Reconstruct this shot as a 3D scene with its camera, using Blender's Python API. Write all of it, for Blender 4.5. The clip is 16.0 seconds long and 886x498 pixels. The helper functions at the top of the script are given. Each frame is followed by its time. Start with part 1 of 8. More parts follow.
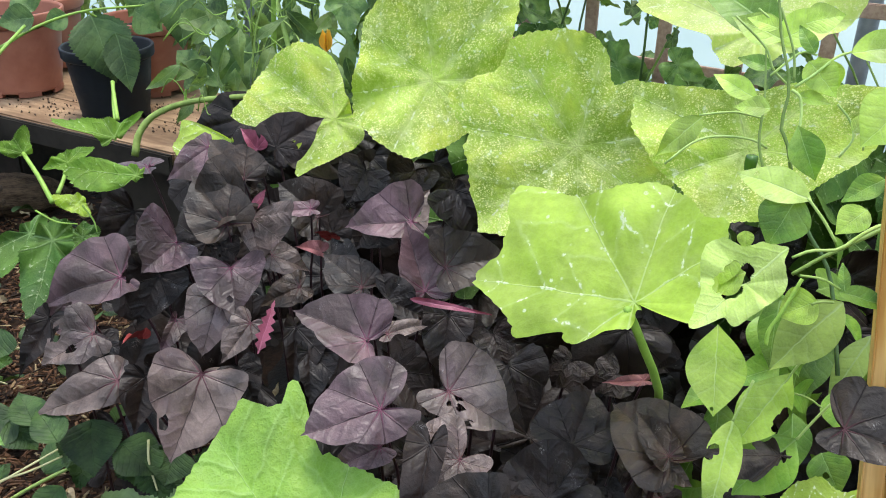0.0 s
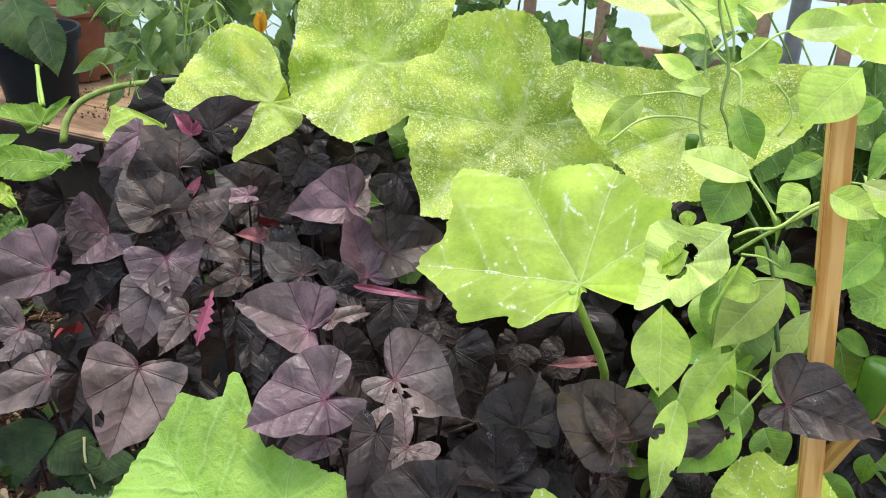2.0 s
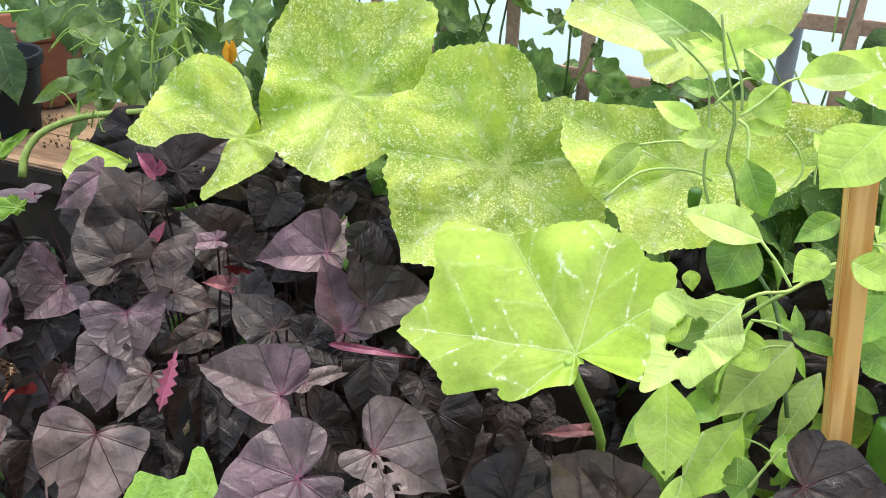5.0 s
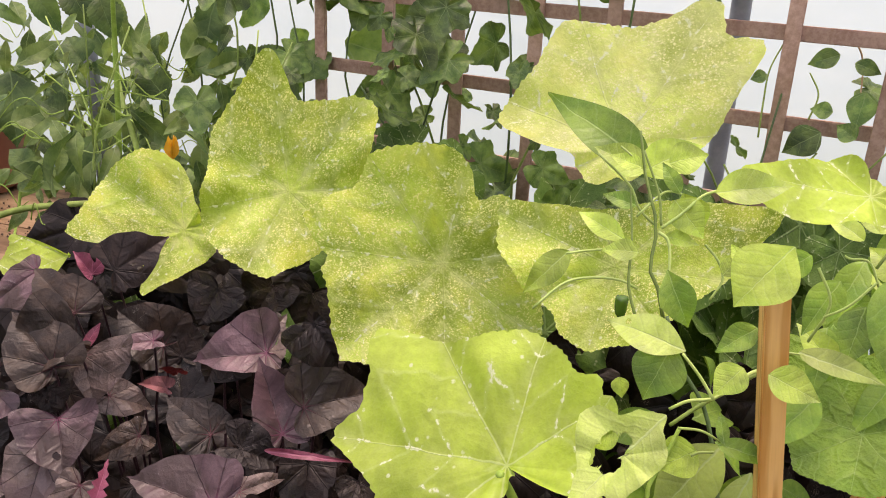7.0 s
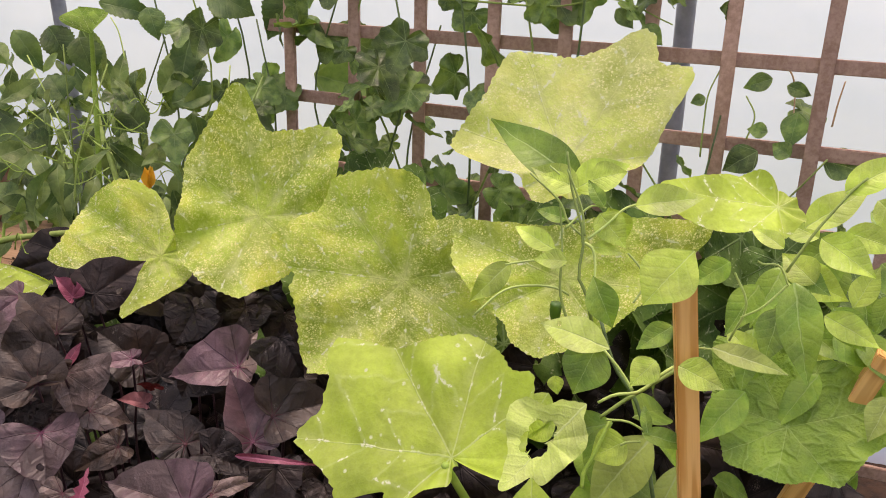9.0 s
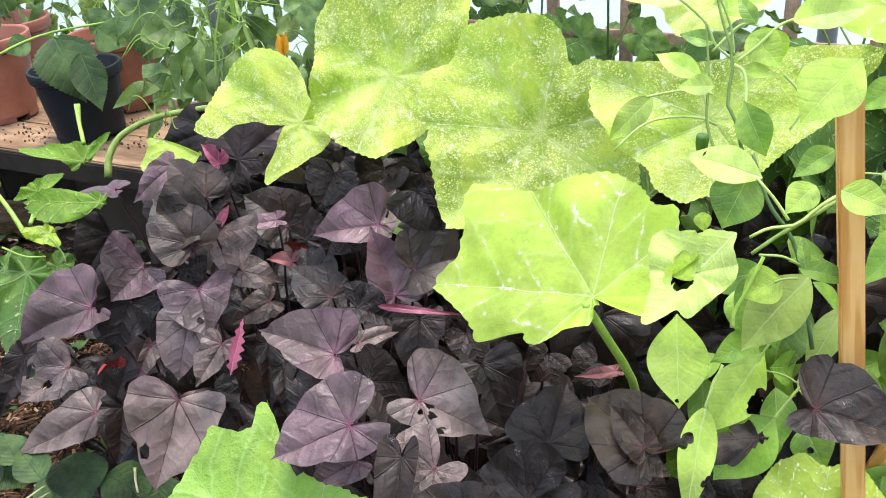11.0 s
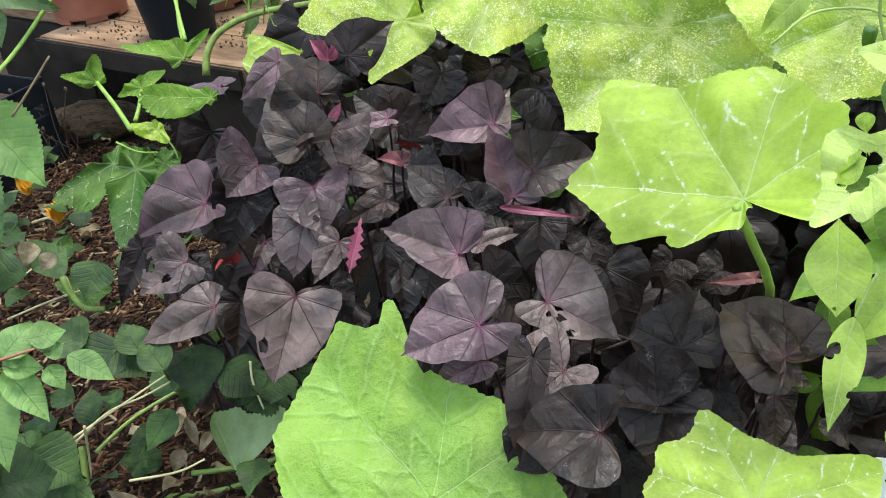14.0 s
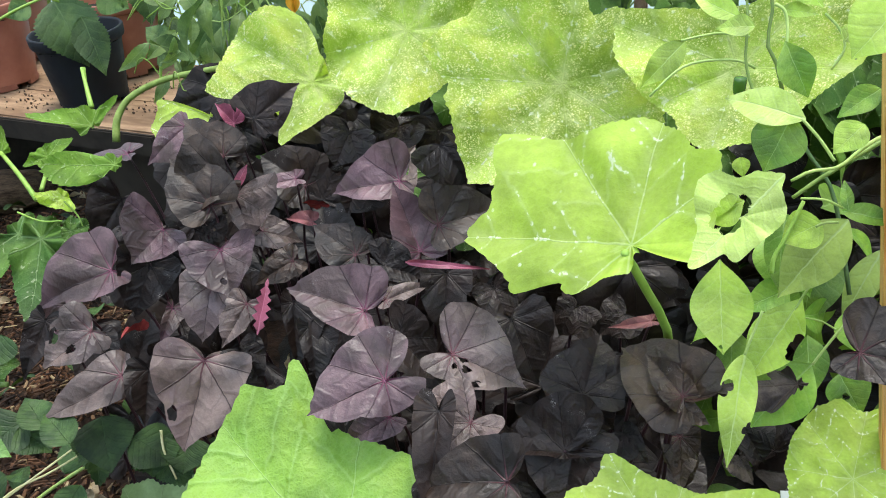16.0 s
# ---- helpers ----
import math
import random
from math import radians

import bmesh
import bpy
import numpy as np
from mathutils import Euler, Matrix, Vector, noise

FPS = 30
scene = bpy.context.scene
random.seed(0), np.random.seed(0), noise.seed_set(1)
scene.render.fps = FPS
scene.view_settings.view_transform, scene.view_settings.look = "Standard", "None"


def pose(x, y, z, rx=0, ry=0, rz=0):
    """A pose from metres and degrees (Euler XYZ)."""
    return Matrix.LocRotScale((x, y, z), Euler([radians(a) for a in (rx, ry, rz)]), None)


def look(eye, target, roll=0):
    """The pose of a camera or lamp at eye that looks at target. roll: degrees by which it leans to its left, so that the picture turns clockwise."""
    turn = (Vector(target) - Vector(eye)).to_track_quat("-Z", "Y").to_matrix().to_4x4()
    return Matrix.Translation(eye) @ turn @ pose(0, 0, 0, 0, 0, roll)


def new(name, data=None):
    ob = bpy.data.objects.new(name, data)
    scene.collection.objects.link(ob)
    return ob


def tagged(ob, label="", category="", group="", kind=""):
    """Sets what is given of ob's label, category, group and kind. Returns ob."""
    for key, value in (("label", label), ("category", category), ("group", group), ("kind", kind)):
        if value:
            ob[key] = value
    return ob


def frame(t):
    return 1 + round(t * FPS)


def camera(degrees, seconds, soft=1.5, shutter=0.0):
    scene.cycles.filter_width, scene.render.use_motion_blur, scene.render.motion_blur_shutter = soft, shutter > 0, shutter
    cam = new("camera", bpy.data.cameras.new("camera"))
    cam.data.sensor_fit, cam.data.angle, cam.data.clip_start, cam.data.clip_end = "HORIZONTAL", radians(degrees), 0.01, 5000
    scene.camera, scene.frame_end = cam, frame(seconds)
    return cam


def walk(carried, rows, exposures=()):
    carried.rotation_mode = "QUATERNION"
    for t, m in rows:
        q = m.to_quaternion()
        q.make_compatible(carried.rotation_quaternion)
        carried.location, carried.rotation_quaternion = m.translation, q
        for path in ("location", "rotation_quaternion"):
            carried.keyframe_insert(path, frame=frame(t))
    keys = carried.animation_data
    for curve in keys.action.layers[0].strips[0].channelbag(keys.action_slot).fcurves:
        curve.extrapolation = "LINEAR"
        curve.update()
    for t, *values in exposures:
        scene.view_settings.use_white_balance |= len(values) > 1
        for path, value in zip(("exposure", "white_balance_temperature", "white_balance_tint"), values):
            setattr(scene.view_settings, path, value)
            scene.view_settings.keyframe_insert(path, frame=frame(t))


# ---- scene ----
cam = camera(53.8, 16.0, 1.0)
METRES, EYE, TILT, LEAN, TURN = 0.55, 0.98, -26.0, -1.0, 0.0
ROWS = [
    (0.0, 0.0, 0.0, 0.0, -0.0, 0.0, 0.0),
    (0.5, -0.0013, -0.0273, -0.0078, -0.42, 0.59, -0.83),
    (1.0, -0.0238, -0.0115, -0.0101, 0.53, 0.18, -1.76),
    (1.5, -0.0046, -0.0029, 0.0062, -1.43, 0.26, -0.38),
    (2.0, -0.0002, 0.0273, 0.004, -3.78, -1.17, 1.08),
    (2.5, 0.002, 0.0917, 0.0245, -5.46, -2.6, 1.11),
    (3.0, 0.004, 0.1642, 0.053, -6.39, -2.89, 1.44),
    (3.5, 0.0064, 0.1735, 0.0819, -5.86, -1.63, 1.81),
    (6.0, -0.0001, 0.1442, 0.1003, -5.04, 0.51, 1.27),
    (6.5, 0.0324, 0.1311, 0.1564, -6.9, 2.8, 2.03),
    (7.0, 0.044, 0.1334, 0.1596, -8.02, 3.74, 2.17),
    (7.5, 0.0424, 0.1147, 0.1675, -8.21, 4.85, 1.67),
    (8.0, 0.0704, 0.0082, 0.1706, -11.64, 7.26, 3.57),
    (10.5, 0.1025, 0.0074, 0.0457, -1.0, 0.03, 4.66),
    (11.0, 0.1086, 0.0347, 0.0491, 0.79, -1.5, 5.29),
    (11.5, 0.057, 0.0425, 0.0453, 4.8, -2.7, 4.18),
    (12.0, 0.0478, 0.0188, 0.0494, 7.58, -1.96, 3.89),
    (12.5, 0.0091, 0.0354, 0.0297, 8.62, -4.33, 2.43),
    (13.0, -0.0025, 0.043, 0.0337, 5.73, -4.85, 3.85),
    (13.5, -0.0274, 0.048, 0.0417, 5.06, -5.16, 3.51),
    (14.0, -0.0267, 0.0657, 0.0368, 4.77, -7.02, 4.36),
    (14.5, -0.0119, 0.0618, 0.0399, 3.0, -6.09, 5.16),
    (15.0, 0.012, 0.06, 0.0378, 1.49, -5.32, 5.91),
    (15.5, 0.0425, 0.0513, 0.0369, 0.05, -4.65, 6.93),
    (16.0, 0.039, 0.055, 0.0299, 0.43, -3.74, 6.41),
]
EXPOSURES = [(0.0, 0.96, 7070, 17), (0.5, 1.02, 7270, 21), (2.0, 1.05, 7320, 22), (2.8, 1.05, 7070, 17), (3.5, 1.13, 7070, 17), (5.5, 1.13, 7470, 22), (6.0, 1.12, 7870, 26), (6.5, 0.85, 8770, 37), (7.4, 0.73, 8920, 41), (8.2, 0.55, 8970, 43), (10.3, 0.95, 7970, 34), (11.0, 1.38, 7220, 23), (11.6, 1.23, 7120, 18), (12.0, 1.15, 7070, 17), (12.5, 0.99, 7070, 17), (14.0, 1.0, 7070, 17), (16.0, 1.06, 7070, 16)]
walk(cam, [(t, pose(0, 0, EYE, TILT, LEAN, TURN) @ pose(METRES * x, METRES * y, METRES * z, 90 + pitch, roll, yaw)) for t, x, y, z, yaw, pitch, roll in ROWS], EXPOSURES)

# ---- light: bright overcast daylight through the tunnel's milky cover ----
sky = bpy.data.worlds.new("sky")
scene.world = sky
sky.use_nodes = True
sky_nodes = sky.node_tree
air = sky_nodes.nodes.new("ShaderNodeTexSky")
air.sky_type, air.sun_disc = "NISHITA", False
air.sun_elevation, air.sun_rotation = radians(79), radians(34)
air.air_density, air.dust_density = 1.0, 2.5
sky_nodes.links.new(air.outputs[0], sky_nodes.nodes["Background"].inputs[0])
sky_nodes.nodes["Background"].inputs[1].default_value = 0.15
sun = new("sun", bpy.data.lights.new("sun", "SUN"))
sun.data.energy, sun.data.angle, sun.data.color = 6.0, radians(18), (1.0, 0.96, 0.9)
sun.matrix_world = look((0.65, 0.95, 6), (0, 0, 0))


# ---- node and mesh helpers ----
def material(name):
    m = bpy.data.materials.new(name)
    m.use_nodes = True
    return m, m.node_tree, m.node_tree.nodes["Principled BSDF"]


def calc(nt, op, a, b=0.0, c=0.0):
    n = nt.nodes.new("ShaderNodeMath")
    n.operation = op
    for i, v in enumerate((a, b, c)):
        if isinstance(v, (int, float)):
            n.inputs[i].default_value = v
        else:
            nt.links.new(v, n.inputs[i])
    return n.outputs[0]


def ramp(nt, v, lo, hi, to_lo=0.0, to_hi=1.0):
    n = nt.nodes.new("ShaderNodeMapRange")
    n.interpolation_type = "SMOOTHSTEP"
    for i, x in enumerate((v, lo, hi, to_lo, to_hi)):
        if isinstance(x, (int, float)):
            n.inputs[i].default_value = x
        else:
            nt.links.new(x, n.inputs[i])
    return n.outputs[0]


def blend(nt, fac, a, b):
    n = nt.nodes.new("ShaderNodeMix")
    n.data_type = "RGBA"
    for i, v in ((0, fac), (6, a), (7, b)):
        if isinstance(v, (int, float)):
            n.inputs[i].default_value = v
        elif isinstance(v, tuple):
            n.inputs[i].default_value = (*v, 1)
        else:
            nt.links.new(v, n.inputs[i])
    return n.outputs[2]


def grain(nt, vec, scale, detail=4.0, rough=0.6):
    n = nt.nodes.new("ShaderNodeTexNoise")
    n.inputs["Scale"].default_value, n.inputs["Detail"].default_value, n.inputs["Roughness"].default_value = scale, detail, rough
    if vec is not None:
        nt.links.new(vec, n.inputs["Vector"])
    return n.outputs[0]


def cells(nt, vec, scale, feature="F1"):
    n = nt.nodes.new("ShaderNodeTexVoronoi")
    n.feature = feature
    n.inputs["Scale"].default_value = scale
    nt.links.new(vec, n.inputs["Vector"])
    return n.outputs["Distance"]


def relief(nt, bsdf, height, strength, distance):
    n = nt.nodes.new("ShaderNodeBump")
    n.inputs["Strength"].default_value, n.inputs["Distance"].default_value = strength, distance
    nt.links.new(height, n.inputs["Height"])
    nt.links.new(n.outputs[0], bsdf.inputs["Normal"])
    return n.outputs[0]


def leaf_material(name, dark, light, vein, palmate=0.0, through_light=0.3, rough=0.45, specks=0.0, speck_colour=(0.8, 0.85, 0.5),
                  speck_scale=55.0, vein_width=0.014, vein_strength=0.7, side_veins=4.2, patches=None, quilt=0.5, coat=0.5, vary=0.25, glow=(1.0, 1.0, 0.55), forks=0.0, pale=0.0, joint=None, depth=0.002, groove=0.45, fine=1.0, pillows=0.22, yellow=None):
    """A leaf: radiating (palmate, the angle between main veins) or feathered veins, two tones, specks, and light coming through."""
    m, nt, bsdf = material(name)
    uv = nt.nodes.new("ShaderNodeUVMap").outputs[0]
    info = nt.nodes.new("ShaderNodeObjectInfo").outputs["Random"]
    sep = nt.nodes.new("ShaderNodeSeparateXYZ")
    nt.links.new(uv, sep.inputs[0])
    u, v = sep.outputs[0], sep.outputs[1]
    shift = nt.nodes.new("ShaderNodeVectorMath")
    shift.operation = "ADD"
    nt.links.new(uv, shift.inputs[0])
    nt.links.new(calc(nt, "MULTIPLY", info, 37.0), shift.inputs[1])
    spot = shift.outputs[0]
    wob = calc(nt, "MULTIPLY", calc(nt, "SUBTRACT", grain(nt, spot, 5.0, 2.0), 0.5), 0.05)
    u = calc(nt, "ADD", u, wob)
    if palmate:
        th = calc(nt, "ARCTAN2", u, v)
        k = calc(nt, "DIVIDE", th, palmate)
        loc = calc(nt, "MULTIPLY", calc(nt, "SUBTRACT", k, calc(nt, "ROUND", k)), palmate)
        r = calc(nt, "SQRT", calc(nt, "ADD", calc(nt, "MULTIPLY", u, u), calc(nt, "MULTIPLY", v, v)))
        q = calc(nt, "MULTIPLY", r, calc(nt, "ABSOLUTE", calc(nt, "SINE", loc)))
        s = calc(nt, "MULTIPLY", r, calc(nt, "COSINE", loc))
    else:
        q, s, r = calc(nt, "ABSOLUTE", u), v, v
    width = calc(nt, "MULTIPLY", calc(nt, "SUBTRACT", 1.25, r), vein_width)
    main = ramp(nt, q, calc(nt, "MULTIPLY", width, 0.25), width, 1.0, 0.0)
    g = calc(nt, "SUBTRACT", s, calc(nt, "SUBTRACT", calc(nt, "MULTIPLY", q, 0.9), calc(nt, "MULTIPLY", calc(nt, "MULTIPLY", q, q), 0.5)))
    g = calc(nt, "ADD", calc(nt, "MULTIPLY", g, side_veins), calc(nt, "MULTIPLY", grain(nt, spot, 4.0, 2.0), 0.9))
    fr = calc(nt, "ABSOLUTE", calc(nt, "SUBTRACT", calc(nt, "FRACT", g), 0.5))
    side = ramp(nt, fr, 0.015, 0.075, 1.0, 0.0)
    net = cells(nt, spot, 60.0, "DISTANCE_TO_EDGE")
    tone = ramp(nt, grain(nt, spot, 2.6, 6.0), 0.38, 0.62)
    col = blend(nt, tone, dark, light)
    if patches:
        col = blend(nt, calc(nt, "MULTIPLY", ramp(nt, grain(nt, spot, 1.1, 3.0), 0.5, 0.62), 0.8), col, patches)
    hsv = nt.nodes.new("ShaderNodeHueSaturation")
    cloud = calc(nt, "ADD", ramp(nt, grain(nt, spot, 1.7, 2.0), 0.35, 0.65, -0.2, 0.2), ramp(nt, grain(nt, spot, 26.0, 3.0), 0.35, 0.65, -0.05, 0.05))
    nt.links.new(calc(nt, "ADD", calc(nt, "ADD", 1.0 - vary, calc(nt, "MULTIPLY", info, 2 * vary)), cloud), hsv.inputs["Value"])
    nt.links.new(col, hsv.inputs["Color"])
    col = hsv.outputs[0]
    crinkle = cells(nt, spot, 21.0, "DISTANCE_TO_EDGE")
    if yellow:
        between = calc(nt, "MULTIPLY", ramp(nt, q, 0.02, 0.2), ramp(nt, fr, 0.05, 0.4, 0.35, 1.0))
        col = blend(nt, calc(nt, "MULTIPLY", between, ramp(nt, grain(nt, spot, 4.6, 6.0), 0.36, 0.62)), col, yellow)
    col = blend(nt, calc(nt, "MULTIPLY", ramp(nt, crinkle, 0.0, 0.1, 1.0, 0.0), 0.09 * fine), col, vein)
    col = blend(nt, calc(nt, "MULTIPLY", ramp(nt, net, 0.0, 0.15, 1.0, 0.0), 0.1 * fine), col, vein)
    col = blend(nt, calc(nt, "MULTIPLY", side, vein_strength * 0.32), col, vein)
    col = blend(nt, calc(nt, "MULTIPLY", main, vein_strength), col, vein)
    if joint:
        col = blend(nt, calc(nt, "MULTIPLY", calc(nt, "MAXIMUM", main, ramp(nt, r, 0.0, 0.05, 0.5, 0.0)), ramp(nt, r, 0.02, 0.3, 0.42, 0.0)), col, joint)
    if pale:
        wide = calc(nt, "MAXIMUM", ramp(nt, q, 0.0, 0.07, 1.0, 0.0), calc(nt, "MULTIPLY", ramp(nt, fr, 0.0, 0.2, 1.0, 0.0), 0.6))
        col = blend(nt, calc(nt, "MULTIPLY", calc(nt, "MULTIPLY", wide, ramp(nt, grain(nt, spot, 8.0, 5.0), 0.42, 0.62)), pale), col, (0.68, 0.75, 0.3))
    if specks:
        bent = nt.nodes.new("ShaderNodeVectorMath")
        bent.operation = "ADD"
        nt.links.new(spot, bent.inputs[0])
        nt.links.new(calc(nt, "MULTIPLY", grain(nt, spot, 22.0, 3.0), 0.05), bent.inputs[1])
        size = grain(nt, spot, 31.0, 2.0)
        dots = calc(nt, "MAXIMUM", ramp(nt, cells(nt, bent.outputs[0], speck_scale), calc(nt, "MULTIPLY", size, 0.42), calc(nt, "MULTIPLY", size, 0.9), 1.0, 0.0),
                    ramp(nt, cells(nt, bent.outputs[0], speck_scale * 1.7), calc(nt, "MULTIPLY", size, 0.3), calc(nt, "MULTIPLY", size, 0.8), 0.75, 0.0))
        gate = ramp(nt, grain(nt, spot, 3.6, 4.0), 0.64 - 0.3 * specks, 0.8 - 0.22 * specks)
        gate = calc(nt, "MULTIPLY", gate, ramp(nt, q, 0.0, 0.05, 0.2, 1.0))
        col = blend(nt, calc(nt, "MULTIPLY", calc(nt, "MULTIPLY", dots, gate), 0.85), col, speck_colour)
    if forks:
        fleck = ramp(nt, grain(nt, spot, 18.0, 3.0, 0.6), 0.5, 0.68)
        broken = ramp(nt, grain(nt, spot, 70.0, 3.0), 0.3, 0.5)
        scrap = calc(nt, "MULTIPLY", ramp(nt, cells(nt, spot, 13.0), 0.1, 0.19, 1.0, 0.0), calc(nt, "MULTIPLY", broken, ramp(nt, grain(nt, spot, 7.0, 2.0), 0.44, 0.54)))
        on_side = ramp(nt, fr, 0.0, calc(nt, "MULTIPLY", fleck, 0.13), 1.0, 0.0)
        on_main = ramp(nt, q, 0.0, calc(nt, "MULTIPLY", fleck, 0.022), 1.0, 0.0)
        mark = calc(nt, "MULTIPLY", calc(nt, "MULTIPLY", calc(nt, "MAXIMUM", on_side, on_main), broken), ramp(nt, fleck, 0.02, 0.25))
        mark = calc(nt, "MAXIMUM", mark, calc(nt, "MULTIPLY", scrap, 0.75))
        mark = calc(nt, "MULTIPLY", mark, ramp(nt, r, 0.08, 0.3))
        col = blend(nt, calc(nt, "MULTIPLY", mark, forks), col, (0.82, 0.88, 0.6))
    nt.links.new(col, bsdf.inputs["Base Color"])
    nt.links.new(ramp(nt, grain(nt, spot, 9.0), 0.3, 0.7, rough - 0.07, rough + 0.12), bsdf.inputs["Roughness"])
    bsdf.inputs["Specular IOR Level"].default_value = coat
    pillow = ramp(nt, fr, 0.0, pillows, -0.2, 0.03)
    h = calc(nt, "ADD", calc(nt, "MULTIPLY", main, -groove), calc(nt, "ADD", pillow, calc(nt, "ADD", calc(nt, "MULTIPLY", ramp(nt, net, 0.0, 0.3), 0.03 * fine), calc(nt, "ADD", calc(nt, "MULTIPLY", ramp(nt, crinkle, 0.0, 0.35), 0.07 * fine), calc(nt, "MULTIPLY", grain(nt, spot, 6.0, 2.0), 0.4)))))
    bump = relief(nt, bsdf, h, quilt, depth)
    lit = nt.nodes.new("ShaderNodeBsdfTranslucent")
    tint = nt.nodes.new("ShaderNodeMix")
    tint.data_type, tint.blend_type = "RGBA", "MULTIPLY"
    tint.inputs[0].default_value = 1.0
    nt.links.new(col, tint.inputs[6])
    tint.inputs[7].default_value = (*glow, 1)
    nt.links.new(tint.outputs[2], lit.inputs[0])
    nt.links.new(bump, lit.inputs["Normal"])
    mix = nt.nodes.new("ShaderNodeMixShader")
    mix.inputs[0].default_value = through_light
    nt.links.new(bsdf.outputs[0], mix.inputs[1])
    nt.links.new(lit.outputs[0], mix.inputs[2])
    nt.links.new(mix.outputs[0], nt.nodes["Material Output"].inputs[0])
    return m


def plain_material(name, a, b, scale, rough=0.6, bump=0.3, distance=0.003, stretch=(1, 1, 1), vary=0.15, coat=0.4, detail=6.0):
    """Two tones of one stuff in coarse and fine grain, in object space."""
    m, nt, bsdf = material(name)
    co = nt.nodes.new("ShaderNodeTexCoord").outputs["Object"]
    mp = nt.nodes.new("ShaderNodeMapping")
    mp.inputs["Scale"].default_value = stretch
    nt.links.new(co, mp.inputs[0])
    info = nt.nodes.new("ShaderNodeObjectInfo").outputs["Random"]
    nt.links.new(calc(nt, "MULTIPLY", info, 23.0), mp.inputs["Location"])
    fine = grain(nt, mp.outputs[0], scale, detail, 0.65)
    coarse = grain(nt, mp.outputs[0], scale * 0.17, 3.0)
    f = calc(nt, "ADD", calc(nt, "MULTIPLY", fine, 0.6), calc(nt, "MULTIPLY", coarse, 0.4))
    col = blend(nt, ramp(nt, f, 0.36, 0.64), a, b)
    hsv = nt.nodes.new("ShaderNodeHueSaturation")
    nt.links.new(calc(nt, "ADD", 1.0 - vary, calc(nt, "MULTIPLY", info, 2 * vary)), hsv.inputs["Value"])
    nt.links.new(col, hsv.inputs["Color"])
    nt.links.new(hsv.outputs[0], bsdf.inputs["Base Color"])
    nt.links.new(ramp(nt, fine, 0.3, 0.7, rough - 0.1, rough + 0.1), bsdf.inputs["Roughness"])
    bsdf.inputs["Specular IOR Level"].default_value = coat
    relief(nt, bsdf, fine, bump, distance)
    return m


def linked(name, mesh, parent=None, m=None, label=""):
    """A mesh object at the world pose m, as a part of parent if one is given."""
    ob = new(name, mesh)
    m = m or Matrix()
    if parent is not None:
        ob.parent = parent
        base = parent.matrix_basis if parent.parent is None else parent.parent.matrix_basis @ parent.matrix_basis
        m = base.inverted() @ m
    ob.matrix_basis = m
    return tagged(ob, label=label)


def mesh_of(name, verts, faces, mat, uvs=None, smooth=True):
    me = bpy.data.meshes.new(name)
    me.from_pydata(verts, [], faces)
    if smooth:
        me.polygons.foreach_set("use_smooth", [True] * len(me.polygons))
    if uvs is not None:
        layer = me.uv_layers.new(name="UVMap")
        idx = np.empty(len(me.loops), dtype=np.int32)
        me.loops.foreach_get("vertex_index", idx)
        layer.data.foreach_set("uv", np.asarray(uvs, dtype=np.float32)[idx].ravel())
    me.materials.append(mat)
    return me


def part(name, bm, mat, parent=None, label="", m=None, smooth=False):
    me = bpy.data.meshes.new(name)
    bm.to_mesh(me)
    bm.free()
    if smooth:
        me.polygons.foreach_set("use_smooth", [True] * len(me.polygons))
    me.materials.append(mat)
    return linked(name, me, parent, m, label)


def thing(name, at, label, category, group=""):
    """An empty at a thing's base, to hold its parts."""
    return tagged(linked(name, None, None, Matrix.Translation(at)), label, category, group)


def box(sx, sy, sz, bevel=0.0, at=(0, 0, 0)):
    bm = bmesh.new()
    bmesh.ops.create_cube(bm, size=1.0, matrix=Matrix.Translation(at) @ Matrix.Diagonal((sx, sy, sz, 1)))
    if bevel:
        bmesh.ops.bevel(bm, geom=bm.edges[:], offset=bevel, segments=2, affect="EDGES")
    return bm


def spline(points, n):
    """n points along a smooth curve through points."""
    p = [Vector(q) for q in points]
    p = [2 * p[0] - p[1]] + p + [2 * p[-1] - p[-2]]
    out = []
    for i in range(n):
        f = i / (n - 1) * (len(p) - 3)
        k = min(int(f), len(p) - 4)
        t = f - k
        a, b, c, d = p[k:k + 4]
        out.append(0.5 * (2 * b + (c - a) * t + (2 * a - 5 * b + 4 * c - d) * t * t + (3 * b - a - 3 * c + d) * t ** 3))
    return out


def tube(name, points, r0, r1, mat, parent=None, label="", sides=8, n=14, lumps=0.0):
    """A tapered stalk along a curve, in world places."""
    path = spline(points, n)
    verts, faces = [], []
    for i, p in enumerate(path):
        d = (path[min(i + 1, n - 1)] - path[max(i - 1, 0)]).normalized()
        a = d.orthogonal().normalized() if i == 0 else (a - d * a.dot(d)).normalized()
        b = d.cross(a)
        r = r0 + (r1 - r0) * i / (n - 1)
        r *= 1 + lumps * (random.random() - 0.5)
        for k in range(sides):
            w = 2 * math.pi * k / sides
            verts.append(p + (a * math.cos(w) + b * math.sin(w)) * r)
    for i in range(n - 1):
        for k in range(sides):
            faces.append((i * sides + k, i * sides + (k + 1) % sides, (i + 1) * sides + (k + 1) % sides, (i + 1) * sides + k))
    faces.append(tuple(reversed(range(sides))))
    faces.append(tuple(range((n - 1) * sides, n * sides)))
    return linked(name, mesh_of(name, verts, faces, mat), parent, None, label)


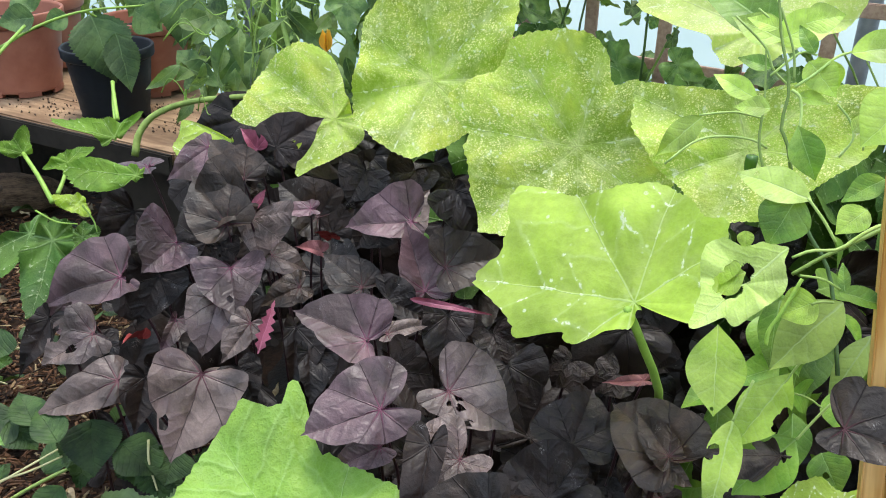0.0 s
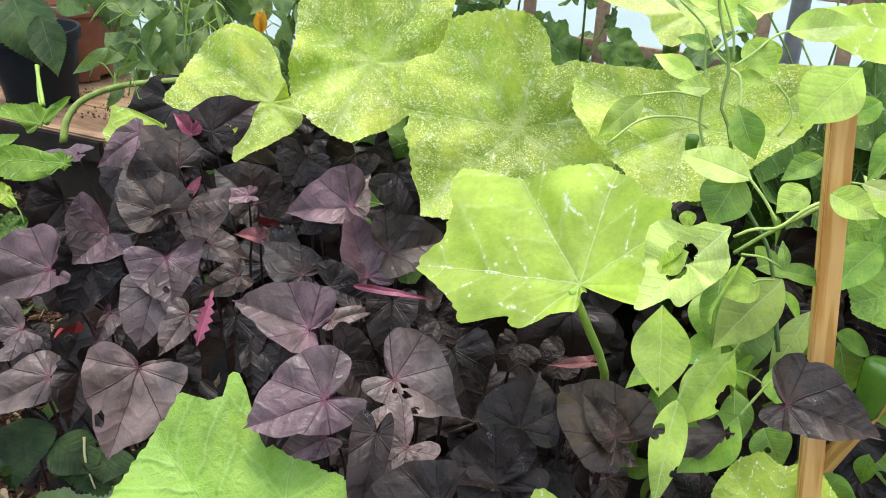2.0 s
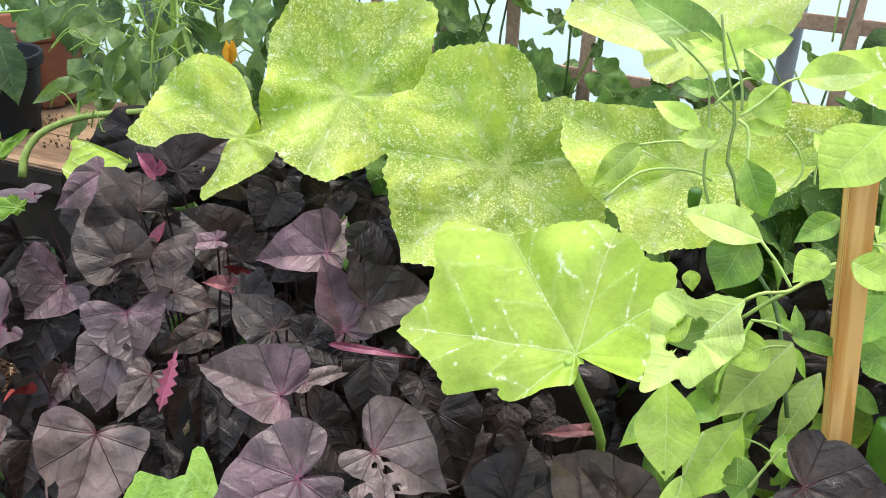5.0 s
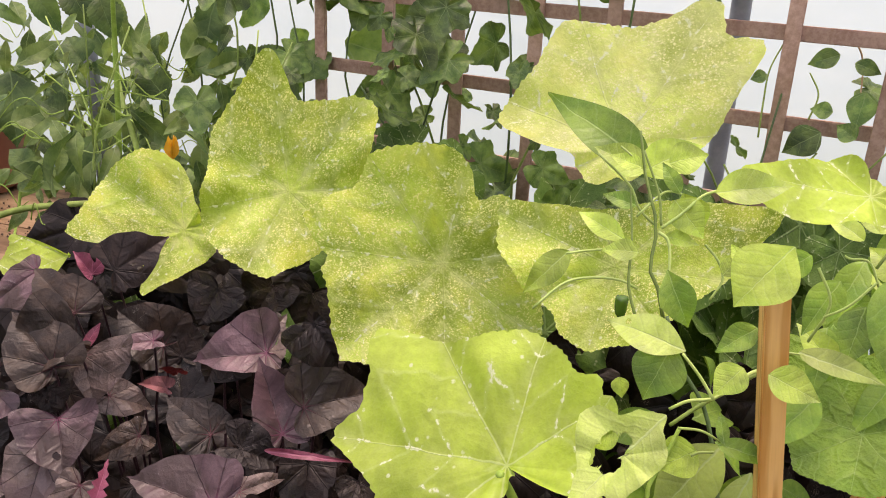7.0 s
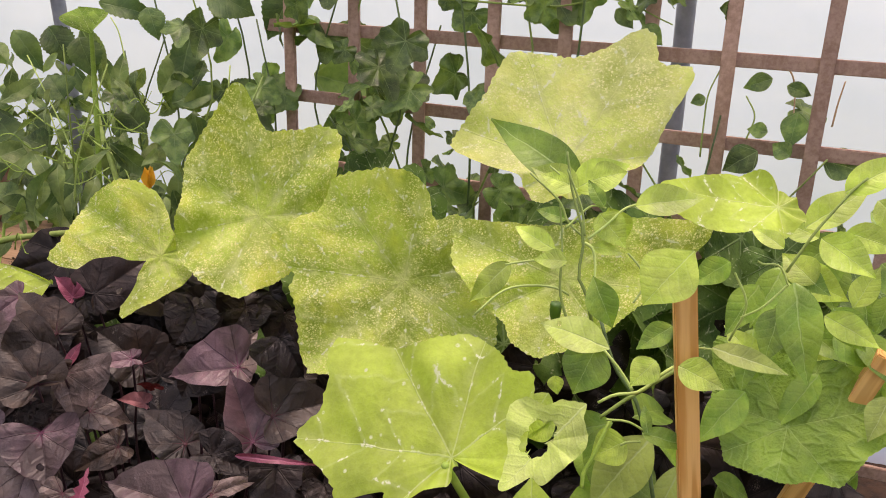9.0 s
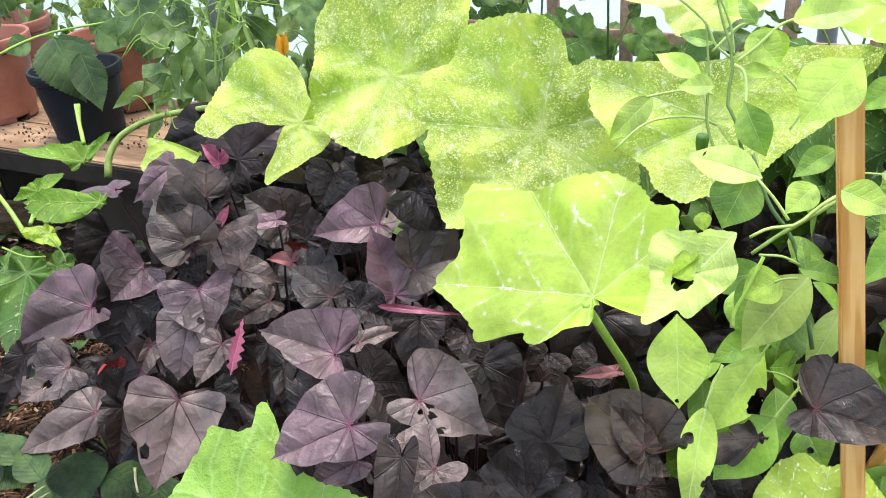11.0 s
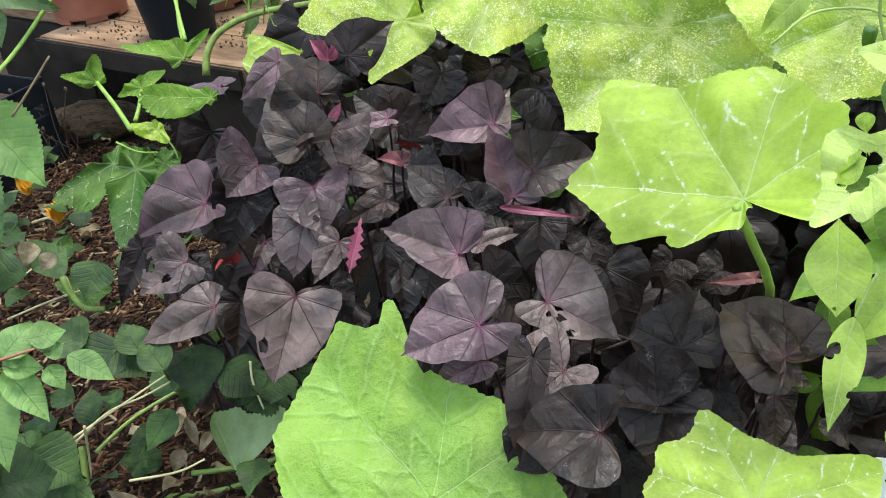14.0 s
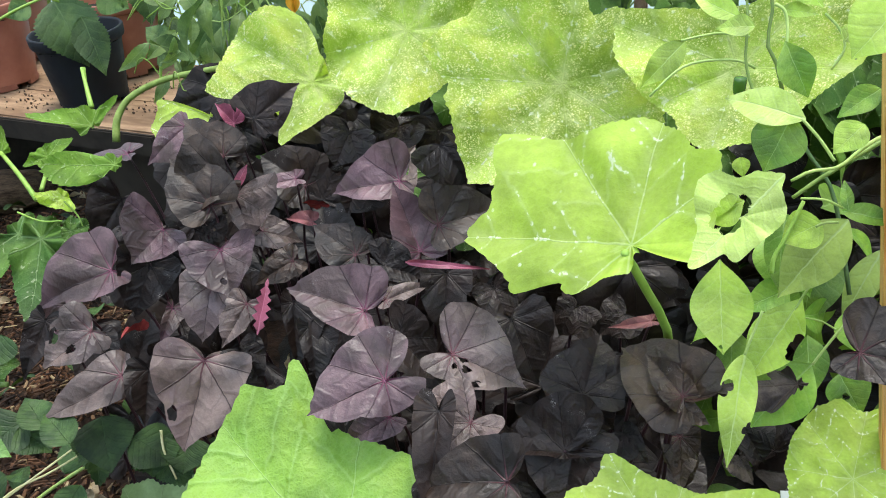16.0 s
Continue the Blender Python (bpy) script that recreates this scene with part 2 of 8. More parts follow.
# ---- leaves ----
def polar_leaf(name, outline, length, mat, height, rings=9, holes=()):
    """A leaf blade spread round the end of its stalk: outline is a closed loop about the origin, holes are eaten out of it."""
    n = len(outline)
    verts, uvs, faces = [(0, 0, height(0, 0, 0))], [(0, 0)], []
    for j in range(1, rings + 1):
        s = (j / rings) ** 0.85
        for x, y in outline:
            verts.append((x * s, y * s, height(x * s, y * s, s)))
            uvs.append((x * s / length, y * s / length))
    for k in range(n):
        faces.append((0, 1 + k, 1 + (k + 1) % n))
    for j in range(rings - 1):
        a, b = 1 + j * n, 1 + (j + 1) * n
        for k in range(n):
            faces.append((a + k, b + k, b + (k + 1) % n, a + (k + 1) % n))
    for hx, hy, hr in holes:
        hx, hy, hr = hx * length, hy * length, hr * length
        near = {}
        for i, w in enumerate(verts):
            dx, dy = w[0] - hx, w[1] - hy
            d = math.hypot(dx, dy)
            near[i] = (d, dx, dy)
        faces = [f for f in faces if min(near[i][0] for i in f) > hr * 0.95 or sum(near[i][0] for i in f) / len(f) > hr]
        used = {i for f in faces for i in f}
        for i in used:
            d, dx, dy = near[i]
            if d < hr * 1.05 and d > 1e-6:
                g = hr / d * (1 + 0.22 * math.sin(3 * math.atan2(dy, dx) + hx * 900) + 0.15 * math.sin(5 * math.atan2(dy, dx)))
                x, y = hx + dx * g, hy + dy * g
                verts[i] = (x, y, height(x, y, min(1.0, math.hypot(x, y) / length)))
    return mesh_of(name, verts, faces, mat, uvs)


HEART = ((0.0, 1.0), (0.06, 0.945), (0.22, 0.85), (0.54, 0.69), (0.83, 0.46), (0.97, 0.22), (1.0, 0.03), (0.95, -0.12), (0.8, -0.215), (0.57, -0.245), (0.32, -0.2), (0.12, -0.12), (0.012, -0.03))


def heart_outline(length, left, right, rnd, lobes=1.0):
    """The edge of a heart-shaped blade, clockwise from its tip, with half-widths of its own on both sides."""
    half = spline([(a, (b if b > 0 else b * lobes) * length, 0) for a, b in HEART], 40)
    pts = [(p.x * right, p.y) for p in half] + [(-p.x * left, p.y) for p in half[::-1][:-1]]
    f, g = rnd.uniform(0, 6), rnd.uniform(0, 6)
    bites = [(rnd.randint(8, 70), rnd.uniform(0.04, 0.15)) for k in range(rnd.randint(0, 3))]
    out = []
    for i, (x, y) in enumerate(pts):
        w = 1 + 0.022 * math.sin(i * 0.5 + f) + 0.012 * math.sin(i * 1.3 + g) + rnd.uniform(-0.006, 0.006)
        for k, d in bites:
            w -= d * max(0.0, 1 - abs(i - k) / 2.0)
        out.append((x * w, y * w))
    return out


def heart_leaf(plant, mat, x, y, z, rx, ry, rz, length, left, right, fold=0.1, curl=0.2, seed=0, holes=(), label="", name="leaf", lobes=1.0):
    """A sweet potato leaf: heart-shaped, folded along its midrib, tip bent down."""
    rnd = random.Random(seed * 7 + 3)
    a, b, c = rnd.uniform(0, 6), rnd.uniform(0, 6), rnd.uniform(0.6, 1.2)
    width = left + right
    arch, lift = rnd.uniform(-0.25, 0.55), rnd.uniform(0.09, 0.17)

    def height(px, py, s):
        th = math.atan2(px, py)
        up = fold * (math.sqrt(px * px + (0.1 * width) ** 2) - 0.1 * width) - curl * max(0.0, py) ** 2 / length - 0.35 * curl * min(0.0, py) ** 2 / length
        ripple = 0.034 * length * c * s * s * (math.sin(3 * th + a) + 0.6 * math.sin(7 * th + b))
        quilt = 0.045 * length * math.sqrt(s) * (1 - (1 - abs(math.sin(th / 0.72 * math.pi))) ** 2)
        up += lift * length * noise.noise(Vector((px / length * 1.8 + seed * 3.1, py / length * 1.8, 0.5))) - arch * px * px / width
        return up + ripple + quilt

    me = polar_leaf(name, heart_outline(length, left, right, rnd, lobes), length, mat, height, 14, holes)
    return linked(name, me, plant, pose(x, y, z, rx, ry, rz), label)


def round_lobes(radii, n, teeth, rnd):
    """A closed outline from lobe lengths at even turns from the tip clockwise, with a toothed edge."""
    k = len(radii)
    out = []
    for i in range(n):
        f = i / n * k
        j = int(f)
        t = f - j
        a, b, c, d = (radii[(j + q) % k] for q in (-1, 0, 1, 2))
        r = 0.5 * (2 * b + (c - a) * t + (2 * a - 5 * b + 4 * c - d) * t * t + (3 * b - a - 3 * c + d) * t ** 3)
        r *= 1 + teeth * ((i % 3) / 2 - 0.5) + rnd.uniform(-0.004, 0.004) + 0.022 * noise.noise(Vector((i / n * 40, radii[0] * 90, 0)))
        th = 2 * math.pi * i / n
        out.append((r * math.sin(th), r * math.cos(th)))
    return out


def lobed_leaf(plant, mat, x, y, z, rx, ry, rz, radii, cup=0.1, wave=0.02, seed=0, holes=(), label="", name="leaf", teeth=0.014, n=240, rings=16, frill=0.0, funnel=0.0):
    """A squash leaf: broad, shallow lobes and a toothed edge, cupped round the stalk's end."""
    rnd = random.Random(seed * 11 + 5)
    length = max(radii)
    a, b = rnd.uniform(0, 6), rnd.uniform(0, 6)

    def height(px, py, s):
        th = math.atan2(px, py)
        r = math.hypot(px, py)
        return cup * r * r / length - funnel * length * math.exp(-(r / (0.3 * length)) ** 2) + 1.8 * wave * length * s * s * (math.sin(5 * th + a) + 0.5 * math.sin(9 * th + b)) + 0.045 * length * s * abs(math.sin(th / 0.85 * math.pi)) + 0.02 * length * s * noise.noise(Vector((px * 30, py * 30, seed)))

    edge = []
    for px, py in round_lobes(radii, n, teeth, rnd):
        k = 1 + frill * (math.cos(5 * math.atan2(px, py)) + 0.4 * math.cos(11 * math.atan2(px, py) + a))
        edge.append((px * k, py * k))
    me = polar_leaf(name, edge, length, mat, height, rings, holes)
    return linked(name, me, plant, pose(x, y, z, rx, ry, rz), label)


def blade_mesh(name, mat, length, width, fold=0.2, curl=0.3, wave=0.02, seed=0, rows=14, cols=4, broad=0.38, holes=(), teeth=0.0):
    """A feather-veined leaf from its base at the origin to its tip along y."""
    rnd = random.Random(seed * 13 + 1)
    a, twist = rnd.uniform(0, 6), rnd.uniform(-0.25, 0.25)
    verts, uvs, faces = [], [], []
    for i in range(rows + 1):
        v = i / rows
        e = 1.3 * broad / (1 - broad)
        w = (v ** e) * (1 - v) ** 1.3 if v < 1 else 0
        w = 0.5 * width * w / ((broad ** e) * (1 - broad) ** 1.3) + 0.0006
        w *= 1 + teeth * (i % 2)
        for j in range(-cols, cols + 1):
            s = j / cols
            px = s * w
            py = v * length
            pz = fold * abs(px) - curl * v * v * length * 0.5 + wave * length * abs(s) * math.sin(7 * v + a + (2 if s > 0 else 0)) + twist * px * v
            verts.append((px, py - 0.25 * curl * v * v * length * 0.5, pz))
            uvs.append((px / length, v))
    k = 2 * cols + 1
    for i in range(rows):
        for j in range(k - 1):
            faces.append((i * k + j, i * k + j + 1, (i + 1) * k + j + 1, (i + 1) * k + j))
    for hx, hy, hr in holes:
        far = [math.hypot(p[0] - hx, p[1] - hy) for p in uvs]
        faces = [f for f in faces if sum(far[q] for q in f) / 4 > hr]
        for q in {q for f in faces for q in f}:
            if 1e-6 < far[q] < hr * 1.1:
                grow = hr / far[q] * (1 + 0.09 * math.sin(3 * math.atan2(uvs[q][1] - hy, uvs[q][0] - hx) + 9 * hx)) - 1
                dx, dy = (uvs[q][0] - hx) * grow, (uvs[q][1] - hy) * grow
                uvs[q] = (uvs[q][0] + dx, uvs[q][1] + dy)
                verts[q] = (verts[q][0] + dx * length, verts[q][1] + dy * length, verts[q][2])
    return mesh_of(name, verts, faces, mat, uvs)


def blade_leaf(plant, mat, x, y, z, rx, ry, rz, length, width, fold=0.2, curl=0.3, seed=0, holes=(), label="", name="leaf", wave=0.02, broad=0.38, rows=20, teeth=0.0):
    return linked(name, blade_mesh(name, mat, length, width, fold, curl, wave, seed, rows if not holes else 64, 6 if not holes else 22, broad, holes, teeth), plant, pose(x, y, z, rx, ry, rz), label)


def pine_material():
    """Planed pine: long wavering growth rings, fine fibres and a few darker resin streaks."""
    m, nt, bsdf = material("planed_pine")
    co = nt.nodes.new("ShaderNodeTexCoord").outputs["Object"]
    mp = nt.nodes.new("ShaderNodeMapping")
    mp.inputs["Scale"].default_value, mp.inputs["Rotation"].default_value = (1.0, 1.0, 0.075), (0.0, 0.012, 0.6)
    nt.links.new(co, mp.inputs[0])
    rings = nt.nodes.new("ShaderNodeTexWave")
    rings.wave_type, rings.rings_direction = "RINGS", "Z"
    for key, value in (("Scale", 46.0), ("Distortion", 14.0), ("Detail", 3.0), ("Detail Scale", 0.7)):
        rings.inputs[key].default_value = value
    nt.links.new(mp.outputs[0], rings.inputs[0])
    fibre = nt.nodes.new("ShaderNodeMapping")
    fibre.inputs["Scale"].default_value = (9, 9, 0.25)
    nt.links.new(co, fibre.inputs[0])
    fine = grain(nt, fibre.outputs[0], 60, 5.0)
    ring = rings.outputs[1]
    col = blend(nt, ramp(nt, ring, 0.25, 0.95), (0.86, 0.47, 0.15), (0.64, 0.28, 0.06))
    col = blend(nt, ramp(nt, fine, 0.45, 0.8, 0.0, 0.4), col, (0.55, 0.25, 0.06))
    col = blend(nt, ramp(nt, grain(nt, co, 7.0, 3.0), 0.45, 0.75, 0.0, 0.45), col, (0.86, 0.56, 0.26))
    nt.links.new(col, bsdf.inputs["Base Color"])
    bsdf.inputs["Roughness"].default_value = 0.55
    relief(nt, bsdf, calc(nt, "ADD", ring, fine), 0.3, 0.0006)
    return m


def chip_material():
    """Bark chips: from near black over red-brown to straw, each chip a tone of its own."""
    m, nt, bsdf = material("wood_chips")
    own = nt.nodes.new("ShaderNodeNewGeometry").outputs["Random Per Island"]
    co = nt.nodes.new("ShaderNodeTexCoord").outputs["Object"]
    fine = grain(nt, co, 240.0, 4.0)
    col = blend(nt, ramp(nt, own, 0.1, 0.8), (0.02, 0.011, 0.007), (0.16, 0.075, 0.038))
    col = blend(nt, ramp(nt, own, 0.86, 0.98), col, (0.38, 0.28, 0.15))
    col = blend(nt, ramp(nt, fine, 0.45, 0.7, 0.0, 0.6), col, (0.03, 0.017, 0.011))
    nt.links.new(col, bsdf.inputs["Base Color"])
    bsdf.inputs["Roughness"].default_value, bsdf.inputs["Specular IOR Level"].default_value = 0.85, 0.2
    relief(nt, bsdf, fine, 0.5, 0.001)
    return m


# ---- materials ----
# Real leaf tones, with light put in: lit leaves paler, inner ones darker.
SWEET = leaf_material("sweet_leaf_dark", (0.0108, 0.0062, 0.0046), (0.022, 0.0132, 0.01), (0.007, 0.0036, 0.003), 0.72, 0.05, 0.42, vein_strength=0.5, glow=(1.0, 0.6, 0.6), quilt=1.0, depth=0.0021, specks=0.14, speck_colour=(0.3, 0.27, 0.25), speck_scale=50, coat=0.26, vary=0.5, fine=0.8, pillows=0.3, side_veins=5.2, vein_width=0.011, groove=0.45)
SWEET_PURPLE = leaf_material("sweet_leaf_purple", (0.085, 0.045, 0.05), (0.16, 0.091, 0.096), (0.026, 0.009, 0.012), 0.72, 0.06, 0.4, vein_strength=0.65, glow=(1.0, 0.6, 0.6), quilt=1.0, depth=0.0021, specks=0.14, speck_colour=(0.3, 0.27, 0.25), speck_scale=50, coat=0.42, vary=0.35, fine=0.8, pillows=0.3, side_veins=5.2, vein_width=0.011, groove=0.45, joint=(0.3, 0.05, 0.12), patches=(0.056, 0.035, 0.027))
SWEET_BROWN = leaf_material("sweet_leaf_brown", (0.019, 0.0112, 0.007), (0.05, 0.03, 0.0195), (0.011, 0.005, 0.004), 0.72, 0.07, 0.42, vein_strength=0.6, glow=(1.0, 0.6, 0.6), quilt=1.0, depth=0.0021, specks=0.14, speck_colour=(0.3, 0.27, 0.25), speck_scale=50, coat=0.34, vary=0.35, fine=0.8, pillows=0.3, side_veins=5.2, vein_width=0.011, groove=0.45, joint=(0.16, 0.03, 0.045), patches=(0.034, 0.024, 0.018))
SWEET_GREY = leaf_material("sweet_leaf_grey", (0.09, 0.06, 0.05), (0.175, 0.12, 0.102), (0.024, 0.011, 0.0105), 0.72, 0.07, 0.4, vein_strength=0.7, glow=(1.0, 0.6, 0.6), quilt=1.0, depth=0.0021, specks=0.14, speck_colour=(0.3, 0.27, 0.25), speck_scale=50, coat=0.42, vary=0.28, fine=0.8, pillows=0.3, side_veins=5.2, vein_width=0.011, groove=0.45, joint=(0.26, 0.05, 0.08), patches=(0.12, 0.076, 0.074))
PINK = leaf_material("leaf_underside_pink", (0.2, 0.034, 0.06), (0.29, 0.06, 0.1), (0.45, 0.13, 0.2), 0.72, 0.2, 0.5)
PINK_DULL = leaf_material("leaf_underside_dull", (0.16, 0.05, 0.05), (0.22, 0.07, 0.07), (0.3, 0.1, 0.1), 0.72, 0.15, 0.5)
RED = plain_material("scarlet_leaf", (0.13, 0.01, 0.01), (0.24, 0.025, 0.018), 60)
SQUASH = leaf_material("squash_leaf_speckled", (0.29, 0.46, 0.034), (0.5, 0.67, 0.1), (0.54, 0.65, 0.17), 0.85, 0.46, 0.5, specks=1.1, speck_colour=(0.96, 0.94, 0.42), speck_scale=62, vein_width=0.007, vein_strength=0.4, vary=0.06, forks=0.85, quilt=1.0, pale=0.6, depth=0.005, groove=0.08, pillows=0.35, yellow=(0.64, 0.74, 0.095))
SQUASH_YELLOW = leaf_material("squash_leaf_yellowing", (0.55, 0.68, 0.13), (0.72, 0.81, 0.26), (0.78, 0.82, 0.4), 0.85, 0.54, 0.5, specks=1.0, speck_colour=(0.97, 0.96, 0.55), speck_scale=58, vein_width=0.007, vein_strength=0.4, vary=0.05, forks=1.0, quilt=1.0, pale=0.7, groove=0.08, depth=0.004, pillows=0.35, yellow=(0.75, 0.81, 0.22))
SQUASH_FRESH = leaf_material("squash_leaf_fresh", (0.39, 0.56, 0.055), (0.48, 0.65, 0.085), (0.64, 0.77, 0.32), 0.85, 0.42, 0.5, vein_width=0.006, vein_strength=0.6, vary=0.05, forks=1.0, quilt=1.0, pale=0.25, depth=0.003, groove=0.08, fine=0.5, pillows=0.35)
SQUASH_GREEN = leaf_material("squash_leaf_green", (0.15, 0.31, 0.026), (0.22, 0.4, 0.042), (0.36, 0.56, 0.17), 0.85, 0.32, 0.5, vein_width=0.005, vein_strength=0.65, vary=0.06, side_veins=5.5, quilt=1.0, depth=0.006, pale=0.08, groove=0.08, fine=1.1, pillows=0.25, yellow=(0.25, 0.43, 0.045))
PEPPER = leaf_material("pepper_leaf", (0.33, 0.51, 0.045), (0.46, 0.63, 0.09), (0.56, 0.7, 0.3), 0, 0.38, 0.42, side_veins=6, vary=0.18, vein_width=0.012, vein_strength=0.5, quilt=0.6, coat=0.6, depth=0.0013)
VINE = leaf_material("vine_leaf", (0.06, 0.135, 0.03), (0.15, 0.25, 0.06), (0.2, 0.3, 0.12), 0.85, 0.38, 0.42, vary=0.45, coat=0.5, vein_width=0.012)
BRAMBLE = leaf_material("bramble_leaf", (0.13, 0.26, 0.06), (0.21, 0.36, 0.1), (0.1, 0.21, 0.05), 0, 0.3, 0.5, side_veins=8, vein_strength=0.5, vary=0.25, vein_width=0.01, quilt=1.0, depth=0.0013, coat=0.45)
TOMATO = leaf_material("tomato_leaf", (0.055, 0.12, 0.036), (0.12, 0.2, 0.06), (0.16, 0.25, 0.1), 0, 0.34, 0.5, side_veins=6, vary=0.35, coat=0.4, quilt=0.9)
DRY = leaf_material("dry_leaf", (0.26, 0.19, 0.1), (0.44, 0.35, 0.22), (0.24, 0.15, 0.07), 0, 0.15, 0.7, vary=0.4)
STALK = plain_material("green_stalk", (0.17, 0.31, 0.035), (0.29, 0.45, 0.075), 90, 0.5, 0.2)
STALK_DARK = plain_material("dark_stalk", (0.05, 0.1, 0.03), (0.09, 0.16, 0.05), 90, 0.5, 0.2)
STALK_PURPLE = plain_material("purple_stalk", (0.028, 0.011, 0.013), (0.05, 0.018, 0.022), 90, 0.5, 0.2)
PINE = pine_material()
SLAT = plain_material("weathered_slat", (0.32, 0.18, 0.125), (0.5, 0.32, 0.24), 22, 0.75, 0.4, 0.001, (5, 5, 5), 0.15)
PLANK = plain_material("weathered_board", (0.16, 0.09, 0.05), (0.42, 0.27, 0.16), 11, 0.85, 0.5, 0.002, (0.7, 2.5, 4), 0.1, coat=0.2)
DARK_WOOD = plain_material("dark_bench_wood", (0.02, 0.015, 0.012), (0.05, 0.04, 0.03), 14, 0.9, 0.5, coat=0.15)
TERRACOTTA = plain_material("terracotta_plastic", (0.27, 0.085, 0.05), (0.4, 0.15, 0.09), 9, 0.55, 0.15, 0.001)
BLACK = plain_material("black_plastic", (0.006, 0.0075, 0.009), (0.013, 0.015, 0.018), 40, 0.6, 0.15, 0.001, coat=0.25)
SOIL = plain_material("compost", (0.008, 0.006, 0.005), (0.03, 0.021, 0.015), 60, 0.9, 0.8, 0.006)
CRUMB = plain_material("dry_compost", (0.045, 0.028, 0.018), (0.12, 0.075, 0.045), 200, 0.9, 0.8, 0.002)
EARTH = plain_material("mulched_earth", (0.014, 0.009, 0.006), (0.07, 0.037, 0.023), 30, 0.9, 0.8, 0.01, coat=0.2)
CHIPS = chip_material()
STEEL = plain_material("galvanised_steel", (0.2, 0.22, 0.24), (0.3, 0.32, 0.34), 30, 0.45, 0.1, 0.001)
GRASS = plain_material("grass_outside", (0.1, 0.13, 0.06), (0.18, 0.2, 0.11), 3, 0.9, 0.5, 0.02)


def cover_material(name, tone, stained, tint, clear_share):
    m, nt, bsdf = material(name)
    co = nt.nodes.new("ShaderNodeTexCoord").outputs["Object"]
    stain = ramp(nt, grain(nt, co, 2.5, 6.0), 0.3, 0.75)
    col = blend(nt, stain, tone, stained)
    milk = nt.nodes.new("ShaderNodeBsdfTranslucent")
    nt.links.new(col, milk.inputs[0])
    clear = nt.nodes.new("ShaderNodeBsdfTransparent")
    clear.inputs[0].default_value = (*tint, 1)
    a = nt.nodes.new("ShaderNodeMixShader")
    a.inputs[0].default_value = clear_share
    nt.links.new(milk.outputs[0], a.inputs[1])
    nt.links.new(clear.outputs[0], a.inputs[2])
    b = nt.nodes.new("ShaderNodeMixShader")
    b.inputs[0].default_value = 0.08
    nt.links.new(col, bsdf.inputs["Base Color"])
    bsdf.inputs["Roughness"].default_value = 0.35
    nt.links.new(a.outputs[0], b.inputs[1])
    nt.links.new(bsdf.outputs[0], b.inputs[2])
    nt.links.new(b.outputs[0], nt.nodes["Material Output"].inputs[0])
    return m


COVER = cover_material("milky_polythene", (0.48, 0.63, 0.78), (0.39, 0.55, 0.7), (0.8, 0.88, 0.91), 0.35)
SKIRT = cover_material("bluish_polythene", (0.44, 0.63, 0.8), (0.37, 0.55, 0.7), (0.72, 0.87, 0.94), 0.33)
MOSSY = plain_material("mossy_strip", (0.4, 0.44, 0.32), (0.72, 0.75, 0.7), 9, 0.7, 0.3, 0.002)

# ---- the tunnel: its long side runs along WALL, from far left to near right ----
WALL = pose(0.75, 1.352, 0, 0, 0, -32)


def on_wall(along, depth, z):
    """A place by metres along the trellis, behind it and up."""
    return WALL @ Vector((along, depth, z))


def ground():
    n = 44
    verts, faces = [], []
    edges = [-400, -60, -12] + [-3.5 + 7.5 * i / n for i in range(n + 1)] + [14, 60, 400]
    k = len(edges)
    for y in edges:
        for x in edges:
            near = max(abs(x), abs(y)) < 3.6
            h = 0.018 * noise.noise(Vector((x * 4, y * 4, 0))) + 0.012 * noise.noise(Vector((x * 13, y * 13, 3))) if near else 0
            verts.append((x, y, h))
    for j in range(k - 1):
        for i in range(k - 1):
            faces.append((j * k + i, j * k + i + 1, (j + 1) * k + i + 1, (j + 1) * k + i))
    tagged(linked("ground", mesh_of("ground", verts, faces, EARTH)), "brown mulched earth floor of the polytunnel", "ground", kind="structure")


def soil_bed():
    """Near-black compost under the bed's plants, gently heaped, standing in for shade between leaves."""
    n, verts, faces = 40, [], []
    for j in range(n + 1):
        for i in range(n + 1):
            x, y = -0.4 + 1.53 * i / n, 0.42 + 1.3 * j / n
            rim = min(i, j, n - i, n - j) / 6
            verts.append((x, y, -0.03 + 0.09 * min(1, rim) + 0.02 * noise.noise(Vector((x * 9, y * 9, 1)))))
    for j in range(n):
        for i in range(n):
            faces.append((j * (n + 1) + i, j * (n + 1) + i + 1, (j + 1) * (n + 1) + i + 1, (j + 1) * (n + 1) + i))
    tagged(linked("soil_bed", mesh_of("soil_bed", verts, faces, SOIL)), "dark crumbly compost of the planted bed, near black for the shade between leaves", "soil", kind="structure")


def lawn():
    """Unseen grass outside, added beyond the cover on both long sides to lighten it."""
    for y0, y1 in ((0.4, 80), (-80, -4.2)):
        verts = [WALL @ Vector((x, y, 0.03)) for x, y in ((-80, y0), (80, y0), (80, y1), (-80, y1))]
        tagged(linked("lawn", mesh_of("lawn", verts, [(0, 1, 2, 3)], GRASS)), "unseen grass assumed outside the tunnel to lighten its cover", "grass", kind="structure")


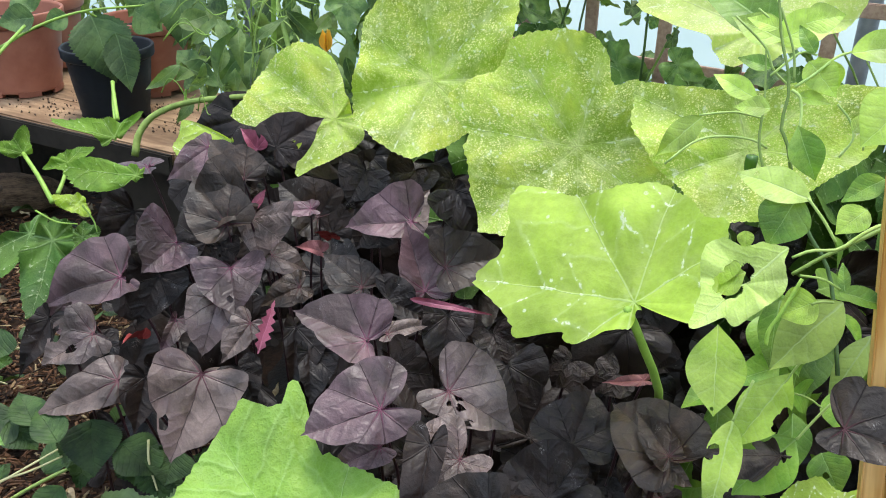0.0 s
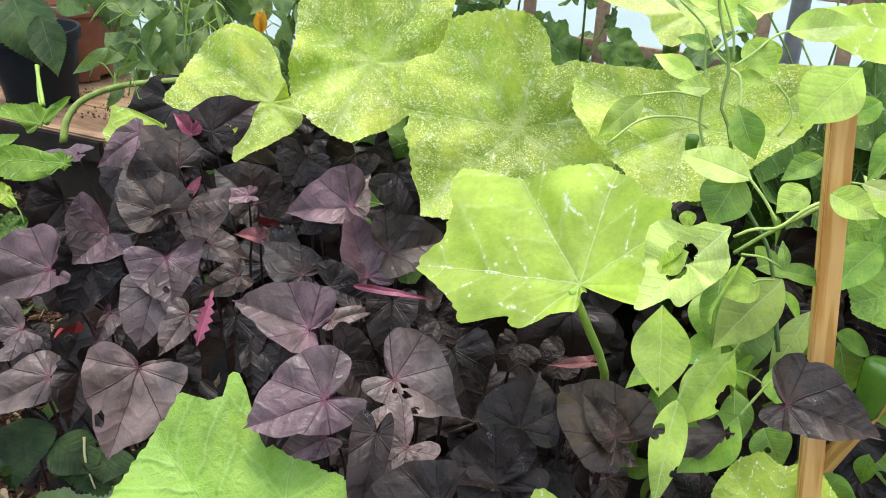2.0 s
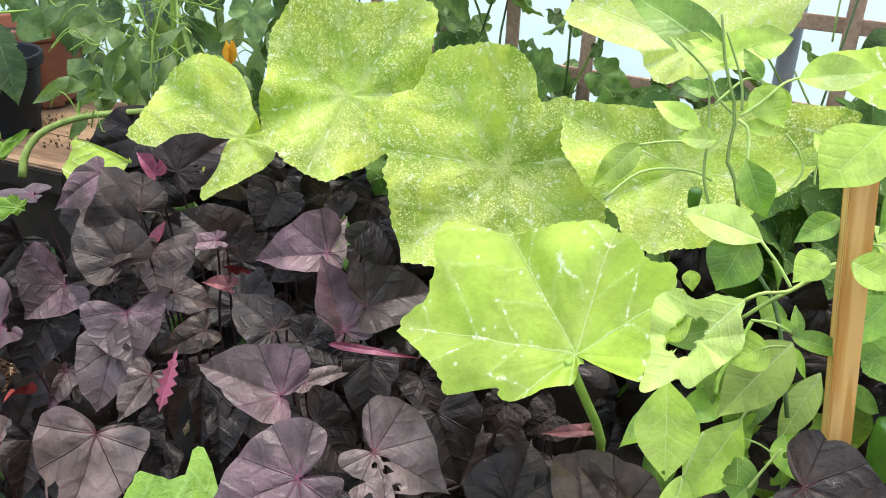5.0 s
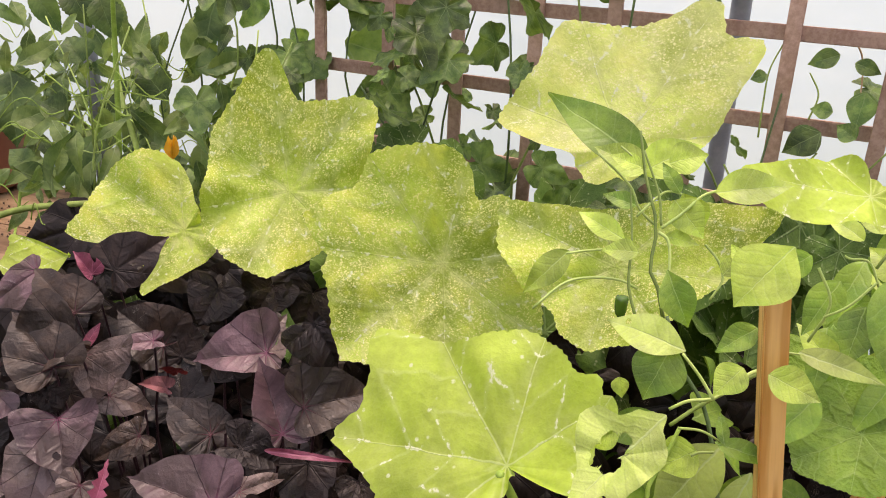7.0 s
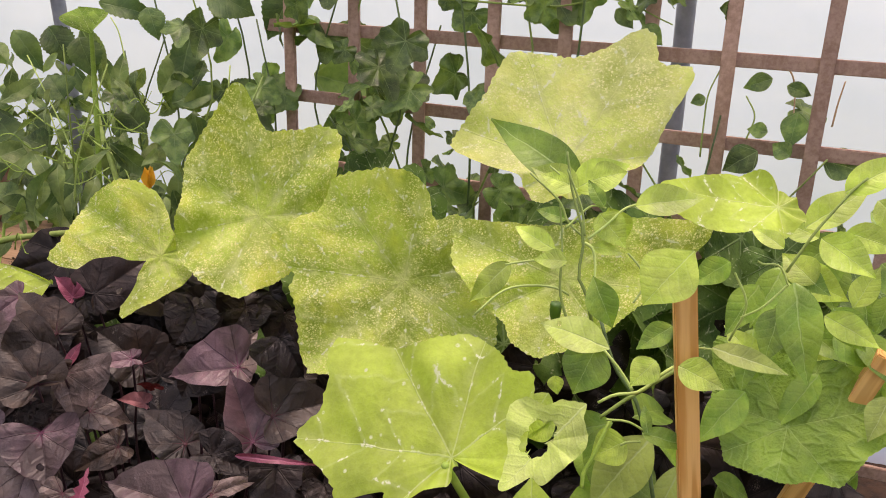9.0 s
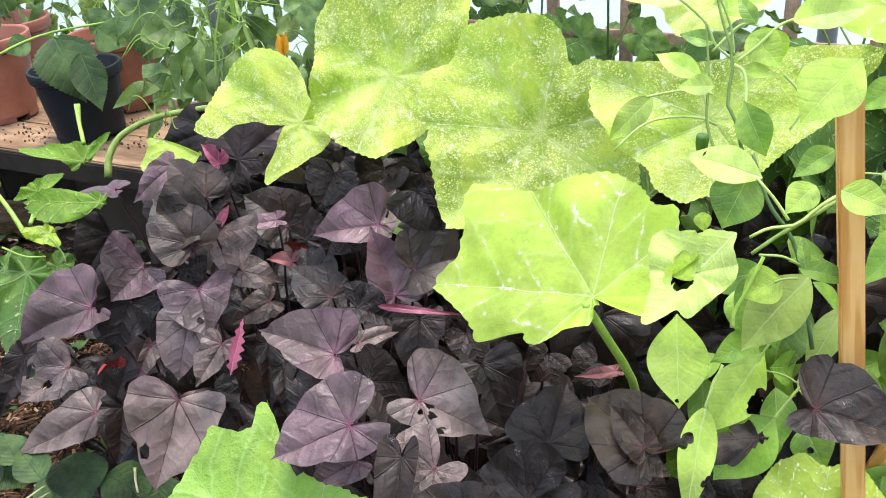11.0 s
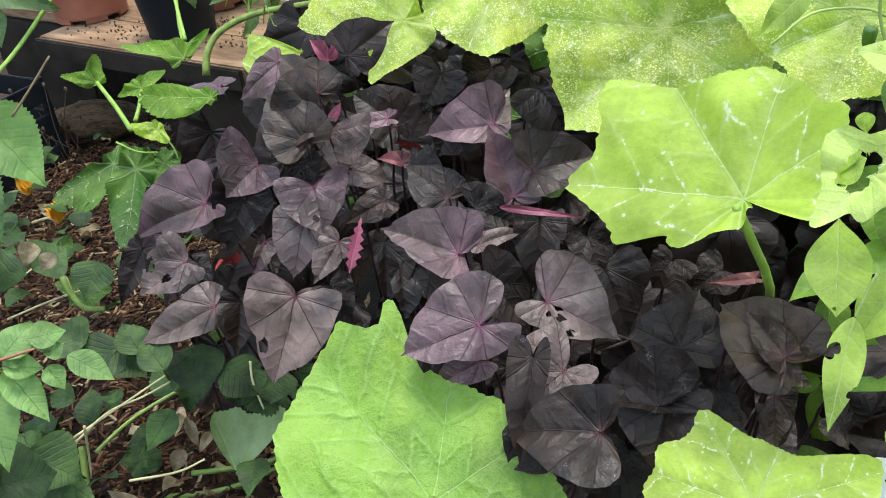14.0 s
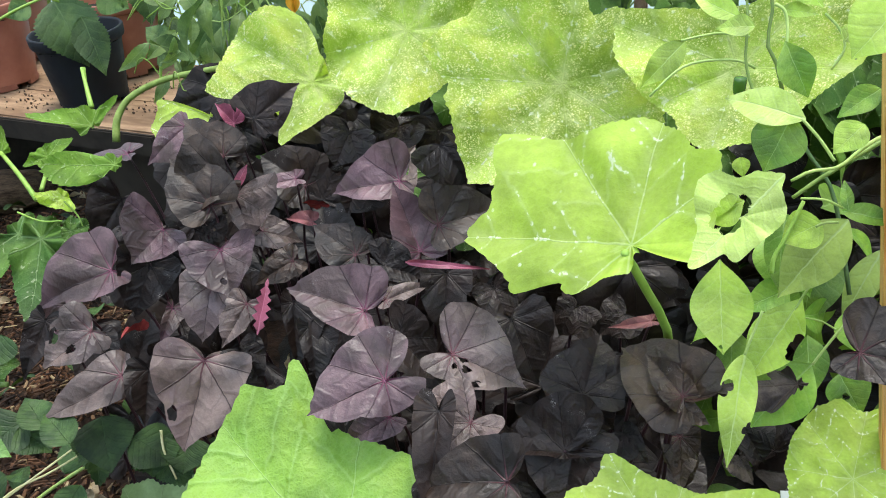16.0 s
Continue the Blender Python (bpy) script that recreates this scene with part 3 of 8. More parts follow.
def cover():
    """The polythene over the hoops: a low side, the arch, and both ends."""
    prof = [(0.34, -0.05), (0.34, 0.6), (0.31, 1.0), (0.258, 1.16), (0.18, 1.4), (-0.15, 1.8), (-0.7, 2.15), (-1.5, 2.35), (-2.3, 2.35), (-3.1, 2.15), (-3.65, 1.8), (-3.98, 1.4), (-4.1, 1.0), (-4.14, 0.6), (-4.14, -0.05)]
    verts, faces = [], []
    xs = [-5 + 10 * i / 24 for i in range(25)]
    k = len(prof)
    for x in xs:
        for y, z in prof:
            verts.append(on_wall(x, y + 0.01 * math.sin(x * 5 + z * 3), z))
    for i in range(len(xs) - 1):
        for j in range(k - 1):
            faces.append((i * k + j, i * k + j + 1, (i + 1) * k + j + 1, (i + 1) * k + j))
    faces.append(tuple(range(k)))
    faces.append(tuple(reversed(range(k * 24, k * 25))))
    sheet = mesh_of("tunnel_cover", verts, faces, COVER)
    sheet.materials.append(SKIRT)
    for f in sheet.polygons[:(len(xs) - 1) * (k - 1)]:
        f.material_index = 1 if f.index % (k - 1) < 3 else 0
    part("cover_seam", box(10.0, 0.01, 0.028, 0.003), MOSSY, None, m=WALL @ pose(0, 0.242, 1.165, 16, 0, 0))
    tagged(bpy.data.objects["cover_seam"], "dirty mossy clamping strip along the tunnel cover", "cover strip", kind="structure")
    tagged(linked("tunnel_cover", sheet), "milky translucent polythene tunnel cover", "tunnel cover", kind="structure")


def trellis():
    """Two layers of slats nailed to a square lattice."""
    lattice = thing("trellis", on_wall(0.1, 0, 0), "weathered brown wooden square lattice trellis against the cover", "trellis")
    for i in range(15):
        a = -0.828 + 0.138 * i + 0.003 * math.sin(i * 7)
        part("slat", box(0.0235, 0.009, 1.16, 0.0015, (0, 0, 0.58)), SLAT, lattice, m=WALL @ pose(a, -0.006 + 0.001 * math.sin(i), 0.0, 0, 0.4 * math.sin(i * 3), 0))
    for j in range(9):
        z = 1.139 - 0.138 * j
        part("rail", box(2.06, 0.009, 0.0235, 0.0015), SLAT, lattice, m=WALL @ pose(0.138, 0.005 + 0.001 * math.sin(j), z, 0, 0.25 * math.sin(j * 5), 0))


def hoops():
    for i, a in enumerate((-1.55, -0.1, 1.35)):
        path = [on_wall(a, y, z) for y, z in ((0.14, 0.0), (0.14, 0.6), (0.11, 1.0), (-0.02, 1.4), (-0.35, 1.8), (-0.9, 2.08), (-1.5, 2.22), (-2.3, 2.22), (-3.05, 2.0), (-3.5, 1.7), (-3.8, 1.35), (-3.95, 1.0), (-3.95, 0.0))]
        tagged(tube("tunnel_hoop", path, 0.017, 0.017, STEEL, None, "", 12, 60), "grey galvanised steel tunnel hoop", "hoop", "tunnel hoops", "structure")
CANE_RED = plain_material("red_cane", (0.25, 0.08, 0.05), (0.35, 0.15, 0.08), 80)
STRAW = plain_material("straw_stem", (0.38, 0.36, 0.16), (0.55, 0.5, 0.28), 60, vary=0.3)
STALK_MID = plain_material("pepper_stem", (0.14, 0.23, 0.04), (0.24, 0.34, 0.08), 80, 0.5, 0.2)
# Darker bramble leaf: shade near the ground is put into its colour.
BRAMBLE_DARK = leaf_material("bramble_leaf_shaded", (0.02, 0.052, 0.011), (0.05, 0.1, 0.022), (0.03, 0.07, 0.016), 0, 0.2, 0.5, side_veins=8, vary=0.4, vein_width=0.01, quilt=1.0, depth=0.0013, coat=0.3)
SQUASH_MID = leaf_material("squash_leaf_young", (0.11, 0.24, 0.02), (0.19, 0.34, 0.04), (0.3, 0.45, 0.12), 0.85, 0.34, 0.55, vary=0.15, forks=0.3, coat=0.25, quilt=1.0, depth=0.003)
# Darker squash leaf: low and trailing leaves carry their shade in this colour.
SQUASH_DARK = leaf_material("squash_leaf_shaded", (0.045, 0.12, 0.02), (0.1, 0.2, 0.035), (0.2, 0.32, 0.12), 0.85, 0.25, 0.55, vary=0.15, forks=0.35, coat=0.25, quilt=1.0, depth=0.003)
SQUASH_PALE = leaf_material("squash_leaf_pale", (0.25, 0.36, 0.14), (0.33, 0.45, 0.2), (0.45, 0.55, 0.3), 0.6, 0.3, 0.55, vary=0.08)
WITHERED = leaf_material("withered_leaf", (0.028, 0.018, 0.015), (0.1, 0.07, 0.055), (0.05, 0.03, 0.02), 0.72, 0.05, 0.7, quilt=1.0)
FRUIT = plain_material("green_pepper_skin", (0.05, 0.15, 0.015), (0.09, 0.22, 0.025), 20, 0.18, 0.05, 0.001, coat=0.6)
STALK_PALE = plain_material("pale_leaf_stalk", (0.3, 0.44, 0.1), (0.42, 0.55, 0.16), 90, 0.5, 0.2)
PEPPER_DEEP = leaf_material("pepper_leaf_deep", (0.13, 0.29, 0.025), (0.23, 0.4, 0.045), (0.38, 0.54, 0.2), 0, 0.32, 0.4, side_veins=6, vary=0.25, vein_width=0.012, vein_strength=0.5, quilt=0.6, coat=0.5, depth=0.0013)
PEPPER_DULL = leaf_material("pepper_leaf_underside", (0.22, 0.31, 0.06), (0.31, 0.41, 0.085), (0.42, 0.52, 0.24), 0, 0.3, 0.55, side_veins=6, vary=0.1, vein_width=0.016, vein_strength=0.6, quilt=0.4)
CARD = plain_material("white_plastic", (0.7, 0.72, 0.7), (0.8, 0.81, 0.8), 20, 0.4, 0.05, vary=0.02)
INK = plain_material("printed_ink", (0.02, 0.02, 0.02), (0.03, 0.03, 0.03), 20, 0.5, 0.05)
PETAL = plain_material("orange_petal", (0.8, 0.35, 0.02), (0.9, 0.5, 0.05), 40, 0.6, 0.2, vary=0.05)

TOMATO_LIGHT = leaf_material("tomato_leaf_light", (0.12, 0.21, 0.06), (0.22, 0.31, 0.1), (0.26, 0.36, 0.16), 0, 0.4, 0.5, side_veins=6, vary=0.3, coat=0.4)
DRY_TWIG = plain_material("dry_twig", (0.3, 0.19, 0.1), (0.45, 0.3, 0.17), 80)

PEPPER_PALE = leaf_material("pepper_leaf_pale", (0.5, 0.66, 0.13), (0.6, 0.74, 0.2), (0.66, 0.78, 0.4), 0, 0.4, 0.42, side_veins=6, vary=0.08, vein_width=0.012, vein_strength=0.5, quilt=0.5, coat=0.5)
OLD_STALK = plain_material("old_vine_stalk", (0.18, 0.26, 0.05), (0.31, 0.41, 0.1), 60, 0.6, 0.3)
ROOTS = plain_material("matted_roots", (0.04, 0.024, 0.014), (0.17, 0.11, 0.065), 50, 0.9, 0.9, 0.004, (1, 6, 6), 0.1, coat=0.15)
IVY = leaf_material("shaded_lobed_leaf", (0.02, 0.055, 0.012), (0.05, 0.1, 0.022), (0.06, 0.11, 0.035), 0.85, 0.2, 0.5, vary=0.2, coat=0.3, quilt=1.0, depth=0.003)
ground()
cover()
soil_bed()
lawn()
trellis()
hoops()


def stake():
    ob = part("wooden_stake", box(0.029, 0.02, 0.83, 0.0015, (0, 0, 0.415)), PINE, None, m=Matrix.Translation((0.48, 0.628, -0.05)) @ Vector((-0.12, 0.068, 0.99)).to_track_quat("Z", "Y").to_matrix().to_4x4() @ pose(0, 0, 0, 0, 0, 190))
    tagged(ob, "planed orange pine stake with visible grain, driven into the bed", "stake", "wooden stakes")


def second_stake(top):
    """A cut-off stake leaning to the right, its sawn end in view."""
    lean = Vector((0.25, -0.18, 0.95)).normalized()
    m = Matrix.Translation(Vector(top) - lean * 0.55) @ lean.to_track_quat("Z", "Y").to_matrix().to_4x4()
    ob = part("wooden_stake", box(0.026, 0.022, 0.55, 0.0015, (0, 0, 0.275)), PINE, None, m=m)
    tagged(ob, "short planed pine stake leaning among the leaves", "stake", "wooden stakes")


stake()


def turned_foot(r, w, mat):
    """A short curved foot under a pot's edge."""
    verts, faces = [], []
    for i in range(5):
        a = w + 0.3 * (i / 4 - 0.5) * 2
        for q, z in ((r * 0.9, 0.0), (r * 1.015, 0.0), (r * 1.02, 0.014), (r * 0.9, 0.014)):
            verts.append((q * math.cos(a), q * math.sin(a), z))
    for i in range(4):
        for k in range(4):
            faces.append((i * 4 + k, i * 4 + (k + 1) % 4, i * 4 + 4 + (k + 1) % 4, i * 4 + 4 + k))
    faces += [(0, 1, 2, 3), (19, 18, 17, 16)]
    return mesh_of("foot", verts, faces, mat, smooth=False)


def pot(name, at, r_top, r_bottom, h, mat, label):
    """A thin-walled plant pot with a rolled rim and feet, and its compost."""
    t = thing(name, at, label, "plant pot", "plant pots on the bench")
    prof = [(0.0, 0.012), (r_bottom * 0.96, 0.012), (r_bottom * 0.97, 0.009), (r_bottom, 0.009), (r_bottom + (r_top - r_bottom) * 0.02, h * 0.02 + 0.009), (r_bottom + (r_top - r_bottom) * 0.5, h * 0.5), (r_bottom + (r_top - r_bottom) * 0.82, h * 0.82), (r_bottom + (r_top - r_bottom) * 0.84, h * 0.84), (r_top * 1.03, h * 0.85), (r_top * 1.05, h * 0.87), (r_top * 1.06, h * 0.985), (r_top * 1.045, h), (r_top * 1.0, h), (r_top * 0.985, h * 0.97), (r_top * 0.9, h * 0.8), (0.0, h * 0.8)]
    n = 40

    def turned(name, prof):
        verts, faces = [], []
        for r, z in prof:
            for k in range(n):
                w = 2 * math.pi * k / n
                verts.append((r * math.cos(w), r * math.sin(w), z))
        for j in range(len(prof) - 1):
            for k in range(n):
                faces.append((j * n + k, j * n + (k + 1) % n, (j + 1) * n + (k + 1) % n, (j + 1) * n + k))
        return mesh_of(name, verts, faces, mat)

    body = linked("body", turned("body", prof[:8] + prof[14:]), t, Matrix.Translation(at))
    linked("rim", turned("rim", prof[7:15]), body, Matrix.Translation(at), "rolled plastic rim")
    for k in range(6):
        w = math.pi * k / 3
        linked("foot", turned_foot(r_bottom, w, mat), body, Matrix.Translation(at))
    bm = bmesh.new()
    bmesh.ops.create_grid(bm, x_segments=12, y_segments=12, size=r_top * 0.95)
    bmesh.ops.delete(bm, geom=[f for f in bm.faces if f.calc_center_median().length > r_top * 0.93], context="FACES")
    for v in bm.verts:
        v.co.z = h * 0.83 + 0.008 * noise.noise(v.co * 40)
    part("compost", bm, SOIL, t, m=Matrix.Translation(at), smooth=True)
    return t


BENCH = 0.33


def bench():
    t = thing("plank_bench", (-1.1, 2.2, 0), "weathered board laid on dark crates as a low bench", "bench")
    m = pose(-1.006, 2.257, BENCH - 0.02, 0, 0, -28)
    part("board", box(0.68, 0.16, 0.035, 0.004, (0.262, -0.13, 0)), PLANK, t, m=m)
    part("board", box(1.2, 0.26, 0.033, 0.004, (0, 0.083, -0.002)), PLANK, t, m=m)
    part("edge_batten", box(0.68, 0.012, 0.05, 0.003, (0.262, -0.217, -0.009)), DARK_WOOD, t, m=m)
    # Crates are near black: the shade beneath the board is put into their wood.
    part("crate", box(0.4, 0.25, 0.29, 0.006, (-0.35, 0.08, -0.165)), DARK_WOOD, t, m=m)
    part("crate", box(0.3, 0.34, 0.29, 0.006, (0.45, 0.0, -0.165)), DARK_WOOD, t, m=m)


bench()


def bench_grit():
    """Spilled compost crumbs lying on the board."""
    rnd = random.Random(14)
    verts, faces = [], []
    drifts = [(rnd.uniform(-0.5, 0.55), rnd.uniform(-0.15, 0.12), rnd.uniform(0.015, 0.06)) for k in range(22)]
    for i in range(1500):
        du, dv, w = rnd.choice(drifts)
        u, v = rnd.gauss(du, w * 1.6), rnd.gauss(dv, w)
        if abs(v) > 0.2 or abs(u) > 0.58 or (u < -0.07 and v < -0.03):
            continue
        r = 0.0005 + 0.0036 * rnd.random() ** 3
        m = pose(-1.006, 2.257, BENCH - 0.001, 0, 0, -28) @ pose(u, v, r * 0.3, rnd.uniform(0, 90), rnd.uniform(0, 90), rnd.uniform(0, 90))
        b = len(verts)
        verts += [m @ (Vector(q) * r) for q in ((1, 0, 0), (-1, 0.2, 0), (0, 0.9, 0.1), (0.1, -1, 0), (0, 0.1, 0.8), (0, 0, -0.7))]
        faces += [tuple(b + k for k in f) for f in ((0, 2, 4), (2, 1, 4), (1, 3, 4), (3, 0, 4), (2, 0, 5), (1, 2, 5), (3, 1, 5), (0, 3, 5))]
    tagged(linked("compost_crumbs", mesh_of("compost_crumbs", verts, faces, CRUMB, smooth=False)), "dark compost crumbs spilled on the bench board", "compost crumbs", kind="stuff")


bench_grit()


def crate():
    """A black slatted plastic tray standing in front of the bench."""
    m = pose(-1.4, 2.02, 0.0, 0, 0, -24)
    t = tagged(linked("plastic_crate", None, None, m), "black plastic crate standing on the mulch by the bench", "crate")
    for y in (-0.12, 0.12):
        for k in range(3):
            part("slat", box(0.4, 0.008, 0.055, 0.002, (0, y, 0.04 + 0.085 * k)), BLACK, t, m=m)
    for x in (-0.2, 0.2):
        for k in range(3):
            part("slat", box(0.008, 0.24, 0.055, 0.002, (x, 0, 0.04 + 0.085 * k)), BLACK, t, m=m)
        for y in (-0.115, 0.115):
            part("post", box(0.018, 0.018, 0.245, 0.002, (x * 0.97, y, 0.1225)), BLACK, t, m=m)
    part("floor_panel", box(0.39, 0.23, 0.006, 0.001, (0, 0, 0.012)), BLACK, t, m=m)


crate()
pot("flower_pot", (-1.09, 2.26, BENCH), 0.118, 0.092, 0.21, TERRACOTTA, "terracotta-coloured plastic plant pot standing on the bench board")
pot("black_pot", (-0.78, 2.05, BENCH), 0.1, 0.078, 0.17, BLACK, "black plastic plant pot standing on the bench board")
pot("flower_pot", (-1.13, 2.5, BENCH), 0.118, 0.092, 0.2, TERRACOTTA, "terracotta-coloured plastic plant pot behind the others on the bench")
pot("flower_pot", (-0.76, 2.28, BENCH), 0.11, 0.085, 0.19, TERRACOTTA, "terracotta-coloured plastic plant pot half hidden by foliage")


def root_ball(at):
    """A fibrous lump of old roots lying on its side on the mulch."""
    bm = bmesh.new()
    bmesh.ops.create_icosphere(bm, subdivisions=4, radius=1.0)
    for v in bm.verts:
        v.co *= 1 + 0.14 * noise.noise(v.co * 2.2) + 0.06 * noise.noise(v.co * 9)
        v.co = Vector((v.co.x * 0.125, v.co.y * 0.08, v.co.z * 0.056))
    m = Matrix.Translation(at) @ pose(0, 0, 0, 0, 6, 12)
    ob = part("root_ball", bm, ROOTS, None, m=m, smooth=True)
    tagged(ob, "matted brown ball of old roots lying on the mulch", "root ball")
# ---- sweet potato ----
sweet_potato = thing('sweet_potato_plant', (-0.05, 0.95, 0.0), 'bushy sweet potato plant with dark purple heart-shaped leaves, some nibbled', 'sweet potato')
heart_leaf(sweet_potato, SWEET, -0.241, 1.237, 0.542, 42, 49, -31, 0.084, 0.043, 0.035, 0.21, 0.14, 0, holes=((0.08, 0.3, 0.035), (0.2, 0.35, 0.05), (0.0, 0.6, 0.02)), lobes=0.7)
heart_leaf(sweet_potato, SWEET_BROWN, -0.268, 1.128, 0.532, 53, -22, 36, 0.080, 0.035, 0.038, 0.34, 0.35, 1, lobes=0.7)
heart_leaf(sweet_potato, SWEET_BROWN, -0.261, 1.089, 0.512, -29, -44, 138, 0.083, 0.018, 0.072, 0.28, 0.18, 2, lobes=0.8)
heart_leaf(sweet_potato, SWEET_PURPLE, -0.463, 1.313, 0.475, 2, -11, 81, 0.107, 0.023, 0.027, 0.23, 0.2, 3, lobes=0.8)
heart_leaf(sweet_potato, SWEET_PURPLE, -0.358, 1.294, 0.518, -25, -38, 145, 0.076, 0.05, 0.025, 0.22, 0.31, 4, lobes=0.8)
heart_leaf(sweet_potato, SWEET_PURPLE, -0.352, 1.067, 0.463, -30, -40, 156, 0.060, 0.037, 0.055, 0.5, 0.27, 5, holes=((-0.1, 0.4, 0.025), (0.15, 0.5, 0.02), (0.25, 0.3, 0.02), (-0.3, 0.1, 0.02)), lobes=0.8)
heart_leaf(sweet_potato, SWEET_BROWN, -0.281, 1.062, 0.495, 42, -19, 33, 0.090, 0.045, 0.042, 0.3, 0.21, 6, lobes=0.8)
heart_leaf(sweet_potato, SWEET_PURPLE, -0.423, 1.037, 0.426, -10, -39, 117, 0.109, 0.032, 0.060, 0.3, 0.22, 7, lobes=0.8)
heart_leaf(sweet_potato, SWEET_GREY, -0.258, 1.112, 0.479, -40, 9, -170, 0.061, 0.062, 0.020, 0.2, 0.34, 8, holes=((0.1, 0.3, 0.02), (0.25, 0.2, 0.02), (0.3, 0.45, 0.018), (-0.05, 0.15, 0.02), (0.2, 0.05, 0.02)), lobes=0.8)
heart_leaf(sweet_potato, SWEET, -0.295, 1.072, 0.458, -50, 6, -160, 0.034, 0.027, 0.018, 0.67, 0.3, 9, holes=((0.1, 0.4, 0.06), (-0.2, 0.2, 0.05), (0.4, 0.2, 0.06), (0.2, 0.1, 0.05)), lobes=0.8)
heart_leaf(sweet_potato, SWEET_PURPLE, -0.267, 1.013, 0.453, -32, 6, -171, 0.069, 0.046, 0.048, 0.5, 0.19, 10, holes=((0.07, 0.62, 0.06), (-0.42, 0.1, 0.03)), lobes=0.7)
heart_leaf(sweet_potato, SWEET_GREY, -0.282, 0.99, 0.418, -43, -14, 175, 0.075, 0.036, 0.04, 0.53, 0.26, 11, holes=((-0.1, 0.3, 0.03),), lobes=0.8)
heart_leaf(sweet_potato, SWEET_GREY, -0.23, 0.936, 0.417, -40, -33, 168, 0.061, 0.018, 0.024, 0.34, 0.21, 12, lobes=0.8)
heart_leaf(sweet_potato, SWEET_PURPLE, -0.076, 0.831, 0.461, 21, -34, 63, 0.093, 0.034, 0.045, 0.49, 0.19, 13, lobes=0.8)
heart_leaf(sweet_potato, SWEET_PURPLE, -0.054, 0.724, 0.444, -9, -34, 113, 0.084, 0.033, 0.054, 0.34, 0.12, 14, lobes=1.82)
heart_leaf(sweet_potato, SWEET_GREY, 0.015, 0.764, 0.44, -20, 36, -127, 0.081, 0.053, 0.031, 0.32, 0.23, 15, holes=((0.02, 0.16, 0.045), (0.12, 0.25, 0.05), (0.14, 0.1, 0.035), (-0.04, 0.3, 0.03), (0.25, 0.45, 0.05), (0.2, 0.3, 0.03), (-0.15, 0.2, 0.02)), lobes=1.31)
heart_leaf(sweet_potato, SWEET_GREY, -0.292, 0.917, 0.352, -37, -18, 177, 0.11, 0.059, 0.059, 0.14, 0.27, 16, holes=((0.22, 0.62, 0.06),), lobes=0.7)
heart_leaf(sweet_potato, SWEET_GREY, -0.408, 0.937, 0.326, -5, -38, 125, 0.104, 0.028, 0.037, 0.29, 0.22, 17, lobes=0.8)
heart_leaf(sweet_potato, SWEET_GREY, -0.447, 0.979, 0.372, -20, -41, 140, 0.074, 0.033, 0.046, 0.29, 0.21, 18, holes=((-0.05, 0.45, 0.08), (0.35, 0.55, 0.12)), lobes=0.7)
heart_leaf(sweet_potato, SWEET, -0.438, 0.979, 0.363, -45, 4, -152, 0.049, 0.02, 0.007, 0.41, 0.33, 19, lobes=0.8)
heart_leaf(sweet_potato, SWEET, -0.044, 0.84, 0.414, -34, 23, -149, 0.064, 0.035, 0.036, 0.56, 0.24, 20, lobes=2.2)
heart_leaf(sweet_potato, SWEET, 0.016, 0.923, 0.441, -48, -7, 179, 0.082, 0.031, 0.032, 0.38, 0.2, 21, lobes=0.8)
heart_leaf(sweet_potato, SWEET_PURPLE, -0.035, 1.099, 0.484, -1, -48, 94, 0.093, 0.028, 0.051, 0.5, 0.18, 22, lobes=0.8)
heart_leaf(sweet_potato, SWEET_GREY, -0.056, 1.127, 0.471, 56, 46, -12, 0.068, 0.028, 0.036, 0.2, 0.21, 23, holes=((0.08, 0.42, 0.14),), lobes=0.8)
heart_leaf(sweet_potato, SWEET_BROWN, -0.094, 0.98, 0.445, 39, -31, 38, 0.073, 0.034, 0.03, 0.28, 0.27, 24, lobes=0.8)
heart_leaf(sweet_potato, SWEET_PURPLE, -0.014, 0.984, 0.439, 52, -13, 10, 0.096, 0.027, 0.036, 0.9, -0.01, 25, lobes=0.8)
heart_leaf(sweet_potato, SWEET_BROWN, 0.012, 0.984, 0.474, 12, 48, -71, 0.084, 0.048, 0.036, 0.3, 0.1, 26, lobes=0.8)
heart_leaf(sweet_potato, SWEET, -0.06, 0.954, 0.443, -23, 41, -122, 0.053, 0.032, 0.019, 0.6, 0.21, 27, lobes=1.91)
heart_leaf(sweet_potato, SWEET, -0.092, 1.128, 0.483, -57, -21, 171, 0.055, 0.058, 0.023, 0.46, 0.1, 28, lobes=0.8)
heart_leaf(sweet_potato, SWEET_GREY, 0.027, 0.700, 0.401, -25, -26, 134, 0.050, 0.029, 0.049, 0.5, 0.2, 29, lobes=2.2)
heart_leaf(sweet_potato, SWEET_BROWN, 0.055, 0.624, 0.395, 2, -30, 84, 0.087, 0.055, 0.041, 0.35, 0.32, 30, lobes=0.8)
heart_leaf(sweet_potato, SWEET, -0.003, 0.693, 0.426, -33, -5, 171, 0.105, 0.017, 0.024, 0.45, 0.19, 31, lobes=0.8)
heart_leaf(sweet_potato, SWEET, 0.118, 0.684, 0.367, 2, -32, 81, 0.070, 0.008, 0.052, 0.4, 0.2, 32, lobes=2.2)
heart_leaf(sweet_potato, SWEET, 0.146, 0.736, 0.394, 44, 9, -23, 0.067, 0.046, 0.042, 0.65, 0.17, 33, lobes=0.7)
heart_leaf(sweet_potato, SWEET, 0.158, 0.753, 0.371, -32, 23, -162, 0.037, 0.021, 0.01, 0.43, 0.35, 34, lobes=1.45)
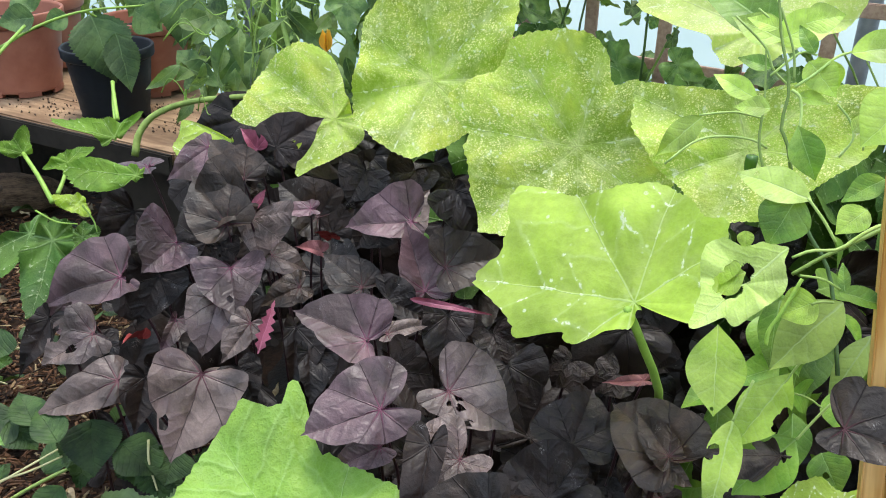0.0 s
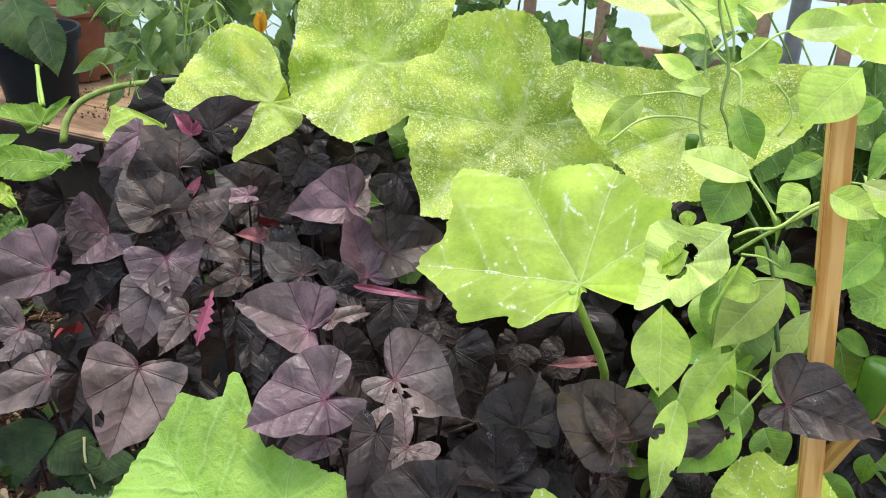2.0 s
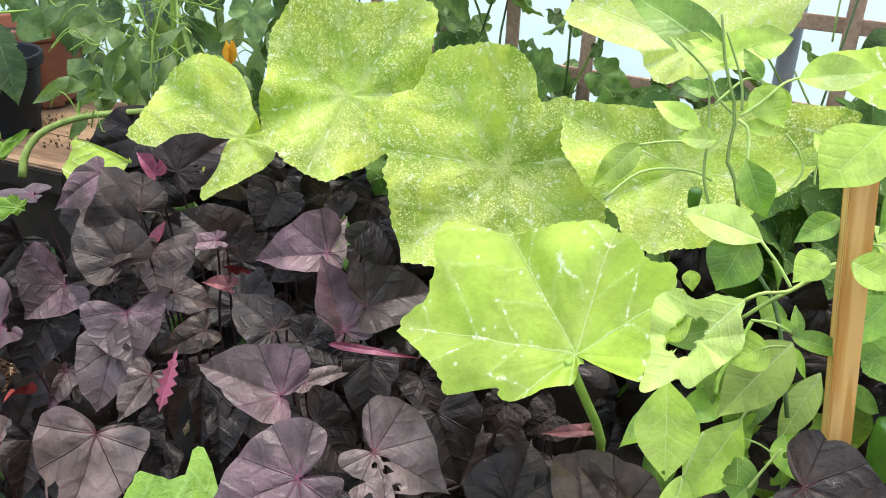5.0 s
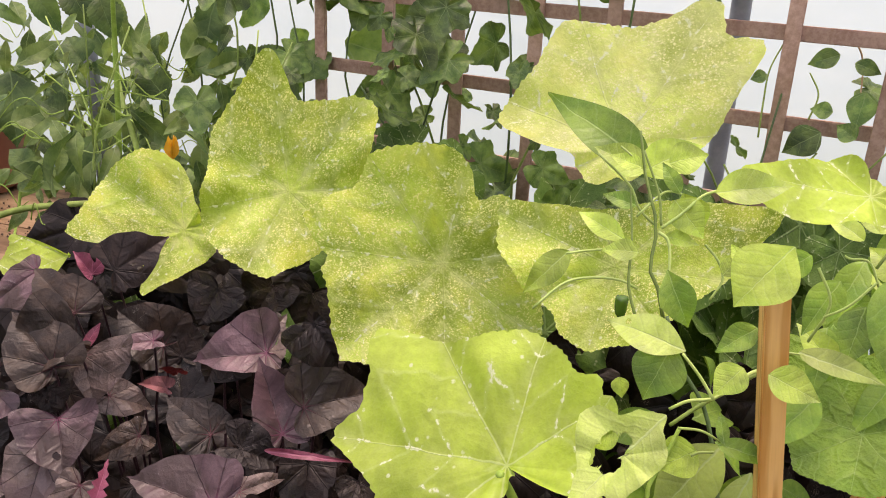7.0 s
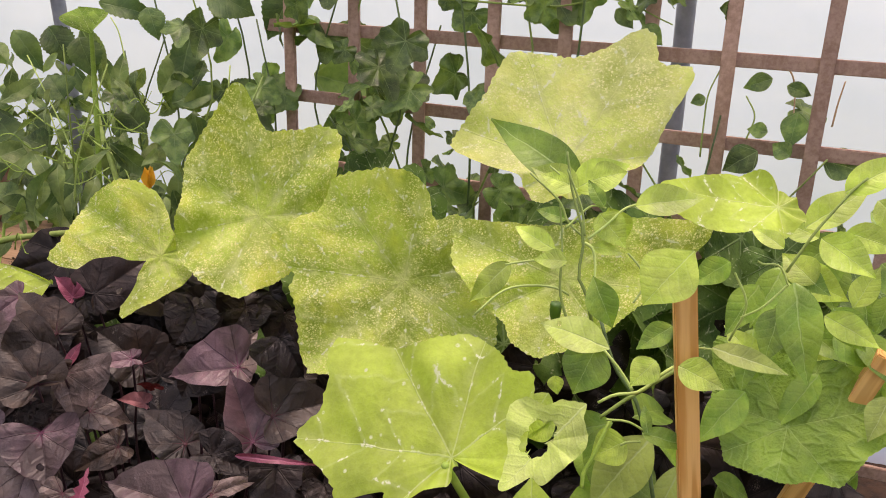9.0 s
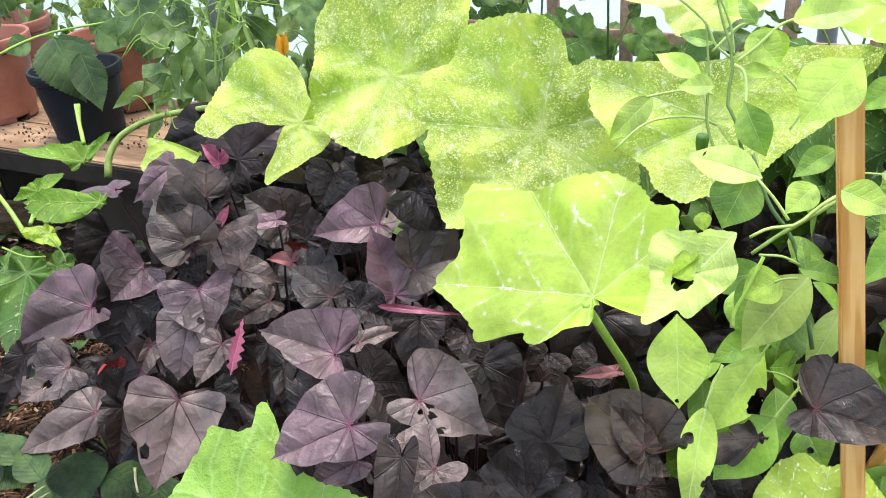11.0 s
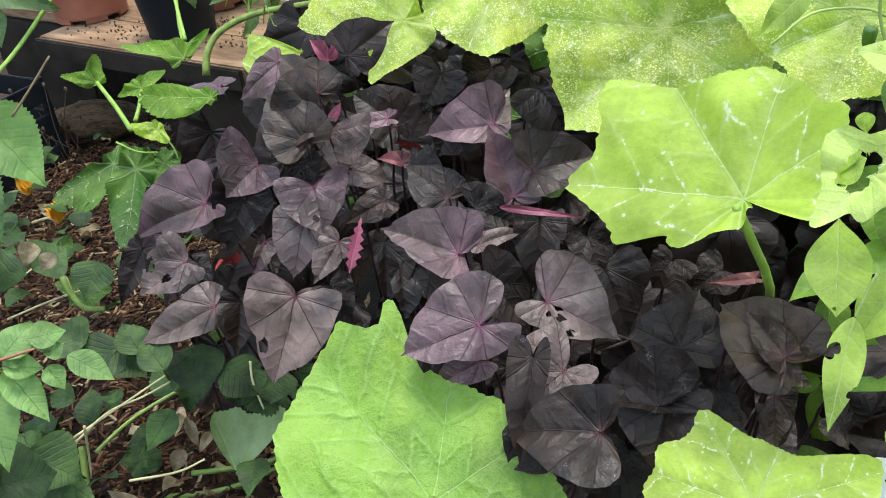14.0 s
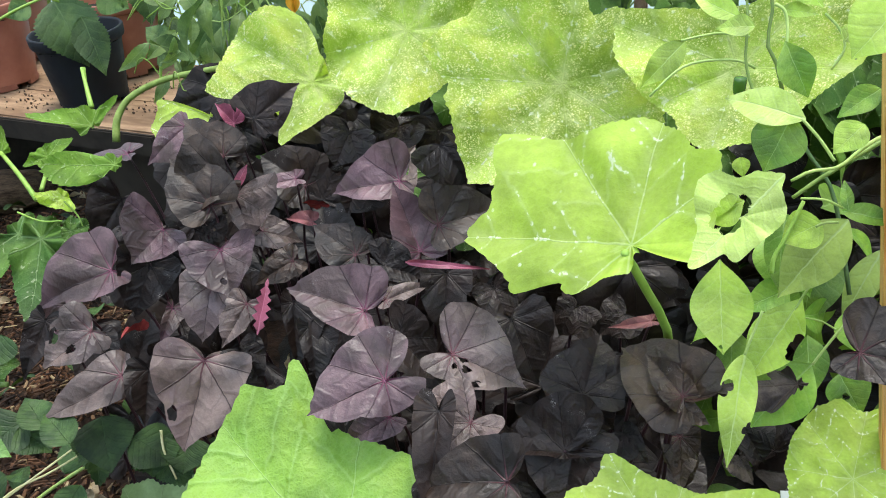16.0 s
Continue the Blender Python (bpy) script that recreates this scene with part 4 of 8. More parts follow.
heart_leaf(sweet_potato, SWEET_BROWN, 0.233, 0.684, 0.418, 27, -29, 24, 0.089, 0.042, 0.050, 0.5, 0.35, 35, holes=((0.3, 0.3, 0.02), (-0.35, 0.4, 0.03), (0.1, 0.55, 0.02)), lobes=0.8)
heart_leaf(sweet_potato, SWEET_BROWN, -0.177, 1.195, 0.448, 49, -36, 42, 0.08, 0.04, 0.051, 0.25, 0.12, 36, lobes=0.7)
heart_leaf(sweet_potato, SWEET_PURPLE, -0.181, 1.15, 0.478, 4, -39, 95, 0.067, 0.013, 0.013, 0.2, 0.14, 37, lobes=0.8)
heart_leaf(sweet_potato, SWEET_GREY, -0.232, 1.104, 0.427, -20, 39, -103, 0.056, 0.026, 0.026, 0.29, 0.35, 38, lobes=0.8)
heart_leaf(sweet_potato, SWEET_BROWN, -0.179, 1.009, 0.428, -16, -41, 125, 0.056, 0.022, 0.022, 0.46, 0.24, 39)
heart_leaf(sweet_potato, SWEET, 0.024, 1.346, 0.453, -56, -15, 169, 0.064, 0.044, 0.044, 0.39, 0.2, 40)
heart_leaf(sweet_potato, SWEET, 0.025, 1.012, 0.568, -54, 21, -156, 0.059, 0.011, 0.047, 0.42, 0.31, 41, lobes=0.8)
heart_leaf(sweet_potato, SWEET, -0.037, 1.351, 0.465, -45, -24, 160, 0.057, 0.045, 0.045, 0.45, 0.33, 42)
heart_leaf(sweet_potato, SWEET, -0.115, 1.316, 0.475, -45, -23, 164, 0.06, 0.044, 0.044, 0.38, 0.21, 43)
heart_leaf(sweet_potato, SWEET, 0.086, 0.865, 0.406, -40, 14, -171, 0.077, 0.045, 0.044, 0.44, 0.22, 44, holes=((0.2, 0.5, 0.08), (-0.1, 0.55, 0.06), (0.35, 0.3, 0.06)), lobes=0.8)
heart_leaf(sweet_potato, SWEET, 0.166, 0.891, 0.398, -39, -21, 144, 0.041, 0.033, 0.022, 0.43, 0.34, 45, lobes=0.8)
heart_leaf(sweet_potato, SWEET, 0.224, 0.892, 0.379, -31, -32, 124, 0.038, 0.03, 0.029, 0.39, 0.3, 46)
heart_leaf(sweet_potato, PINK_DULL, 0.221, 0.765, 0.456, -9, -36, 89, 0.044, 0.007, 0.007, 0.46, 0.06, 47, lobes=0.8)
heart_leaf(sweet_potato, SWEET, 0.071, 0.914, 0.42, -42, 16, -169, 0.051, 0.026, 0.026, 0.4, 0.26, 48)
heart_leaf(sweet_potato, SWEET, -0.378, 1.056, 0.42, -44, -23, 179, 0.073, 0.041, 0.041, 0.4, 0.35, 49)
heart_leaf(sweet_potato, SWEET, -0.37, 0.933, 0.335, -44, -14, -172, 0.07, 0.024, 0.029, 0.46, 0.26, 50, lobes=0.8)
heart_leaf(sweet_potato, SWEET, -0.516, 1.01, 0.373, -39, -22, 171, 0.082, 0.021, 0.019, 0.39, 0.19, 51, lobes=0.8)
heart_leaf(sweet_potato, SWEET_PURPLE, -0.489, 1.042, 0.372, -17, -35, 132, 0.052, 0.042, 0.042, 0.43, 0.3, 52)
heart_leaf(sweet_potato, SWEET_PURPLE, -0.057, 0.743, 0.381, -11, -29, 118, 0.057, 0.021, 0.021, 0.44, 0.34, 53)
heart_leaf(sweet_potato, PINK, -0.27, 1.234, 0.539, 52, -25, 31, 0.041, 0.009, 0.018, 1.01, 0.22, 54, lobes=0.8)
heart_leaf(sweet_potato, SWEET, -0.009, 0.648, 0.353, -24, -24, 138, 0.031, 0.03, 0.03, 0.45, 0.22, 55)
heart_leaf(sweet_potato, SWEET, 0.093, 0.704, 0.282, -29, -12, 151, 0.04, 0.032, 0.032, 0.42, 0.34, 56)
heart_leaf(sweet_potato, SWEET, 0.183, 0.714, 0.357, -26, 23, -159, 0.039, 0.013, 0.023, 0.39, 0.31, 57, lobes=0.8)
heart_leaf(sweet_potato, SWEET, -0.251, 0.935, 0.351, -41, 14, -150, 0.052, 0.028, 0.042, 0.46, 0.2, 58, lobes=0.8)
heart_leaf(sweet_potato, SWEET_PURPLE, -0.345, 1.004, 0.38, -45, -24, 177, 0.054, 0.019, 0.008, 0.82, 0.12, 59, lobes=0.8)
heart_leaf(sweet_potato, SWEET, -0.21, 0.901, 0.273, 44, 0, 12, 0.045, 0.032, 0.032, 0.41, 0.35, 60)
heart_leaf(sweet_potato, SWEET, -0.174, 0.939, 0.411, -52, -8, -169, 0.08, 0.039, 0.015, 0.46, 0.13, 61, lobes=0.8)
heart_leaf(sweet_potato, SWEET, -0.155, 0.917, 0.389, -47, -5, -169, 0.067, 0.034, 0.016, 0.38, 0.06, 62, lobes=0.8)
heart_leaf(sweet_potato, SWEET, 0.315, 0.735, 0.331, -31, 23, -174, 0.043, 0.033, 0.019, 0.44, 0.29, 63, lobes=0.8)
heart_leaf(sweet_potato, SWEET_BROWN, 0.248, 0.734, 0.325, -39, 6, 166, 0.058, 0.022, 0.019, 0.44, 0.48, 64, holes=((0.1, 0.5, 0.05),), lobes=0.8)
heart_leaf(sweet_potato, SWEET_GREY, -0.057, 0.887, 0.435, 14, 40, -67, 0.057, 0.013, 0.011, 0.38, 0.23, 65, lobes=0.8)
heart_leaf(sweet_potato, SWEET, 0.032, 0.956, 0.42, -43, 16, -167, 0.033, 0.022, 0.023, 0.45, 0.21, 66, lobes=0.8)
heart_leaf(sweet_potato, SWEET, 0.129, 0.696, 0.364, -31, -8, 163, 0.068, 0.043, 0.061, 0.4, 0.2, 98, lobes=1.2)
heart_leaf(sweet_potato, SWEET_BROWN, 0.220, 0.690, 0.419, -21, 25, -136, 0.046, 0.013, 0.037, 0.3, 0.2, 99, lobes=0.8)
heart_leaf(sweet_potato, SWEET_BROWN, 0.231, 0.680, 0.427, 30, -26, 18, 0.056, 0.019, 0.016, 0.6, 0.2, 100, lobes=0.8)
heart_leaf(sweet_potato, SWEET_BROWN, 0.357, 0.613, 0.513, 2, 40, -125, 0.079, 0.046, 0.025, 0.24, 0.2, 90)
# ---- squash and its neighbours ----
squash = thing('squash_plant', (0.3, 1.1, 0.0), 'squash plant with broad yellow-green leaves flecked with pale spots', 'squash plant')
cucumber = thing('cucumber_plant', (-0.1, 0.5, 0.0), 'young cucumber plant with a broad fresh green leaf', 'cucumber plant')
courgette = thing('courgette_plant', (0.3, 0.45, 0.0), 'courgette plant with bright green toothed leaves beside the path', 'courgette plant')
lobed_leaf(squash, SQUASH, -0.009, 1.347, 0.621, 59, -6, 5, (0.195, 0.137, 0.131, 0.144, 0.167, 0.17, 0.142, 0.124, 0.115, 0.108, 0.101, 0.1, 0.102, 0.108, 0.106, 0.108, 0.115, 0.125, 0.14, 0.137, 0.139, 0.137, 0.139, 0.131, 0.124, 0.118, 0.117, 0.126, 0.137, 0.142, 0.152, 0.168), 0.25, 0.03, 1, funnel=0.07)
lobed_leaf(squash, SQUASH, 0.194, 1.154, 0.582, -52, -38, 145, (0.183, 0.173, 0.162, 0.157, 0.152, 0.155, 0.15, 0.172, 0.188, 0.176, 0.166, 0.154, 0.157, 0.17, 0.165, 0.159, 0.157, 0.155, 0.151, 0.142, 0.128, 0.101, 0.097, 0.115, 0.121, 0.12, 0.12, 0.12, 0.121, 0.123, 0.126, 0.13, 0.136, 0.143, 0.15, 0.158, 0.155, 0.155, 0.15, 0.147, 0.146, 0.145, 0.146, 0.15, 0.151, 0.154, 0.16, 0.171), 0.15, 0.02, 2, funnel=0.1)
lobed_leaf(squash, SQUASH, -0.178, 1.447, 0.523, -45, -24, 165, (0.126, 0.091, 0.084, 0.096, 0.117, 0.172, 0.156, 0.148, 0.147, 0.146, 0.14, 0.14, 0.133, 0.113, 0.081, 0.053, 0.042, 0.037, 0.034, 0.033, 0.033, 0.035, 0.038, 0.045, 0.057, 0.064, 0.063, 0.065, 0.07, 0.078, 0.089, 0.102), 0.1, 0.03, 3, funnel=0.05)
lobed_leaf(squash, SQUASH_YELLOW, 0.404, 1.11, 0.751, 48, 20, -36, (0.225, 0.189, 0.209, 0.153, 0.122, 0.1, 0.078, 0.062, 0.053, 0.048, 0.045, 0.044, 0.045, 0.046, 0.047, 0.052, 0.059, 0.065, 0.062, 0.062, 0.064, 0.104, 0.152, 0.158, 0.152, 0.151, 0.161, 0.179, 0.171, 0.164, 0.168, 0.189), 0.1, 0.02, 4)
lobed_leaf(squash, SQUASH, 0.389, 1.041, 0.623, -54, -8, 153, (0.113, 0.112, 0.109, 0.098, 0.103, 0.116, 0.126, 0.143, 0.151, 0.161, 0.12, 0.094, 0.079, 0.071, 0.071, 0.073, 0.078, 0.087, 0.102, 0.119, 0.149, 0.196, 0.16, 0.137, 0.116, 0.103, 0.095, 0.093, 0.094, 0.099, 0.1, 0.104), 0.1, 0.02, 5, funnel=0.07)
lobed_leaf(squash, SQUASH_FRESH, 0.178, 0.704, 0.590, -21, -44, 64, (0.185, 0.175, 0.159, 0.165, 0.172, 0.191, 0.194, 0.172, 0.148, 0.135, 0.125, 0.119, 0.115, 0.115, 0.117, 0.118, 0.118, 0.116, 0.111, 0.108, 0.106, 0.102, 0.099, 0.103, 0.111, 0.106, 0.1, 0.093, 0.088, 0.085, 0.084, 0.083, 0.079, 0.075, 0.073, 0.071, 0.015, 0.015, 0.016, 0.016, 0.017, 0.018, 0.019, 0.02, 0.022, 0.024, 0.027, 0.029, 0.031, 0.033, 0.035, 0.037, 0.041, 0.049, 0.055, 0.063, 0.072, 0.076, 0.077, 0.12, 0.121, 0.128, 0.141, 0.161), 0.02, 0.01, 6, funnel=0.06)
lobed_leaf(squash, SQUASH_FRESH, 0.530, 0.800, 0.791, 4, -36, 73, (0.123, 0.09, 0.069, 0.057, 0.052, 0.049, 0.042, 0.031, 0.026, 0.022, 0.02, 0.02, 0.019, 0.02, 0.019, 0.02, 0.022, 0.024, 0.029, 0.031, 0.03, 0.031, 0.033, 0.036, 0.037, 0.037, 0.04, 0.044, 0.058, 0.075, 0.097, 0.119), 0.1, 0.02, 7)
lobed_leaf(squash, SQUASH_GREEN, 0.597, 0.815, 0.521, 5, -38, 45, (0.089, 0.096, 0.11, 0.129, 0.107, 0.095, 0.089, 0.087, 0.088, 0.094, 0.097, 0.101, 0.11, 0.105, 0.104, 0.105, 0.093, 0.087, 0.085, 0.084, 0.076, 0.072, 0.071, 0.07, 0.069, 0.071, 0.076, 0.085, 0.08, 0.078, 0.078, 0.082), 0.1, 0.02, 8)
lobed_leaf(cucumber, SQUASH_GREEN, -0.106, 0.607, 0.324, 24, -14, 38, (0.19, 0.196, 0.205, 0.188, 0.189, 0.21, 0.137, 0.13, 0.125, 0.122, 0.12, 0.119, 0.119, 0.121, 0.119, 0.116, 0.114, 0.114, 0.114, 0.115, 0.116, 0.119, 0.123, 0.129, 0.127, 0.125, 0.125, 0.125, 0.125, 0.116, 0.11, 0.105, 0.101, 0.099, 0.097, 0.094, 0.091, 0.088, 0.087, 0.086, 0.087, 0.088, 0.09, 0.092, 0.093, 0.094, 0.097, 0.1, 0.105, 0.111, 0.12, 0.122, 0.125, 0.128, 0.133, 0.141, 0.147, 0.152, 0.159, 0.168, 0.169, 0.172, 0.176, 0.182), 0.05, 0.015, 9)
lobed_leaf(courgette, SQUASH_FRESH, 0.19, 0.586, 0.329, 23, -16, 13, (0.101, 0.079, 0.065, 0.062, 0.06, 0.062, 0.067, 0.083, 0.113, 0.111, 0.101, 0.096, 0.086, 0.08, 0.077, 0.072, 0.066, 0.062, 0.062, 0.064, 0.067, 0.069, 0.073, 0.081, 0.092, 0.093, 0.097, 0.099, 0.093, 0.099, 0.089, 0.09), 0.05, 0.02, 10)
lobed_leaf(courgette, SQUASH_FRESH, 0.392, 0.645, 0.332, -4, -32, 67, (0.062, 0.062, 0.064, 0.067, 0.07, 0.075, 0.076, 0.081, 0.071, 0.073, 0.085, 0.079, 0.076, 0.074, 0.067, 0.064, 0.063, 0.065, 0.06, 0.057, 0.057, 0.058, 0.059, 0.057, 0.057, 0.059, 0.065, 0.063, 0.063, 0.064, 0.061, 0.06), 0.05, 0.02, 11)
lobed_leaf(squash, SQUASH_FRESH, -0.366, 1.477, 0.466, 30, -41, 63, (0.086, 0.004, 0.004, 0.004, 0.004, 0.004, 0.004, 0.004, 0.004, 0.004, 0.004, 0.004, 0.004, 0.004, 0.004, 0.004, 0.004, 0.004, 0.004, 0.004, 0.004, 0.004, 0.004, 0.004, 0.004, 0.064, 0.073, 0.088, 0.097, 0.101, 0.093, 0.088), 0.05, 0.02, 12)
tube('stalk', [(-0.107, 0.611, 0.322), (-0.078, 0.445, 0.471), (0.0, 0.5, 0.1), (0.0, 0.52, 0.0)], 0.005, 0.006, STALK, cucumber, 'pale green leaf stalk')
tube('stalk', [(0.3, 1.0, 0.0), (0.29, 0.95, 0.2), (0.245, 0.78, 0.42), (0.196, 0.716, 0.540), (0.178, 0.704, 0.578)], 0.0054, 0.004, STALK, squash, 'thick hairy pale green leaf stalk')
# ---- pepper ----
pepper = thing('pepper_plant', (0.38, 0.8, 0.0), 'green pepper plant with glossy pale green leaves tied beside a stake', 'pepper plant')
lobed_leaf(pepper, PEPPER_PALE, 0.250, 0.622, 0.650, -50, -33, 137, (0.057, 0.048, 0.041, 0.036, 0.035, 0.035, 0.036, 0.038, 0.04, 0.042, 0.043, 0.042, 0.04, 0.034, 0.03, 0.03, 0.032, 0.036, 0.037, 0.04, 0.043, 0.035, 0.033, 0.032, 0.032, 0.031, 0.03, 0.028, 0.026, 0.025, 0.024, 0.024, 0.025, 0.026, 0.028, 0.032, 0.036, 0.035, 0.033, 0.044), 0.15, 0.015, 1, holes=((0.19, 0.23, 0.15), (0.18, 0.03, 0.17), (0.05, 0.20, 0.14), (0.12, -0.09, 0.13)), teeth=0.0, rings=26)
blade_leaf(pepper, PEPPER, 0.294, 0.735, 0.602, -27, -36, 108, 0.04, 0.035, 0.25, 0.25, 2, broad=0.5)
blade_leaf(pepper, PEPPER, 0.288, 0.752, 0.62, -42, -15, 141, 0.053, 0.028, 0.25, 0.25, 3)
blade_leaf(pepper, PEPPER_PALE, 0.329, 0.708, 0.688, 15, -41, 43, 0.073, 0.033, 0.25, 0.25, 4, ((0.06, 0.75, 0.035),), broad=0.45)
blade_leaf(pepper, PEPPER_DEEP, 0.323, 0.721, 0.688, -58, -16, 144, 0.055, 0.046, 0.25, 0.25, 5, broad=0.45)
blade_leaf(pepper, PEPPER, 0.370, 0.650, 0.804, -45, -24, 126, 0.063, 0.050, 0.25, 0.25, 6, broad=0.48)
blade_leaf(pepper, PEPPER_DEEP, 0.325, 0.758, 0.740, -61, 25, 167, 0.053, 0.030, 0.5, 0.2, 7, broad=0.5)
blade_leaf(pepper, PEPPER, 0.373, 0.789, 0.799, 18, 40, -93, 0.07, 0.034, 0.25, 0.25, 8)
blade_leaf(pepper, PEPPER, 0.343, 0.803, 0.788, -41, 34, -178, 0.044, 0.030, 0.25, 0.25, 9)
blade_leaf(pepper, PEPPER, 0.358, 0.821, 0.788, -66, 27, 164, 0.041, 0.034, 0.25, 0.25, 10, broad=0.5)
blade_leaf(pepper, PEPPER, 0.300, 0.799, 0.751, 30, -42, 27, 0.053, 0.021, 0.25, 0.25, 11, broad=0.45)
blade_leaf(pepper, PEPPER, 0.302, 0.770, 0.752, -2, -47, 69, 0.033, 0.020, 0.25, 0.25, 12)
blade_leaf(pepper, PEPPER, 0.333, 0.792, 0.758, -3, 41, -122, 0.032, 0.015, 0.25, 0.25, 13)
blade_leaf(pepper, PEPPER, 0.275, 0.879, 0.709, -47, -33, 135, 0.063, 0.028, 0.25, 0.25, 14, wave=0.05)
blade_leaf(pepper, PEPPER_DEEP, 0.316, 0.823, 0.776, 18, -46, 44, 0.034, 0.016, 0.25, 0.25, 15)
blade_leaf(pepper, PEPPER, 0.311, 0.811, 0.816, 23, -50, 38, 0.031, 0.016, 0.25, 0.25, 16)
blade_leaf(pepper, PEPPER_DEEP, 0.345, 0.799, 0.796, 56, -31, -6, 0.033, 0.014, 0.25, 0.25, 17)
blade_leaf(pepper, PEPPER, 0.331, 0.799, 0.823, 30, 48, -79, 0.035, 0.03, 0.25, 0.25, 18)
blade_leaf(pepper, PEPPER, 0.385, 0.74, 0.75, 51, -31, -8, 0.023, 0.011, 0.25, 0.25, 19)
blade_leaf(pepper, PEPPER, 0.373, 0.751, 0.737, 54, 24, -47, 0.023, 0.016, 0.25, 0.25, 20)
blade_leaf(pepper, PEPPER, 0.348, 0.649, 0.705, -39, -23, 123, 0.032, 0.026, 0.25, 0.25, 21)
blade_leaf(pepper, PEPPER_DEEP, 0.384, 0.7, 0.712, -39, -34, 114, 0.04, 0.023, 0.25, 0.25, 22)
blade_leaf(pepper, PEPPER_DEEP, 0.362, 0.689, 0.608, -2, 41, -126, 0.049, 0.018, 0.5, 0.2, 23)
blade_leaf(pepper, PEPPER_DEEP, 0.366, 0.685, 0.610, 52, -15, -20, 0.028, 0.010, 0.25, 0.25, 24)
blade_leaf(pepper, PEPPER, 0.360, 0.718, 0.581, -29, -34, 107, 0.040, 0.039, 0.25, 0.25, 25)
blade_leaf(pepper, PEPPER_DULL, 0.400, 0.748, 0.564, -42, -21, 128, 0.100, 0.053, 0.25, 0.25, 26, broad=0.42)
blade_leaf(pepper, PEPPER, 0.366, 0.643, 0.702, -13, 43, -144, 0.042, 0.027, 0.25, 0.25, 27)
blade_leaf(pepper, PEPPER, 0.297, 0.764, 0.632, -53, 13, 166, 0.019, 0.015, 0.25, 0.25, 28)
blade_leaf(pepper, PEPPER, 0.250, 0.664, 0.586, -48, 5, 164, 0.082, 0.050, 0.25, 0.25, 29, ((0.02, 0.92, 0.02),), broad=0.5)
blade_leaf(pepper, PEPPER, 0.287, 0.682, 0.469, -42, -2, 156, 0.108, 0.033, 0.15, 0.2, 30, ((0.09, 0.3, 0.05), (0.13, 0.36, 0.05), (-0.14, 0.62, 0.04), (-0.1, 0.66, 0.03)))
blade_leaf(pepper, PEPPER, 0.357, 0.728, 0.494, -40, -17, 138, 0.097, 0.048, 0.25, 0.25, 31, ((-0.2, 0.5, 0.07), (-0.2, 0.4, 0.06), (-0.21, 0.58, 0.05)), broad=0.5)
blade_leaf(pepper, PEPPER_DEEP, 0.368, 0.713, 0.423, -32, -20, 127, 0.088, 0.059, 0.25, 0.25, 32, broad=0.45)
blade_leaf(pepper, PEPPER_DEEP, 0.412, 0.744, 0.461, -39, 21, 174, 0.05, 0.038, 0.25, 0.25, 33, ((0.1, 0.4, 0.06),))
blade_leaf(pepper, PEPPER_DEEP, 0.416, 0.745, 0.381, -35, 23, 178, 0.048, 0.044, 0.25, 0.25, 34, ((0.1, 0.5, 0.07),))
blade_leaf(pepper, PEPPER_DEEP, 0.366, 0.924, 0.78, 42, -43, 19, 0.143, 0.048, 0.25, 0.25, 35)
blade_leaf(pepper, PEPPER, 0.347, 0.885, 0.789, 30, -49, 32, 0.06, 0.034, 0.25, 0.25, 36)
blade_leaf(pepper, PEPPER, 0.345, 0.894, 0.786, 37, 40, -65, 0.07, 0.041, 0.25, 0.25, 37)
blade_leaf(pepper, PEPPER_DEEP, 0.534, 0.755, 0.727, -55, 14, 154, 0.105, 0.042, 0.25, 0.25, 38)
blade_leaf(pepper, PEPPER_DULL, 0.43, 0.707, 0.684, -6, 43, -132, 0.072, 0.022, 0.25, 0.25, 39)
blade_leaf(pepper, PEPPER, 0.589, 0.805, 0.754, -28, 42, -166, 0.067, 0.042, 0.25, 0.25, 40)
blade_leaf(pepper, PEPPER, 0.605, 0.804, 0.804, 42, 35, -71, 0.08, 0.035, 0.25, 0.25, 41)
blade_leaf(pepper, PEPPER, 0.592, 0.841, 0.753, 43, 31, -66, 0.088, 0.037, 0.25, 0.25, 42)
blade_leaf(pepper, PEPPER, 0.577, 0.784, 0.712, 38, -38, 4, 0.049, 0.036, 0.25, 0.25, 43)
blade_leaf(pepper, PEPPER_DEEP, 0.558, 0.82, 0.723, -28, 45, -163, 0.061, 0.031, 0.25, 0.25, 44)
blade_leaf(pepper, PEPPER_DEEP, 0.628, 0.818, 0.667, -43, 35, 173, 0.058, 0.036, 0.25, 0.25, 45)
blade_leaf(pepper, PEPPER_DEEP, 0.699, 0.884, 0.755, -12, 50, -146, 0.055, 0.042, 0.25, 0.25, 46)
blade_leaf(pepper, PEPPER_DEEP, 0.714, 0.867, 0.698, -37, 39, 178, 0.069, 0.045, 0.25, 0.25, 47)
blade_leaf(pepper, PEPPER, 0.613, 0.907, 0.705, 30, -38, 15, 0.053, 0.024, 0.25, 0.25, 48)
blade_leaf(pepper, PEPPER_DEEP, 0.722, 0.821, 0.586, -51, -13, 129, 0.068, 0.028, 0.25, 0.25, 49)
blade_leaf(pepper, PEPPER_DEEP, 0.603, 0.851, 0.538, -31, 38, -171, 0.071, 0.045, 0.25, 0.25, 50)
blade_leaf(pepper, PEPPER, 0.741, 0.9, 0.549, -34, 31, 176, 0.08, 0.037, 0.25, 0.25, 51)
